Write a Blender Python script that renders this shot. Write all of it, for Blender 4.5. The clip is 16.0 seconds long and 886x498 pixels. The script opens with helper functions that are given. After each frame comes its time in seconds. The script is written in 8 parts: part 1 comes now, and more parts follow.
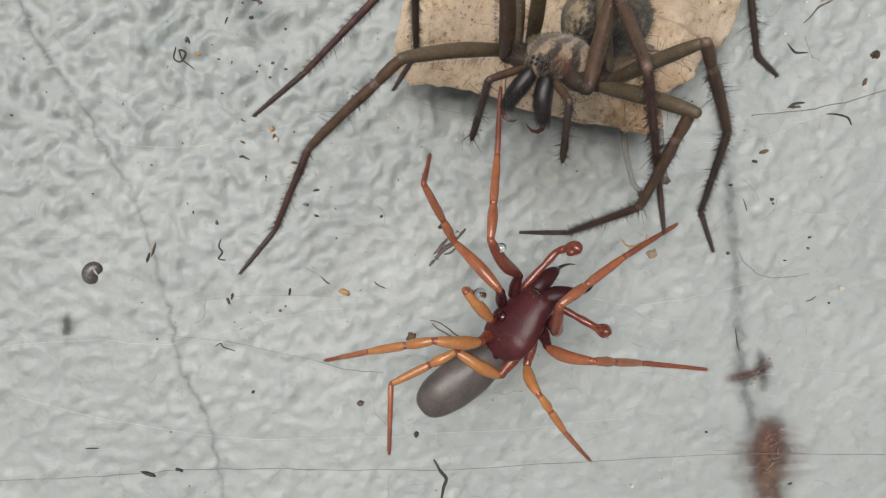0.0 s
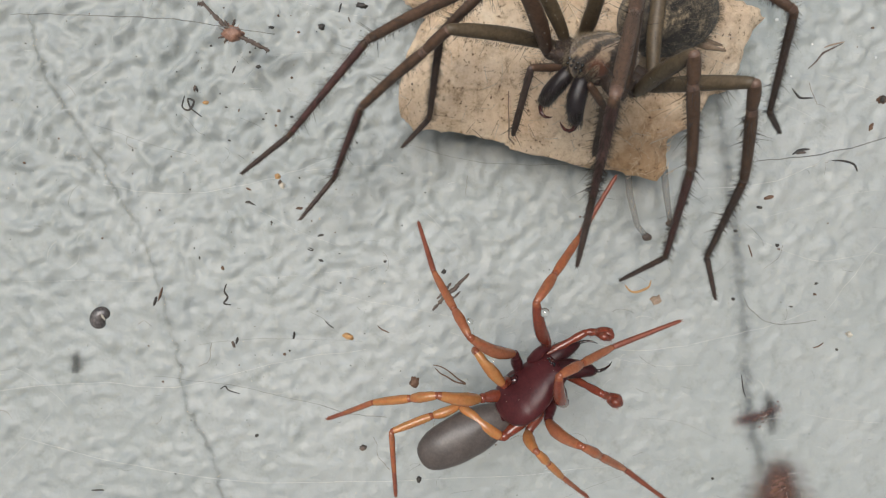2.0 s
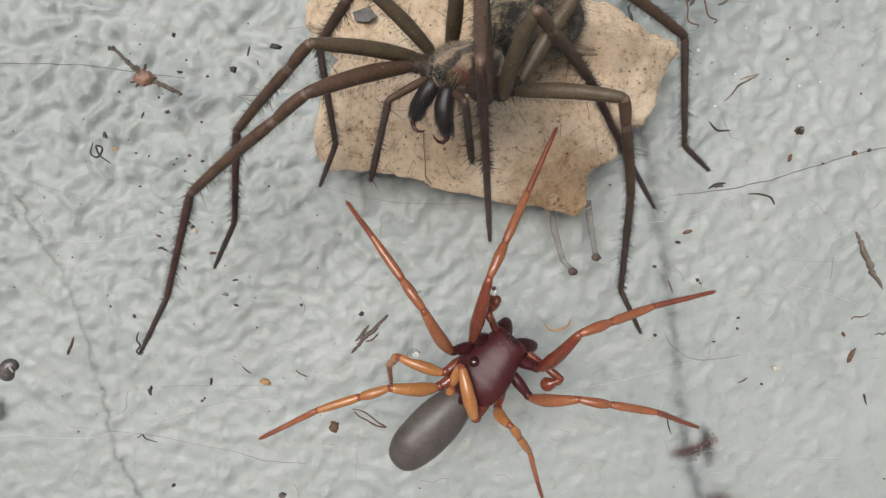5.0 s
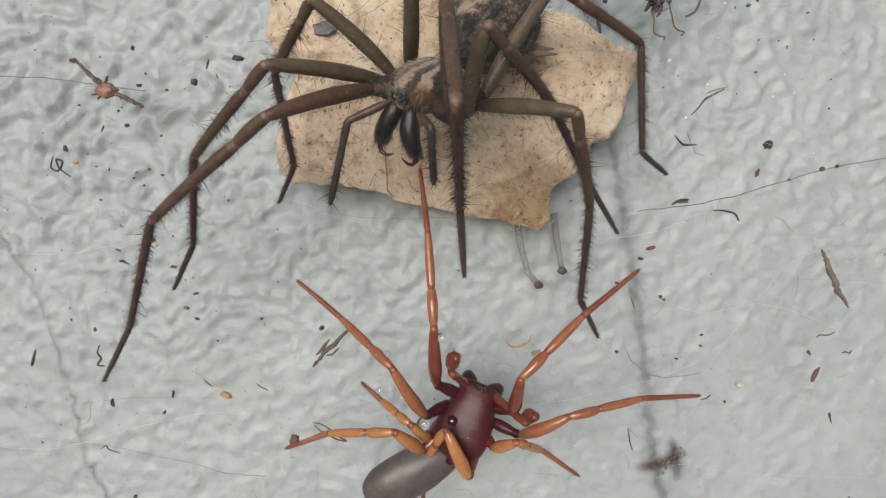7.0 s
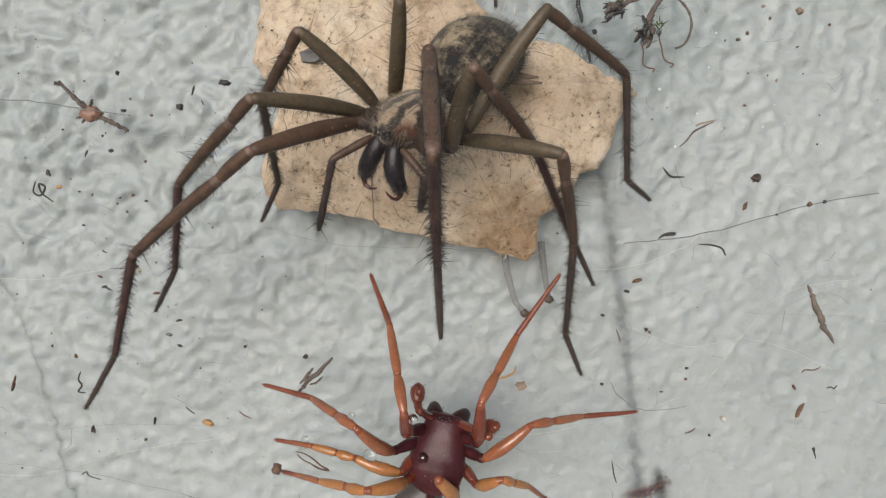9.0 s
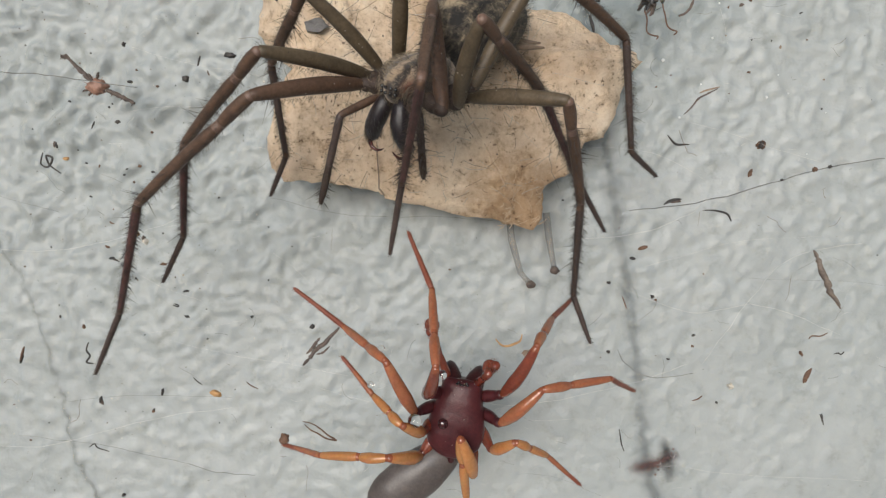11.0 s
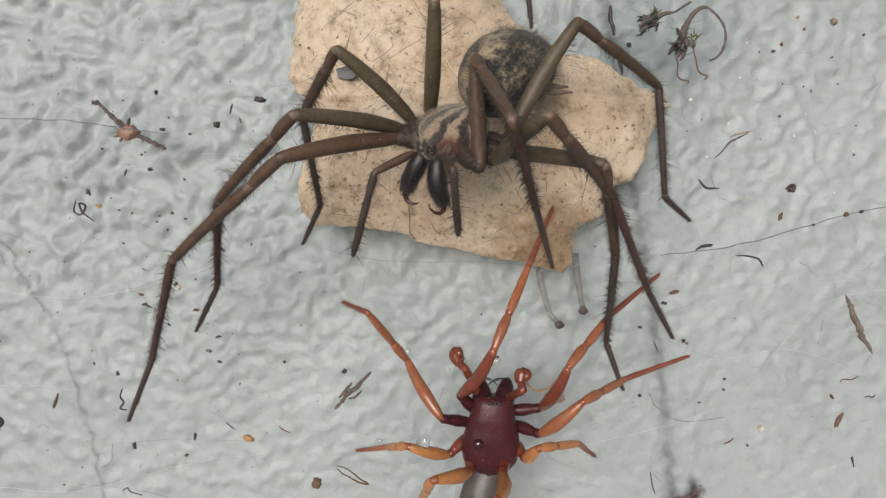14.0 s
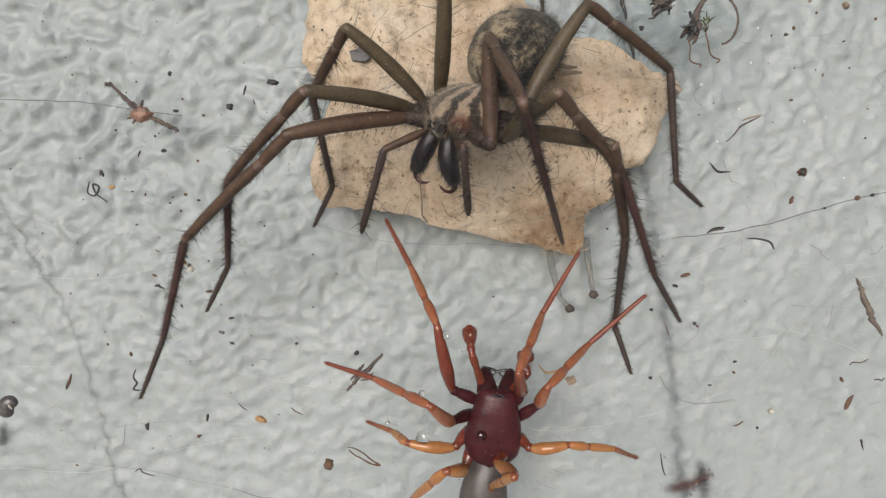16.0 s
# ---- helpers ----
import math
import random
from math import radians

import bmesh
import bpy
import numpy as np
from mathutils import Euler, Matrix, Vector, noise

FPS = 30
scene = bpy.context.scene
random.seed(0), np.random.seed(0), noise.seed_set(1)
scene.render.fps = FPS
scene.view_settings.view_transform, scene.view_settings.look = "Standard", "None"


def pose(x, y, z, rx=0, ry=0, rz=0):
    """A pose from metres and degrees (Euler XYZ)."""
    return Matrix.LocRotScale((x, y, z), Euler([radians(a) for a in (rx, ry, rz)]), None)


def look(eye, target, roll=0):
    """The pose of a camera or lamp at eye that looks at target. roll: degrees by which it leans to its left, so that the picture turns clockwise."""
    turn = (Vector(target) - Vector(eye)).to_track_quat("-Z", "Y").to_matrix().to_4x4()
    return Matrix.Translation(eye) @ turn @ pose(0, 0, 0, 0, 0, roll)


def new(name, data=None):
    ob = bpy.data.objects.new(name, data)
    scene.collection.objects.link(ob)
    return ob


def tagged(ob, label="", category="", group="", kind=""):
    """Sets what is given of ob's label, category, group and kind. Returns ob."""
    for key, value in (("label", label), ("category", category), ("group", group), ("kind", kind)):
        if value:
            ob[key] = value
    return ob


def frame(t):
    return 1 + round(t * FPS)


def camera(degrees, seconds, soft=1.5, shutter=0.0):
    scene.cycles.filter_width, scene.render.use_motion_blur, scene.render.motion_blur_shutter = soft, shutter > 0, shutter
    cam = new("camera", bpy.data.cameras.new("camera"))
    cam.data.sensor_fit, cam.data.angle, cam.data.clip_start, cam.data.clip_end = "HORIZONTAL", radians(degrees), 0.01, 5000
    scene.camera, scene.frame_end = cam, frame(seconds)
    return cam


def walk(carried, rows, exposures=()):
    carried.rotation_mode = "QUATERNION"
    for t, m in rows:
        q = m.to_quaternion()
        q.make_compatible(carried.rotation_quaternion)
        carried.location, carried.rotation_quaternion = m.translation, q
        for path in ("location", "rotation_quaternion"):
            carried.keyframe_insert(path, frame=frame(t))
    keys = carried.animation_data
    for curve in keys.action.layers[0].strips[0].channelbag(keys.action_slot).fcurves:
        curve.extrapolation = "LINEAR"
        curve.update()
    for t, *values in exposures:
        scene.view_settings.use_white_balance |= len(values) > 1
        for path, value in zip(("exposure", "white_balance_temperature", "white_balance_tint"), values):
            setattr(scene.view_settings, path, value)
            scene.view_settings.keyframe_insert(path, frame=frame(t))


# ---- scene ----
# Lengths below are in millimetres; MM turns them into metres.
MM = 0.001
cam = camera(72.0, 16.0, 1.22)

# seconds, eye x y z, pitch, roll, yaw
PATH = [
    (0, 0.00, -50.00, -0.00, -6.17, 0.66, -1.18),
    (0.5, 0.59, -50.15, -0.40, -4.74, 0.27, -0.17),
    (1, -0.03, -49.87, 1.05, -5.19, 0.34, -0.49),
    (1.5, -0.32, -50.05, 1.67, -4.99, 0.52, -0.51),
    (2, 0.64, -49.96, 2.36, -5.04, 0.74, 0.03),
    (2.5, 1.55, -49.79, 3.27, -5.05, 0.49, -0.24),
    (3, 2.64, -49.43, 4.72, -5.77, 0.41, -0.33),
    (3.5, 3.14, -49.40, 5.25, -5.89, 0.34, -0.55),
    (4, 4.07, -49.52, 5.05, -4.71, 0.05, -0.48),
    (4.2, 4.65, -49.49, 3.59, -3.84, -0.20, -0.48),
    (6.3, 8.53, -49.04, 6.65, -5.40, -0.33, 0.51),
    (6.5, 8.96, -49.06, 6.39, -5.51, -0.27, 0.69),
    (7, 9.87, -48.86, 6.37, -5.23, -0.23, 0.77),
    (7.5, 10.55, -48.83, 6.40, -5.53, -0.03, 0.72),
    (8, 11.06, -48.62, 7.33, -5.52, 0.09, 0.72),
    (8.5, 11.04, -48.59, 7.62, -5.73, 0.14, 0.52),
    (8.7, 10.75, -48.38, 8.50, -5.47, 0.52, 0.40),
    (10.8, 10.42, -48.69, 6.89, -5.07, 0.26, 0.88),
    (11, 10.42, -48.70, 6.14, -5.06, 0.08, 0.70),
    (11.5, 9.94, -48.51, 7.51, -5.02, 0.25, 0.90),
    (12, 9.77, -48.36, 8.10, -5.22, 0.23, 0.80),
    (12.5, 9.84, -48.34, 8.80, -5.29, 0.16, 0.89),
    (13, 9.15, -48.50, 8.81, -5.12, -0.07, 0.69),
    (13.5, 8.35, -48.52, 9.40, -5.26, -0.01, 0.77),
    (14, 8.24, -48.54, 9.46, -5.29, -0.14, 0.74),
    (14.5, 7.98, -48.51, 9.00, -5.33, -0.13, 0.70),
    (15, 7.63, -48.65, 9.03, -5.36, -0.06, 0.57),
    (15.5, 7.79, -48.53, 9.08, -5.41, 0.04, 0.71),
    (16, 7.33, -48.80, 8.42, -5.53, 0.04, 0.67),
]


def view(x, y, z, pitch, roll, yaw):
    turn = pose(0, 0, 0, 0, 0, yaw) @ pose(0, 0, 0, 90 + pitch) @ pose(0, 0, 0, 0, 0, roll)
    return Matrix.Translation((x * MM, y * MM, z * MM)) @ turn


walk(cam, [(t, view(*row)) for t, *row in PATH], ((0, 0.33, 5980, 10), (16, 0.33, 5980, 10)))

# ---- light ----
SUN_ELEVATION, SUN_SIDE = 10.0, 193.0
world = bpy.data.worlds.new("overcast_sky")
scene.world = world
world.use_nodes = True
sky = world.node_tree.nodes.new("ShaderNodeTexSky")
sky.sky_type, sky.sun_disc = "NISHITA", False
sky.sun_elevation, sky.sun_rotation = radians(SUN_ELEVATION), radians(SUN_SIDE)
sky.dust_density, sky.ozone_density, sky.air_density = 4.0, 1.0, 1.0
backdrop = world.node_tree.nodes["Background"]
backdrop.inputs["Strength"].default_value = 0.072
world.node_tree.links.new(sky.outputs["Color"], backdrop.inputs["Color"])
sun = new("sun", bpy.data.lights.new("sun", "SUN"))
sun.data.energy, sun.data.angle, sun.data.color = 3.38, radians(46), (1.0, 0.98, 0.96)
sun.matrix_world = look((-0.22, -0.97, math.tan(radians(SUN_ELEVATION))), (0, 0, 0))

# ---- materials ----
def shader(name, rough=0.5, metal=0.0, spec=0.5, coat=0.0):
    m = bpy.data.materials.new(name)
    m.use_nodes = True
    b = m.node_tree.nodes["Principled BSDF"]
    b.inputs["Roughness"].default_value = rough
    b.inputs["Metallic"].default_value = metal
    b.inputs["Specular IOR Level"].default_value = spec
    b.inputs["Coat Weight"].default_value = coat
    b.inputs["Coat Roughness"].default_value = 0.15
    return m, m.node_tree, b


def node(tree, kind, **values):
    n = tree.nodes.new(kind)
    for key, value in values.items():
        n.inputs[key.replace("_", " ")].default_value = value
    return n


def place(tree, scale=(1, 1, 1)):
    """Object coordinates, in millimetres."""
    c = tree.nodes.new("ShaderNodeTexCoord")
    m = tree.nodes.new("ShaderNodeMapping")
    m.inputs["Scale"].default_value = [1000 * s for s in scale]
    tree.links.new(c.outputs["Object"], m.inputs["Vector"])
    return m.outputs["Vector"]


def speckle(tree, where, scale, detail=4.0, rough=0.6):
    n = node(tree, "ShaderNodeTexNoise", Scale=scale, Detail=detail, Roughness=rough)
    tree.links.new(where, n.inputs["Vector"])
    return n.outputs["Fac"]


def ramp(tree, fac, stops):
    r = tree.nodes.new("ShaderNodeValToRGB")
    while len(r.color_ramp.elements) < len(stops):
        r.color_ramp.elements.new(0.5)
    for e, (at, colour) in zip(r.color_ramp.elements, stops):
        e.position, e.color = at, (*colour, 1)
    tree.links.new(fac, r.inputs["Fac"])
    return r.outputs["Color"]


def mix(tree, fac, a, b, kind="MIX"):
    m = tree.nodes.new("ShaderNodeMixRGB")
    m.blend_type = kind
    for socket, value in zip(m.inputs, (fac, a, b)):
        if isinstance(value, (int, float)):
            socket.default_value = value
        elif isinstance(value, tuple):
            socket.default_value = (*value, 1)
        else:
            tree.links.new(value, socket)
    return m.outputs["Color"]


def bump(tree, b, height, strength, distance):
    n = tree.nodes.new("ShaderNodeBump")
    n.inputs["Strength"].default_value, n.inputs["Distance"].default_value = strength, distance * MM
    tree.links.new(height, n.inputs["Height"])
    tree.links.new(n.outputs["Normal"], b.inputs["Normal"])


def grained(name, dark, light, scale, rough=0.5, relief=0.05, spec=0.5, coat=0.0, sheen=0.0, low=0.35, high=0.68):
    """Two colours mixed by coarse blotches and fine grain, with a fine relief."""
    m, tree, b = shader(name, rough, 0.0, spec, coat)
    where = place(tree)
    coarse, fine = speckle(tree, where, scale), speckle(tree, where, scale * 6, 3.0)
    both = mix(tree, 0.45, coarse, fine)
    tree.links.new(ramp(tree, both, [(low, dark), (high, light)]), b.inputs["Base Color"])
    bump(tree, b, fine, 0.4, relief)
    b.inputs["Sheen Weight"].default_value = sheen
    return m


def wall_paint():
    m, tree, b = shader("wall_paint", 0.43, 0.0, 0.38)
    where = place(tree)
    broad, dirt, fine = speckle(tree, where, 0.05, 5.0), speckle(tree, where, 0.5, 6.0, 0.7), speckle(tree, where, 3.0, 6.0, 0.7)
    base = ramp(tree, broad, [(0.3, (0.275, 0.298, 0.291)), (0.7, (0.330, 0.350, 0.343))])
    grime = ramp(tree, dirt, [(0.28, (0.66, 0.67, 0.63)), (0.44, (0.95, 0.95, 0.94)), (0.56, (1.0, 1.0, 1.0))])
    colour = mix(tree, 0.7, base, grime, "MULTIPLY")
    # the paint turns darker towards one point at the upper right, ragged at its edge
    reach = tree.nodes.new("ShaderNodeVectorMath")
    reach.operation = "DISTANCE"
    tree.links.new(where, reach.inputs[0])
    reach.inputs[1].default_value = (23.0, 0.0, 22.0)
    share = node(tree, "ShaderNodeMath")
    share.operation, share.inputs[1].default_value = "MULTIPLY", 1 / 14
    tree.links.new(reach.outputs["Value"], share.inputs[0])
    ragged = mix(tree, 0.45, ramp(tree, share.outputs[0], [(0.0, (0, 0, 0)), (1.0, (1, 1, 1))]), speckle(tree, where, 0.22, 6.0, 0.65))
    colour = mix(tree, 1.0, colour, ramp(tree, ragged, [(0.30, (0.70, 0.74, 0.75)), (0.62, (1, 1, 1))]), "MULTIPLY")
    tree.links.new(colour, b.inputs["Base Color"])
    pimples = mix(tree, 0.22, speckle(tree, where, 1.15, 2.5, 0.5), fine)
    cells = node(tree, "ShaderNodeTexVoronoi", Scale=0.95)
    cells.feature = "SMOOTH_F1"
    cells.inputs["Smoothness"].default_value = 0.6
    sway = tree.nodes.new("ShaderNodeVectorMath")
    sway.operation = "ADD"
    tree.links.new(where, sway.inputs[0])
    tree.links.new(ramp(tree, fine, [(0.2, (0, 0, 0)), (0.8, (1, 1, 1))]), sway.inputs[1])
    tree.links.new(sway.outputs[0], cells.inputs["Vector"])
    domes = ramp(tree, cells.outputs["Distance"], [(0.0, (1, 1, 1)), (0.75, (0, 0, 0))])
    bump(tree, b, mix(tree, 0.15, pimples, domes), 0.6, 0.34)
    return m


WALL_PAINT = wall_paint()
# kept pale so the unseen ground throws light back up
GROUND = grained("bounce_ground", (0.4248, 0.413, 0.3894), (0.649, 0.6372, 0.6018), 0.02, 0.9)
SHELL_RED = grained("maroon_shell", (0.034, 0.0085, 0.010), (0.070, 0.0165, 0.0185), 0.8, 0.36, 0.045, 0.24, 0.0)
CHELICERA_RED = grained("dark_maroon_shell", (0.018, 0.0055, 0.0065), (0.044, 0.011, 0.012), 1.0, 0.40, 0.05, 0.22, 0.0)
DROPLET = grained("dark_red_droplet", (0.020, 0.006, 0.007), (0.045, 0.012, 0.013), 0.8, 0.06, 0.005, 0.6)
LEG_RED = grained("red_brown_leg", (0.095, 0.021, 0.013), (0.21, 0.052, 0.026), 0.9, 0.24, 0.015, 0.5, 0.15, 0.0, 0.22, 0.82)
JOINT_RED = grained("red_brown_joint", (0.13, 0.034, 0.017), (0.26, 0.080, 0.034), 0.9, 0.26, 0.015, 0.5, 0.1)
LEG_ORANGE = grained("orange_leg", (0.18, 0.059, 0.028), (0.36, 0.138, 0.062), 0.8, 0.25, 0.015, 0.5, 0.15, 0.0, 0.22, 0.82)
LEG_AMBER = grained("amber_leg", (0.25, 0.098, 0.031), (0.46, 0.212, 0.074), 0.8, 0.26, 0.015, 0.5, 0.12, 0.0, 0.22, 0.82)
TARSUS_RED = grained("dull_red_tarsus", (0.12, 0.034, 0.020), (0.24, 0.075, 0.042), 1.2, 0.45, 0.02, 0.4)
for skin in (LEG_RED, LEG_ORANGE, LEG_AMBER):  # the leg skin lets a little light through
    socket = skin.node_tree.nodes["Principled BSDF"].inputs
    socket["Subsurface Weight"].default_value, socket["Subsurface Scale"].default_value = 0.3, 0.25 * MM
ABDOMEN_GREY = grained("grey_brown_abdomen", (0.048, 0.040, 0.037), (0.094, 0.079, 0.072), 0.9, 0.42, 0.02, 0.5)
FANG = grained("black_fang", (0.010, 0.006, 0.006), (0.024, 0.012, 0.011), 1.0, 0.2, 0.01, 0.6)
EYE = grained("black_eye", (0.008, 0.008, 0.009), (0.02, 0.02, 0.02), 2.0, 0.1, 0.005, 0.7)
LEG_BROWN = grained("olive_brown_leg", (0.055, 0.040, 0.024), (0.114, 0.086, 0.053), 0.9, 0.50, 0.03, 0.35)
LEG_UMBER = grained("umber_leg", (0.050, 0.029, 0.019), (0.112, 0.066, 0.042), 0.9, 0.48, 0.03, 0.35)
LEG_WINE = grained("wine_brown_leg", (0.044, 0.020, 0.019), (0.104, 0.048, 0.043), 0.9, 0.48, 0.03, 0.35)
LEG_DARK = grained("dark_brown_leg", (0.030, 0.020, 0.017), (0.078, 0.053, 0.044), 0.9, 0.5, 0.03, 0.4)
LEG_DEEP = grained("deep_umber_leg", (0.022, 0.015, 0.012), (0.060, 0.042, 0.033), 0.9, 0.6, 0.04, 0.25)
HAIR = grained("dark_hair", (0.022, 0.017, 0.013), (0.065, 0.049, 0.038), 2.0, 0.5, 0.0, 0.4)
SPINE = grained("black_spine", (0.014, 0.0112, 0.0098), (0.0364, 0.028, 0.0224), 2.0, 0.4)
FUR = grained("buff_fur", (0.16, 0.125, 0.08), (0.34, 0.28, 0.19), 2.0, 0.7)
CHIP = grained("brown_chip", (0.15, 0.10, 0.065), (0.30, 0.225, 0.16), 1.4, 0.6, 0.1)
FLAKE_GREY = grained("grey_flake", (0.055, 0.052, 0.050), (0.13, 0.122, 0.115), 1.4, 0.6, 0.1)
PAINT_BEAD = grained("white_paint_bead", (0.46, 0.475, 0.465), (0.60, 0.61, 0.595), 1.4, 0.4, 0.05)
JOINT = grained("pale_joint", (0.085, 0.050, 0.036), (0.16, 0.10, 0.072), 1.2, 0.5)
JAW = grained("black_jaw", (0.008, 0.006, 0.007), (0.022, 0.017, 0.018), 1.6, 0.34, 0.08, 0.4)
FANG_RED = grained("red_brown_fang", (0.022, 0.008, 0.008), (0.075, 0.022, 0.018), 1.4, 0.25)
SILK = grained("pale_silk", (0.33, 0.34, 0.33), (0.50, 0.50, 0.48), 1.0, 0.5)
SILK_DARK = grained("dusty_silk", (0.075, 0.075, 0.07125), (0.225, 0.225, 0.21), 0.5, 0.7)
CRUMB_BLACK = grained("black_crumb", (0.012, 0.011, 0.011), (0.055, 0.048, 0.042), 1.5, 0.6, 0.1)
CRUMB_BROWN = grained("brown_crumb", (0.060, 0.030, 0.016), (0.16, 0.090, 0.055), 1.5, 0.7, 0.1)
CRUMB_ORANGE = grained("orange_crumb", (0.26, 0.13, 0.045), (0.46, 0.29, 0.13), 1.5, 0.7, 0.1)
CRUMB_PALE = grained("pale_crumb", (0.35, 0.31, 0.24), (0.58, 0.55, 0.47), 1.5, 0.7, 0.1)
TAN_BARK = grained("tan_bark", (0.085, 0.066, 0.052), (0.20, 0.16, 0.13), 1.4, 0.8, 0.15)
BARK = grained("grey_bark", (0.045, 0.034, 0.028), (0.15, 0.115, 0.095), 1.2, 0.8, 0.15)
HUSK = grained("tan_husk", (0.15, 0.075, 0.050), (0.33, 0.19, 0.135), 1.3, 0.55, 0.06)
MOSS = grained("moss_green", (0.030, 0.042, 0.010), (0.10, 0.12, 0.035), 1.5, 0.9, 0.1)
SEED = grained("grey_seed", (0.03, 0.027, 0.027), (0.13, 0.115, 0.11), 1.0, 0.25, 0.08, 0.6)
SLOUGH = grained("grey_slough", (0.16, 0.15, 0.13), (0.28, 0.26, 0.23), 1.0, 0.6)
SLOUGH.node_tree.nodes["Principled BSDF"].inputs["Alpha"].default_value = 0.42
RUST = grained("rust_brown_frass", (0.085, 0.034, 0.020), (0.20, 0.092, 0.058), 0.9, 0.8, 0.15)


def stain_material(name, dark, light, cover, core=0.60):
    """Dirt that lets the paint show through in grains."""
    m, tree, b = shader(name, 0.85, 0.0, 0.2)
    where = place(tree)
    tree.links.new(ramp(tree, speckle(tree, where, 0.8), [(0.3, dark), (0.7, light)]), b.inputs["Base Color"])
    grain = ramp(tree, mix(tree, 0.5, speckle(tree, where, 1.3, 6.0, 0.75), speckle(tree, where, 0.28, 2.0)), [(cover, (0.12, 0.12, 0.12)), (cover + 0.26, (0.95, 0.95, 0.95))])
    across = tree.nodes.new("ShaderNodeUVMap")
    across.uv_map = "across"
    split = tree.nodes.new("ShaderNodeSeparateXYZ")
    tree.links.new(across.outputs["UV"], split.inputs[0])
    sides = ramp(tree, split.outputs["X"], [(0.0, (0, 0, 0)), (0.25, (core * 0.3, core * 0.3, core * 0.3)), (0.42, (core, core, core)), (0.58, (core, core, core)), (0.75, (core * 0.3, core * 0.3, core * 0.3)), (1.0, (0, 0, 0))])
    ends = ramp(tree, split.outputs["Y"], [(0.0, (0, 0, 0)), (0.3, (1, 1, 1)), (0.7, (1, 1, 1)), (1.0, (0, 0, 0))])
    tree.links.new(mix(tree, 1.0, mix(tree, 1.0, grain, sides, "MULTIPLY"), ends, "MULTIPLY"), b.inputs["Alpha"])
    return m


CRACK_DIRT = stain_material("crack_dirt", (0.085, 0.098, 0.102), (0.16, 0.175, 0.178), 0.32, 0.46)
CRACK_FAINT = stain_material("faint_crack_dirt", (0.11, 0.12, 0.112), (0.19, 0.20, 0.188), 0.34, 0.37)
DARK_SMEAR = stain_material("dark_smear", (0.03, 0.03, 0.028), (0.07, 0.072, 0.068), 0.28, 0.62)
RUST_STAIN = stain_material("rust_stain", (0.055, 0.030, 0.024), (0.17, 0.098, 0.062), 0.26, 0.85)
MAROON_STAIN = stain_material("maroon_stain", (0.070, 0.040, 0.037), (0.165, 0.098, 0.086), 0.24, 0.85)


def clear(name, colour, rough=0.02):
    m, tree, b = shader(name, rough, 0.0, 0.5)
    b.inputs["Transmission Weight"].default_value = 1.0
    b.inputs["IOR"].default_value = 1.33
    b.inputs["Base Color"].default_value = (*colour, 1)
    return m


DEW = clear("dew", (0.97, 0.97, 0.95))


def leaf_material():
    m, tree, b = shader("dry_leaf", 0.6, 0.0, 0.35)
    where = place(tree)
    broad = ramp(tree, speckle(tree, where, 0.16, 4.0), [(0.3, (0.66, 0.51, 0.36)), (0.5, (0.80, 0.66, 0.49)), (0.72, (0.88, 0.77, 0.61))])
    mottle = ramp(tree, speckle(tree, where, 0.75, 8.0, 0.78), [(0.36, (0.38, 0.29, 0.21)), (0.47, (0.84, 0.79, 0.72)), (0.58, (1, 1, 1))])
    spots = ramp(tree, speckle(tree, where, 3.0, 3.0), [(0.305, (0.15, 0.10, 0.07)), (0.375, (1, 1, 1))])
    spots = mix(tree, ramp(tree, speckle(tree, where, 0.24, 3.0), [(0.34, (0.1, 0.1, 0.1)), (0.54, (1, 1, 1))]), (1.0, 1.0, 1.0), spots)
    colour = mix(tree, 0.72, broad, mottle, "MULTIPLY")
    rot = tree.nodes.new("ShaderNodeVectorMath")
    rot.operation = "DISTANCE"
    tree.links.new(where, rot.inputs[0])
    rot.inputs[1].default_value = (15.6, -5.2, 4.6)
    far = node(tree, "ShaderNodeMath")
    far.operation, far.inputs[1].default_value = "MULTIPLY", 1 / 9
    tree.links.new(rot.outputs["Value"], far.inputs[0])
    ragged = mix(tree, 0.5, ramp(tree, far.outputs[0], [(0.0, (0, 0, 0)), (1.0, (1, 1, 1))]), speckle(tree, where, 0.5, 6.0, 0.7))
    colour = mix(tree, 1.0, colour, ramp(tree, ragged, [(0.36, (0.58, 0.49, 0.40)), (0.56, (1, 1, 1))]), "MULTIPLY")
    tree.links.new(mix(tree, 0.85, colour, spots, "MULTIPLY"), b.inputs["Base Color"])
    b.inputs["Subsurface Weight"].default_value = 0.0
    bump(tree, b, speckle(tree, where, 1.1, 8.0, 0.75), 0.9, 0.75)
    return m


LEAF = leaf_material()
LEAF_VEIN = grained("leaf_rib", (0.396, 0.2915, 0.187), (0.594, 0.462, 0.319), 1.2, 0.6, 0.05)


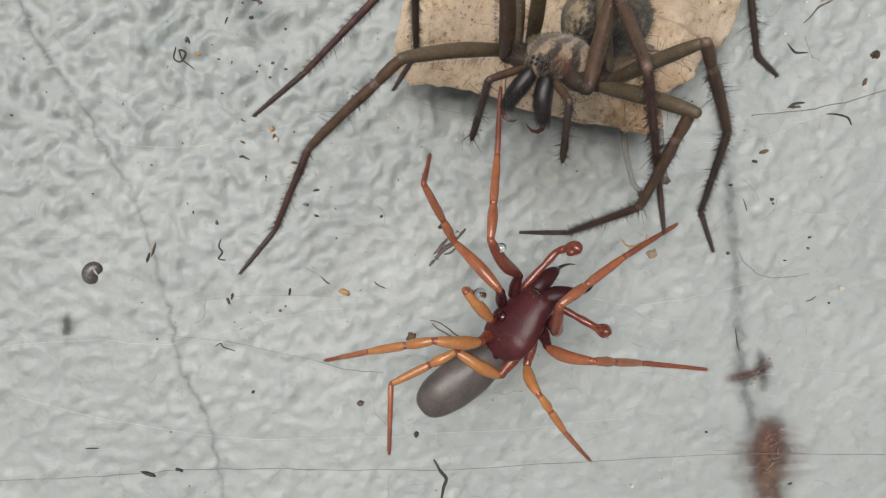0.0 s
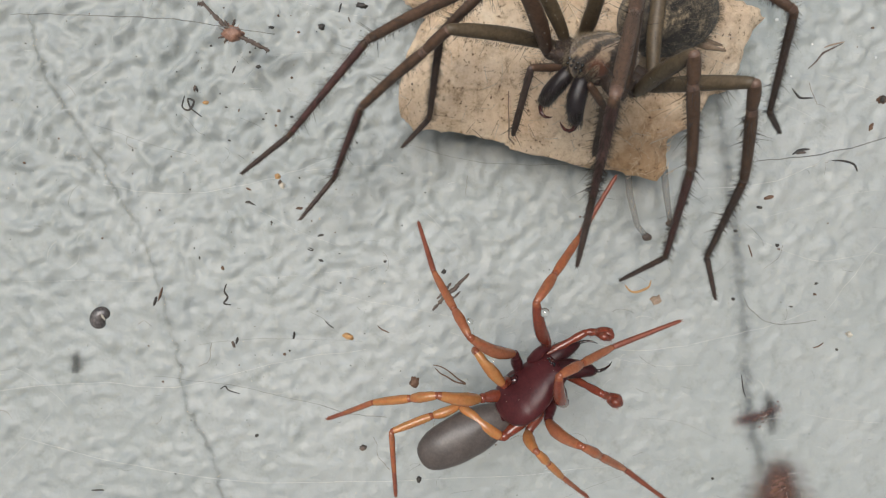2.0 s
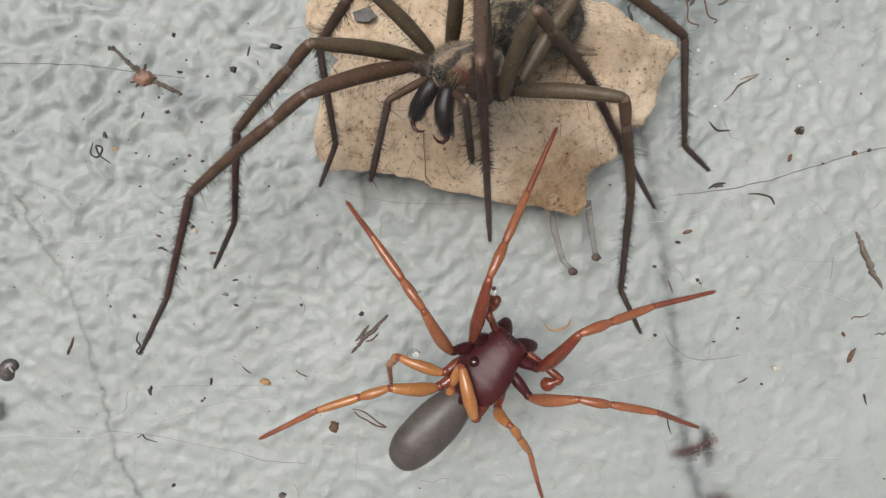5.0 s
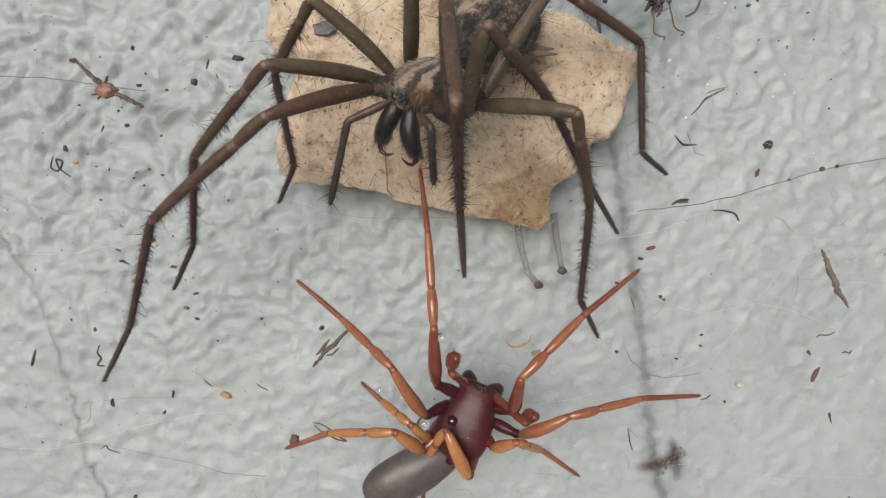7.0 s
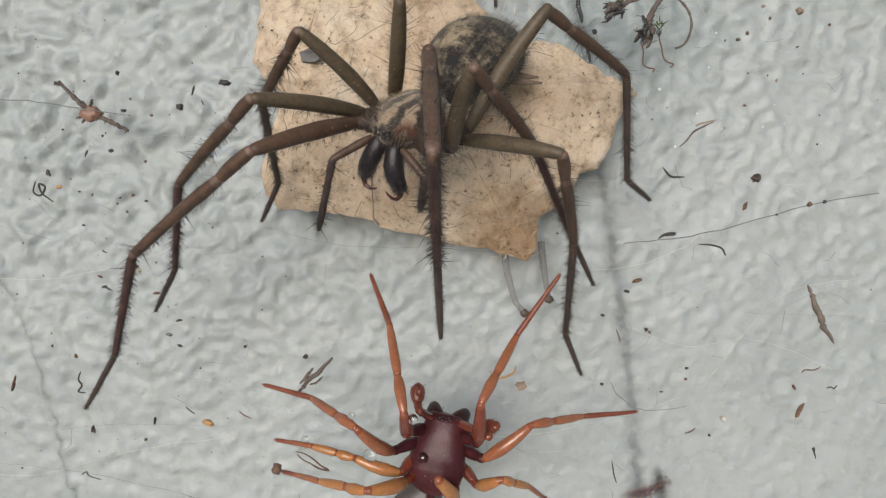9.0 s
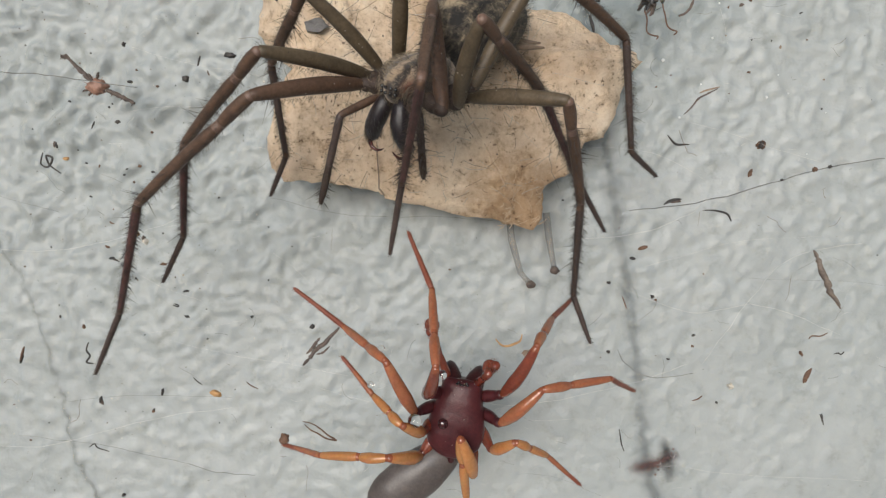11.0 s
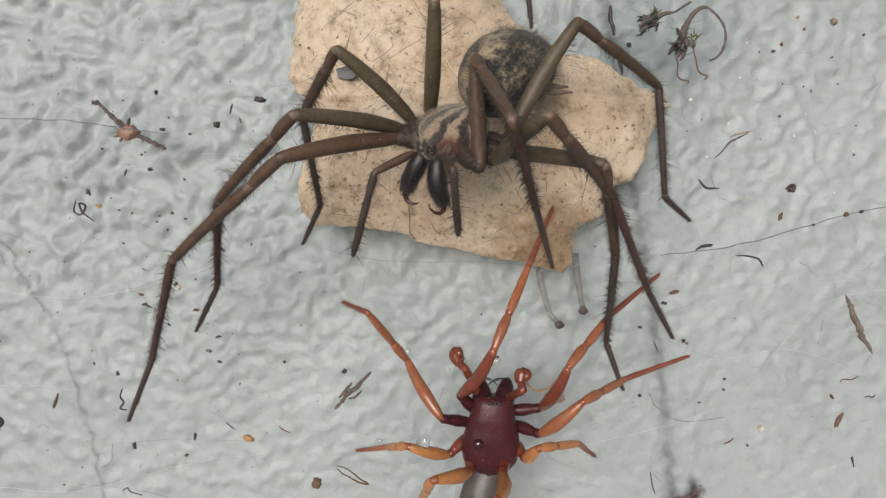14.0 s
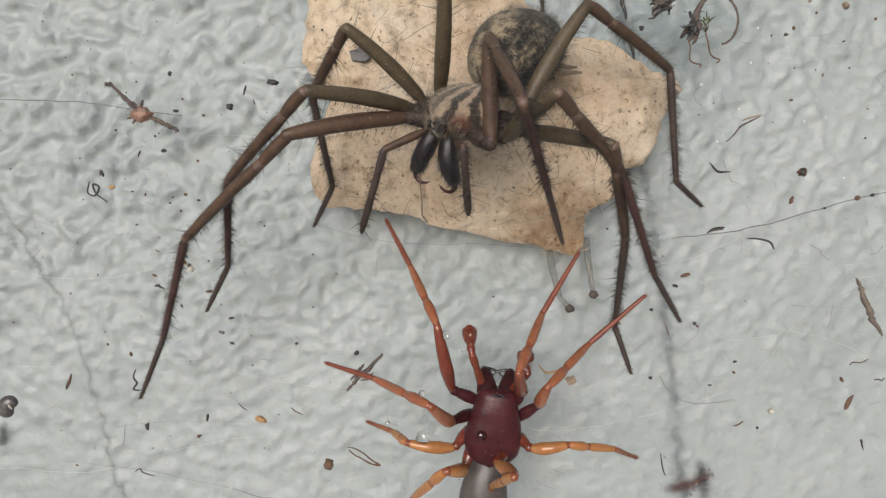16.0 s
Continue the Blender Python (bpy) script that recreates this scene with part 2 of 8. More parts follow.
def carapace_material():
    """Beige with two dark lengthwise bands and dark radial strokes; x across, y along."""
    m, tree, b = shader("striped_carapace", 0.6, 0.0, 0.35)
    where = place(tree)
    split = tree.nodes.new("ShaderNodeSeparateXYZ")
    tree.links.new(where, split.inputs[0])
    fine = speckle(tree, where, 3.0, 5.0, 0.7)

    def sum_of(op, one, two):
        n = tree.nodes.new("ShaderNodeMath")
        n.operation = op
        for socket, value in zip(n.inputs, (one, two)):
            if isinstance(value, (int, float)):
                socket.default_value = value
            else:
                tree.links.new(value, socket)
        return n.outputs[0]

    coat = tree.nodes.new("ShaderNodeMixRGB")
    wobble = sum_of("MULTIPLY", sum_of("SUBTRACT", speckle(tree, where, 0.8, 3.0), 0.5), 0.24)
    angle = sum_of("ARCTAN2", split.outputs["X"], sum_of("ADD", split.outputs["Y"], 3.6))
    stripes = sum_of("SINE", sum_of("MULTIPLY", sum_of("ADD", angle, wobble), 27.0), 0.0)
    bands = mix(tree, 0.5, sum_of("ADD", sum_of("MULTIPLY", stripes, 0.42), 0.5), fine)
    tree.links.new(ramp(tree, bands, [(0.34, (0.022, 0.016, 0.012)), (0.47, (0.085, 0.060, 0.040)), (0.60, (0.30, 0.225, 0.155))]), coat.inputs["Color1"])
    cheek = tree.nodes.new("ShaderNodeCombineXYZ")
    tree.links.new(sum_of("ABSOLUTE", split.outputs["X"], 0.0), cheek.inputs["X"])
    tree.links.new(split.outputs["Y"], cheek.inputs["Y"])
    tree.links.new(split.outputs["Z"], cheek.inputs["Z"])
    span = tree.nodes.new("ShaderNodeVectorMath")
    span.operation, span.inputs[1].default_value = "DISTANCE", (1.05, 1.9, 0.1)
    tree.links.new(cheek.outputs["Vector"], span.inputs[0])
    tree.links.new(ramp(tree, sum_of("ADD", sum_of("MULTIPLY", span.outputs["Value"], 0.6), sum_of("MULTIPLY", fine, 0.3)), [(0.40, (1, 1, 1)), (0.68, (0, 0, 0))]), coat.inputs["Fac"])
    coat.inputs["Color2"].default_value = (0.095, 0.036, 0.020, 1)
    tree.links.new(coat.outputs["Color"], b.inputs["Base Color"])
    bump(tree, b, fine, 0.6, 0.06)
    b.inputs["Sheen Weight"].default_value = 0.3
    return m


CARAPACE_STRIPED = carapace_material()


def abdomen_material():
    m, tree, b = shader("mottled_abdomen", 0.75, 0.0, 0.25)
    where = place(tree)
    cells = speckle(tree, where, 0.42, 4.0, 0.62)
    fine = speckle(tree, where, 3.2, 5.0, 0.7)
    both = mix(tree, 0.35, cells, fine)
    tree.links.new(ramp(tree, both, [(0.45, (0.012, 0.011, 0.010)), (0.51, (0.060, 0.050, 0.036)), (0.59, (0.27, 0.215, 0.14))]), b.inputs["Base Color"])
    bump(tree, b, fine, 0.7, 0.08)
    b.inputs["Sheen Weight"].default_value = 0.1
    return m


ABDOMEN_MOTTLED = abdomen_material()


# ---- mesh helpers ----
def mesh_object(name, bm, materials, parent=None, label="", smooth=True):
    """Links a bmesh, drawn in millimetres, as one mesh object."""
    bmesh.ops.recalc_face_normals(bm, faces=bm.faces)
    me = bpy.data.meshes.new(name)
    bm.to_mesh(me)
    bm.free()
    me.transform(Matrix.Scale(MM, 4))
    for m in materials if isinstance(materials, (list, tuple)) else [materials]:
        me.materials.append(m)
    me.polygons.foreach_set("use_smooth", [smooth] * len(me.polygons))
    ob = new(name, me)
    ob.parent = parent
    if label:
        ob["label"] = label
    return ob


part = mesh_object


def thing(name, label, category, group="", place_at=(0, 0, 0)):
    ob = tagged(new(name), label, category, group)
    ob.empty_display_size = MM
    ob.location = [v * MM for v in place_at]
    return ob


def tube(bm, points, radii, sides=10, flat=1.0, slot=0, cap=True):
    """A tube through the points; flat squeezes it along its second axis."""
    points = [Vector(p) for p in points]
    rings, last = [], None
    for i, p in enumerate(points):
        d = (points[min(i + 1, len(points) - 1)] - points[max(i - 1, 0)]).normalized()
        ref = last if last is not None else (Vector((1, 0, 0)) if abs(d.x) < 0.9 else Vector((0, 1, 0)))
        x = (ref - d * ref.dot(d)).normalized()
        y = d.cross(x)
        last = x
        rings.append([bm.verts.new(p + radii[i] * (math.cos(a) * x + flat * math.sin(a) * y)) for a in (2 * math.pi * k / sides for k in range(sides))])
    faces = []
    for a, b in zip(rings, rings[1:]):
        faces += [bm.faces.new((a[k], a[(k + 1) % sides], b[(k + 1) % sides], b[k])) for k in range(sides)]
    if cap:
        faces += [bm.faces.new(rings[0][::-1]), bm.faces.new(rings[-1])]
    for f in faces:
        f.material_index = slot
    return rings


def spike(bm, root, tip, r, slot=0):
    """A thin three-sided hair."""
    root, tip = Vector(root), Vector(tip)
    d = (tip - root).normalized()
    x = d.orthogonal().normalized()
    y = d.cross(x)
    base = [bm.verts.new(root + r * (math.cos(a) * x + math.sin(a) * y)) for a in (0, 2.094, 4.189)]
    top = bm.verts.new(tip)
    for k in range(3):
        bm.faces.new((base[k], base[(k + 1) % 3], top)).material_index = slot


def ball(bm, centre, size, seg=24, rings=16, shape=None, slot=0):
    """An ellipsoid; shape(v) may remodel each unit vertex before it is scaled."""
    grid = bmesh.ops.create_uvsphere(bm, u_segments=seg, v_segments=rings, radius=1.0)
    for v in grid["verts"]:
        u = shape(v.co.copy()) if shape else v.co
        v.co = Vector((u.x * size[0] + centre[0], u.y * size[1] + centre[1], u.z * size[2] + centre[2]))
        for f in v.link_faces:
            f.material_index = slot


def fuzz(bm, rng, shape, count, long_, thick, slots):
    """Lying hairs over a shape that gives a point and its outward direction."""
    for _ in range(count):
        p, out, flow = shape(rng)
        spike(bm, p, p + (out * rng.uniform(0.3, 0.9) + flow) * long_ * rng.uniform(0.6, 1.3), thick, rng.choice(slots))


def limb(bm, length, profile, bend=0.0, sides=12, slot=0, steps=18, ring=None):
    """A limb segment along +z; profile: pairs of share of the length and radius, rounded at both ends."""
    share, radius = zip(*profile)
    zs = [i / steps for i in range(steps + 1)]
    rs = [float(np.interp(z, share, radius)) for z in zs]
    pts = [(0, bend * length * math.sin(math.pi * z), z * length) for z in zs]
    pts = [(0, 0, -0.5 * rs[0])] + pts + [(0, 0, length + 0.45 * rs[-1])]
    tube(bm, pts, [0.55 * rs[0]] + rs + [0.5 * rs[-1]], sides, slot=slot)
    if ring is not None:
        for f in bm.faces:
            if not 0.035 * length < f.calc_center_median().z < 0.955 * length:
                f.material_index = ring
    return lambda z: float(np.interp(z, share, radius))


def hairs(bm, rng, length, radius, count, long_, thick, slot, lean=0.6, sweep=(0, 1)):
    for _ in range(count):
        z, a = rng.uniform(*sweep), rng.uniform(0, 2 * math.pi)
        r = radius(z)
        out = Vector((math.cos(a), math.sin(a), 0))
        size = long_ * rng.uniform(0.5, 1.2)
        root = out * r * 0.9 + Vector((0, 0, z * length))
        spike(bm, root, root + out * size * math.cos(lean) + Vector((0, 0, size * math.sin(lean) * rng.uniform(0.6, 1.2))), thick, slot)


# ---- the wall ----
def relief(x, z):
    """Height of the lumpy paint over the wall's plane, in millimetres."""
    x, z = x + 0.9 * noise.noise((x * 0.25, z * 0.25, 31.0)), z + 0.9 * noise.noise((x * 0.25, z * 0.25, 47.0))
    a, b = 0.80 * x + 0.60 * z, -0.60 * x + 0.80 * z
    upper = 1 / (1 + math.exp(-(z + 2) / 5))
    left = 1 / (1 + math.exp((x - 4) / 6))
    pads = noise.noise((a * 0.48, b * 0.62, 3.1))
    knobs = noise.noise((a * 0.86, b * 1.06, 17.0))
    grit = noise.noise((a * 1.50, b * 1.75, 7.7))
    lumps = pads * 0.22 + knobs * 0.30 + max(0.0, knobs) * 0.14 + grit * 0.19
    strokes = pads * 0.12 + knobs * 0.22 + grit * 0.16 + noise.noise((a * 0.50, b * 0.95, 6.1)) * 0.12
    lumps, strokes = (1.18 * h if h > 0 else 0.70 * h for h in (lumps, strokes))  # flat hollows, proud knobs
    fine = noise.noise((x * 2.2, z * 2.3, 1.3)) * 0.05
    broad = noise.noise((x * 0.06, z * 0.06, 9.2)) * 0.4 + noise.noise((a * 0.22, b * 0.30, 5.5)) * 0.12
    return lumps * left * (0.66 + 0.95 * upper) + strokes * (1 - left) * (0.5 + 0.85 * upper) + fine + broad


def steps(fine_from, fine_to, step, far):
    """Even steps over a stretch, then ever wider ones out to the far ends."""
    inner = list(np.arange(fine_from, fine_to + step / 2, step))
    low, high, d = [], [], step
    a, b = inner[0], inner[-1]
    while a > -far or b < far:
        d *= 1.7
        a, b = max(a - d, -far), min(b + d, far)
        if not low or a < low[-1]:
            low.append(a)
        if not high or b > high[-1]:
            high.append(b)
    return low[::-1] + inner + high


def build_wall():
    xs, zs = steps(-48, 52, 0.27, 1500), steps(-36, 44, 0.27, 1200)
    verts = [(x * MM, -relief(x, z) * MM if abs(x) < 300 and abs(z) < 300 else 0.0, z * MM) for z in zs for x in xs]
    n = len(xs)
    faces = [(j * n + i, j * n + i + 1, (j + 1) * n + i + 1, (j + 1) * n + i) for j in range(len(zs) - 1) for i in range(n - 1)]
    back = len(verts)
    far = [(xs[0], zs[0]), (xs[-1], zs[0]), (xs[-1], zs[-1]), (xs[0], zs[-1])]
    verts += [(x * MM, 0.2, z * MM) for x, z in far]
    faces.append((back + 3, back + 2, back + 1, back))
    top = (len(zs) - 1) * n
    faces += [(back, back + 1, *range(n - 1, -1, -1)), (back + 2, back + 3, *range(top, top + n))]
    faces += [(back + 3, back, *range(0, top + 1, n)), (back + 1, back + 2, *range(top + n - 1, n - 2, -n))]
    me = bpy.data.meshes.new("wall")
    me.from_pydata(verts, [], faces)
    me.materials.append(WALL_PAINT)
    me.polygons.foreach_set("use_smooth", [True] * len(me.polygons))
    return tagged(new("wall", me), "pale grey-green painted wall with a lumpy, dusty surface", "wall", kind="structure")


build_wall()


# Added sheet, out of view; bounces light up under the leaf.
def build_ground():
    bm = bmesh.new()
    for x, y in ((-800e3, 800e3), (800e3, 800e3), (800e3, -800e3), (-800e3, -800e3)):
        bm.verts.new((x, y, -1200))
    bm.faces.new(bm.verts)
    return tagged(mesh_object("ground", bm, GROUND), "pale unseen ground added to bounce light up the wall", "ground", kind="structure")


build_ground()


SPREAD = [k / 7 - 1 for k in range(15)]


def ribbon(name, points, widths, material, label):
    """A dirty crack: a band that lies on the lumps of the wall."""
    bm = bmesh.new()
    rng = random.Random(len(points) * 7 + 1)
    line, wander = [], 1.0 if name == "crack" else 0.0
    for (x0, z0), (x1, z1), w0, w1 in zip(points, points[1:], widths, widths[1:]):
        n = max(2, int(math.hypot(x1 - x0, z1 - z0) / 0.35))
        for k in range(n):
            s = k / n
            line.append((x0 + (x1 - x0) * s + wander * (0.3 * noise.noise((z0 + (z1 - z0) * s, 4.0, 2.0)) + 0.18 * noise.noise(((z0 + (z1 - z0) * s) * 2.3, 9.0, 2.0))), z0 + (z1 - z0) * s, (w0 + (w1 - w0) * s) * rng.uniform(0.75, 1.2)))
    rows = []
    for i, (x, z, w) in enumerate(line):
        a, b = line[max(i - 1, 0)], line[min(i + 1, len(line) - 1)]
        d = Vector((b[0] - a[0], b[1] - a[1])).normalized()
        rows.append([bm.verts.new((x + d.y * w * s, -relief(x + d.y * w * s, z - d.x * w * s) - (0.05 if name == "crack" else 0.06), z - d.x * w * s)) for s in SPREAD])
    uv = bm.loops.layers.uv.new("across")
    long_crack = name == "crack"
    for step, (p, q) in enumerate(zip(rows, rows[1:])):
        for k in range(len(SPREAD) - 1):
            face = bm.faces.new((p[k], p[k + 1], q[k + 1], q[k]))
            for loop, n in zip(face.loops, (k, k + 1, k + 1, k)):
                loop[uv].uv = (0.5 + 0.5 * SPREAD[n], 0.5 if long_crack else (step + (loop.vert in q)) / len(rows))
    return tagged(mesh_object(name, bm, material), label, "crack", kind="structure")



ribbon("crack", [(-32.7, 16.4), (-31.9, 13.2), (-31.2, 11.1), (-29.5, 8.3), (-27.6, 5.7), (-26.0, 2.1), (-24.2, -0.8), (-22.9, -5.1), (-21.5, -11.2), (-20.7, -16.0), (-18.6, -19.9), (-17.7, -25.4), (-16.9, -30.0)], [0.42] * 13, CRACK_FAINT, "thin branching dirty crack in the wall paint")
ribbon("crack", [(19.6, 25.5), (20.7, 21.3), (21.7, 15.3), (22.8, 8.7), (23.8, 3.3), (24.5, -0.8), (25.1, -4.5), (25.9, -10.2), (26.5, -16.0), (30.2, -28.0)], [1.0] * 10, CRACK_DIRT, "straight dark dirty crack down the wall paint")
ribbon("crack", [(-29.9, 5.2), (-28.6, 4.9), (-27.9, 4.2), (-27.2, 3.6)], [0.7, 0.7, 0.7, 0.7], CRACK_FAINT, "faint side branch of a dirty crack")
ribbon("stain", [(24.9, -16.4), (26.0, -16.1), (27.0, -15.9), (27.9, -15.6), (29.5, -14.8)], [0.8, 0.8, 0.9, 0.9, 0.8], MAROON_STAIN, "dark maroon smear across the crack")
ribbon("stain", [(27.8, -13.4), (28.1, -14.5), (28.4, -16.2), (28.6, -17.8)], [0.8, 0.9, 1.0, 0.8], DARK_SMEAR, "dark grey smear along the crack")
ribbon("stain", [(29.4, -18.5), (29.3, -20.8), (29.3, -22.3), (29.3, -24.3), (29.5, -26.4), (29.7, -30.0)], [2.2, 2.8, 3.9, 3.9, 2.8, 2.0], RUST_STAIN, "broad rust-brown stain below the crack")
ribbon("stain", [(29.6, -19.5), (29.4, -21.0), (29.3, -22.8), (29.4, -24.3)], [2.2, 2.8, 3.3, 3.0], MAROON_STAIN, "dark maroon heart of a rust stain")
# small dark patch that fades out to its sides and ends
ribbon("stain", [(-29.9, -10.8), (-30.0, -11.7), (-30.1, -12.5), (-30.1, -13.3)], [0.7, 0.9, 0.9, 0.7], DARK_SMEAR, "small dark fuzzy patch on the wall paint")


# ---- the dry leaf ----
def build_leaf():
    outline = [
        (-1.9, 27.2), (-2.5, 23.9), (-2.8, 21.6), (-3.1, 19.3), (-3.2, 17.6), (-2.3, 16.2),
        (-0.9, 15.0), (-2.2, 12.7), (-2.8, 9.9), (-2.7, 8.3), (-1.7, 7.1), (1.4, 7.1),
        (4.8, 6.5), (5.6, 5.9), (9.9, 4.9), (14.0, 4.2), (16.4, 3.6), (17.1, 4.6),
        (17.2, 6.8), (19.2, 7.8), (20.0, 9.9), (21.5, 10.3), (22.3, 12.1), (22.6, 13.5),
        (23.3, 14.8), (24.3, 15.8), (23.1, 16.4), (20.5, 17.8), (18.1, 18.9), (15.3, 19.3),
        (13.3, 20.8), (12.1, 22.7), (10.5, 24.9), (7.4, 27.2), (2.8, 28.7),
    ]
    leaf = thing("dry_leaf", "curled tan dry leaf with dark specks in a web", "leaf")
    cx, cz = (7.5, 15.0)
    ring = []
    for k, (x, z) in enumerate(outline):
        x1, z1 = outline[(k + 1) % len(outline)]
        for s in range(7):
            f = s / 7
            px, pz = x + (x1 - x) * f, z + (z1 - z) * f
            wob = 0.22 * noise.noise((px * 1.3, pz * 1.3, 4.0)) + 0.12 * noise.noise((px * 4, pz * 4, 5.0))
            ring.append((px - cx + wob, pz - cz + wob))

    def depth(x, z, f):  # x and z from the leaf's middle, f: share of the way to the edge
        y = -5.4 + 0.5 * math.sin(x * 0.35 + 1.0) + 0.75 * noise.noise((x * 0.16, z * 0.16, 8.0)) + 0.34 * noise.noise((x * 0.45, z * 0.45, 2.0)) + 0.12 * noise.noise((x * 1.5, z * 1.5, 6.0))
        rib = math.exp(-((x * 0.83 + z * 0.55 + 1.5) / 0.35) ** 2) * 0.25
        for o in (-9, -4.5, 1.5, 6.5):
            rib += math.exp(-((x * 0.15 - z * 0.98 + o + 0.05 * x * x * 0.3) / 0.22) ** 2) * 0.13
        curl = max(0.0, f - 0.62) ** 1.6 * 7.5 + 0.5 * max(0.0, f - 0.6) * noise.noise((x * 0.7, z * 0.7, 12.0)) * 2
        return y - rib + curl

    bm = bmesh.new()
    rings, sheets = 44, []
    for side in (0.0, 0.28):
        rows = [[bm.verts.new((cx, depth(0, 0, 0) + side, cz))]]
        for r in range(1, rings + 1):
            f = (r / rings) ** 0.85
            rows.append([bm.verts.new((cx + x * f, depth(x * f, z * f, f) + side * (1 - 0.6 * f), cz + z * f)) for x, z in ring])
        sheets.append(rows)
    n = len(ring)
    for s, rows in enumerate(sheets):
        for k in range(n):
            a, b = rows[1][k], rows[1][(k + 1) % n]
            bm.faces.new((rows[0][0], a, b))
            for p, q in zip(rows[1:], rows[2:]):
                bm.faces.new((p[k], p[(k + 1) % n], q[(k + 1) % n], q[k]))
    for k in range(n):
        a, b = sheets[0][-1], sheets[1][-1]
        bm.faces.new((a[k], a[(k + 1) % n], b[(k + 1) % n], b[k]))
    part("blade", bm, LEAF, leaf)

    def vein(name, a, b, bow, thick):
        bm = bmesh.new()
        line = []
        for k in range(25):
            s = k / 24
            x, z = a[0] + (b[0] - a[0]) * s, a[1] + (b[1] - a[1]) * s + bow * math.sin(math.pi * s) + 0.15 * noise.noise((k * 0.4, bow, 1))
            line.append((cx + x, depth(x, z, 0.5) + 0.01, cz + z))
        tube(bm, line, [thick * (1 - 0.6 * k / 24) for k in range(25)], 6)
        part(name, bm, LEAF_VEIN, leaf, "pale raised leaf rib")

    vein("midrib", (-4.0, 11.0), (6.8, -8.2), 0.6, 0.13)
    for a, b, bow in (((-3.0, 8.8), (-8.0, 5.5), 0.5), ((-1.0, 5.2), (-8.2, -1.5), 0.9), ((1.6, 1.0), (-4.5, -6.6), 0.7), ((0.5, 3.2), (10.5, 3.0), 0.9), ((3.0, -1.6), (11.5, -2.6), 0.8), ((-2.0, 7.0), (6.5, 8.2), 0.7)):
        vein("side_vein", a, b, bow, 0.045)
    bm = bmesh.new()
    line = [(x - cx, z - cz) for x, z in [(5.2, 9.9), (5.2, 8.8), (5.3, 7.6), (5.3, 6.6), (5.8, 6.0)]]
    dense = [(line[k][0] + (line[k + 1][0] - line[k][0]) * s / 6, line[k][1] + (line[k + 1][1] - line[k][1]) * s / 6) for k in range(len(line) - 1) for s in range(6)]
    tube(bm, [(cx + x, depth(x, z, 0.6) - 0.01, cz + z) for x, z in dense], [0.035 + 0.03 * k / len(dense) for k in range(len(dense))], 6)
    part("crease", bm, CHIP, leaf, "thin brown split in the leaf")
    rng = random.Random(4)
    bm = bmesh.new()
    for _ in range(60):
        x, z = rng.uniform(6.6, 9.2), rng.uniform(-11.2, -7.6)
        p = Vector((cx + x, depth(x, z, 0.8) - 0.1, cz + z))
        q = p + 0.8 * Vector((rng.uniform(-0.7, 0.7), -rng.uniform(0.1, 0.5), rng.uniform(-0.6, 1.1)))
        tube(bm, [p, p.lerp(q, 0.5) + Vector((0.1, -0.1, 0)), q], [0.028, 0.026, 0.012], 5)
    part("frayed_edge", bm, LEAF_VEIN, leaf, "pale torn fibres at the leaf tip")
    bm = bmesh.new()
    for _ in range(240):
        x, z, a = rng.uniform(-8, 9.5), rng.uniform(-9.5, 8), rng.uniform(0, 3.14)
        if x < 0 and rng.random() < 0.6:
            continue
        size, bow = rng.uniform(0.3, 1.5), rng.uniform(-0.25, 0.25)
        line = []
        for k in range(6):
            s = k / 5 - 0.5
            px, pz = x + math.cos(a) * size * s - math.sin(a) * bow * (0.25 - s * s), z + math.sin(a) * size * s + math.cos(a) * bow * (0.25 - s * s)
            line.append((cx + px, depth(px, pz, 0.55) - 0.03, cz + pz))
        r = rng.uniform(0.010, 0.020)
        tube(bm, line, [r] * 6, 4, slot=rng.choice((0, 0, 1)))
    part("fibre_mat", bm, [CRUMB_PALE, CHIP], leaf, "fine pale fibres lying on the leaf")
    return leaf


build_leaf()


# ---- spiders ----
def steer(keys, t):
    """The direction at t between keys of seconds, azimuth and elevation, as a unit vector."""
    for (t0, a0, e0), (t1, a1, e1) in zip(keys, keys[1:]):
        if t <= t1:
            s = min(1.0, max(0.0, (t - t0) / (t1 - t0)))
            if t1 - t0 > 0.3:
                s = s * s * (3 - 2 * s) * 0.5 + s * 0.5
            return (aim(a0, e0).lerp(aim(a1, e1), s)).normalized()
    return aim(*keys[-1][1:])


def aim(azimuth, elevation):
    a, e = radians(azimuth), radians(elevation)
    return Vector((math.sin(a) * math.cos(e), math.cos(a) * math.cos(e), math.sin(e)))


STEPS = sorted({round(0.2 * k, 2) for k in range(81)} | {0.5, 1.5, 2.5, 3.1, 3.15, 3.3, 3.5, 4.5, 6.3, 6.5, 7.5, 8.5, 8.7, 11.5, 12.5, 13.5, 14.5, 15.5})


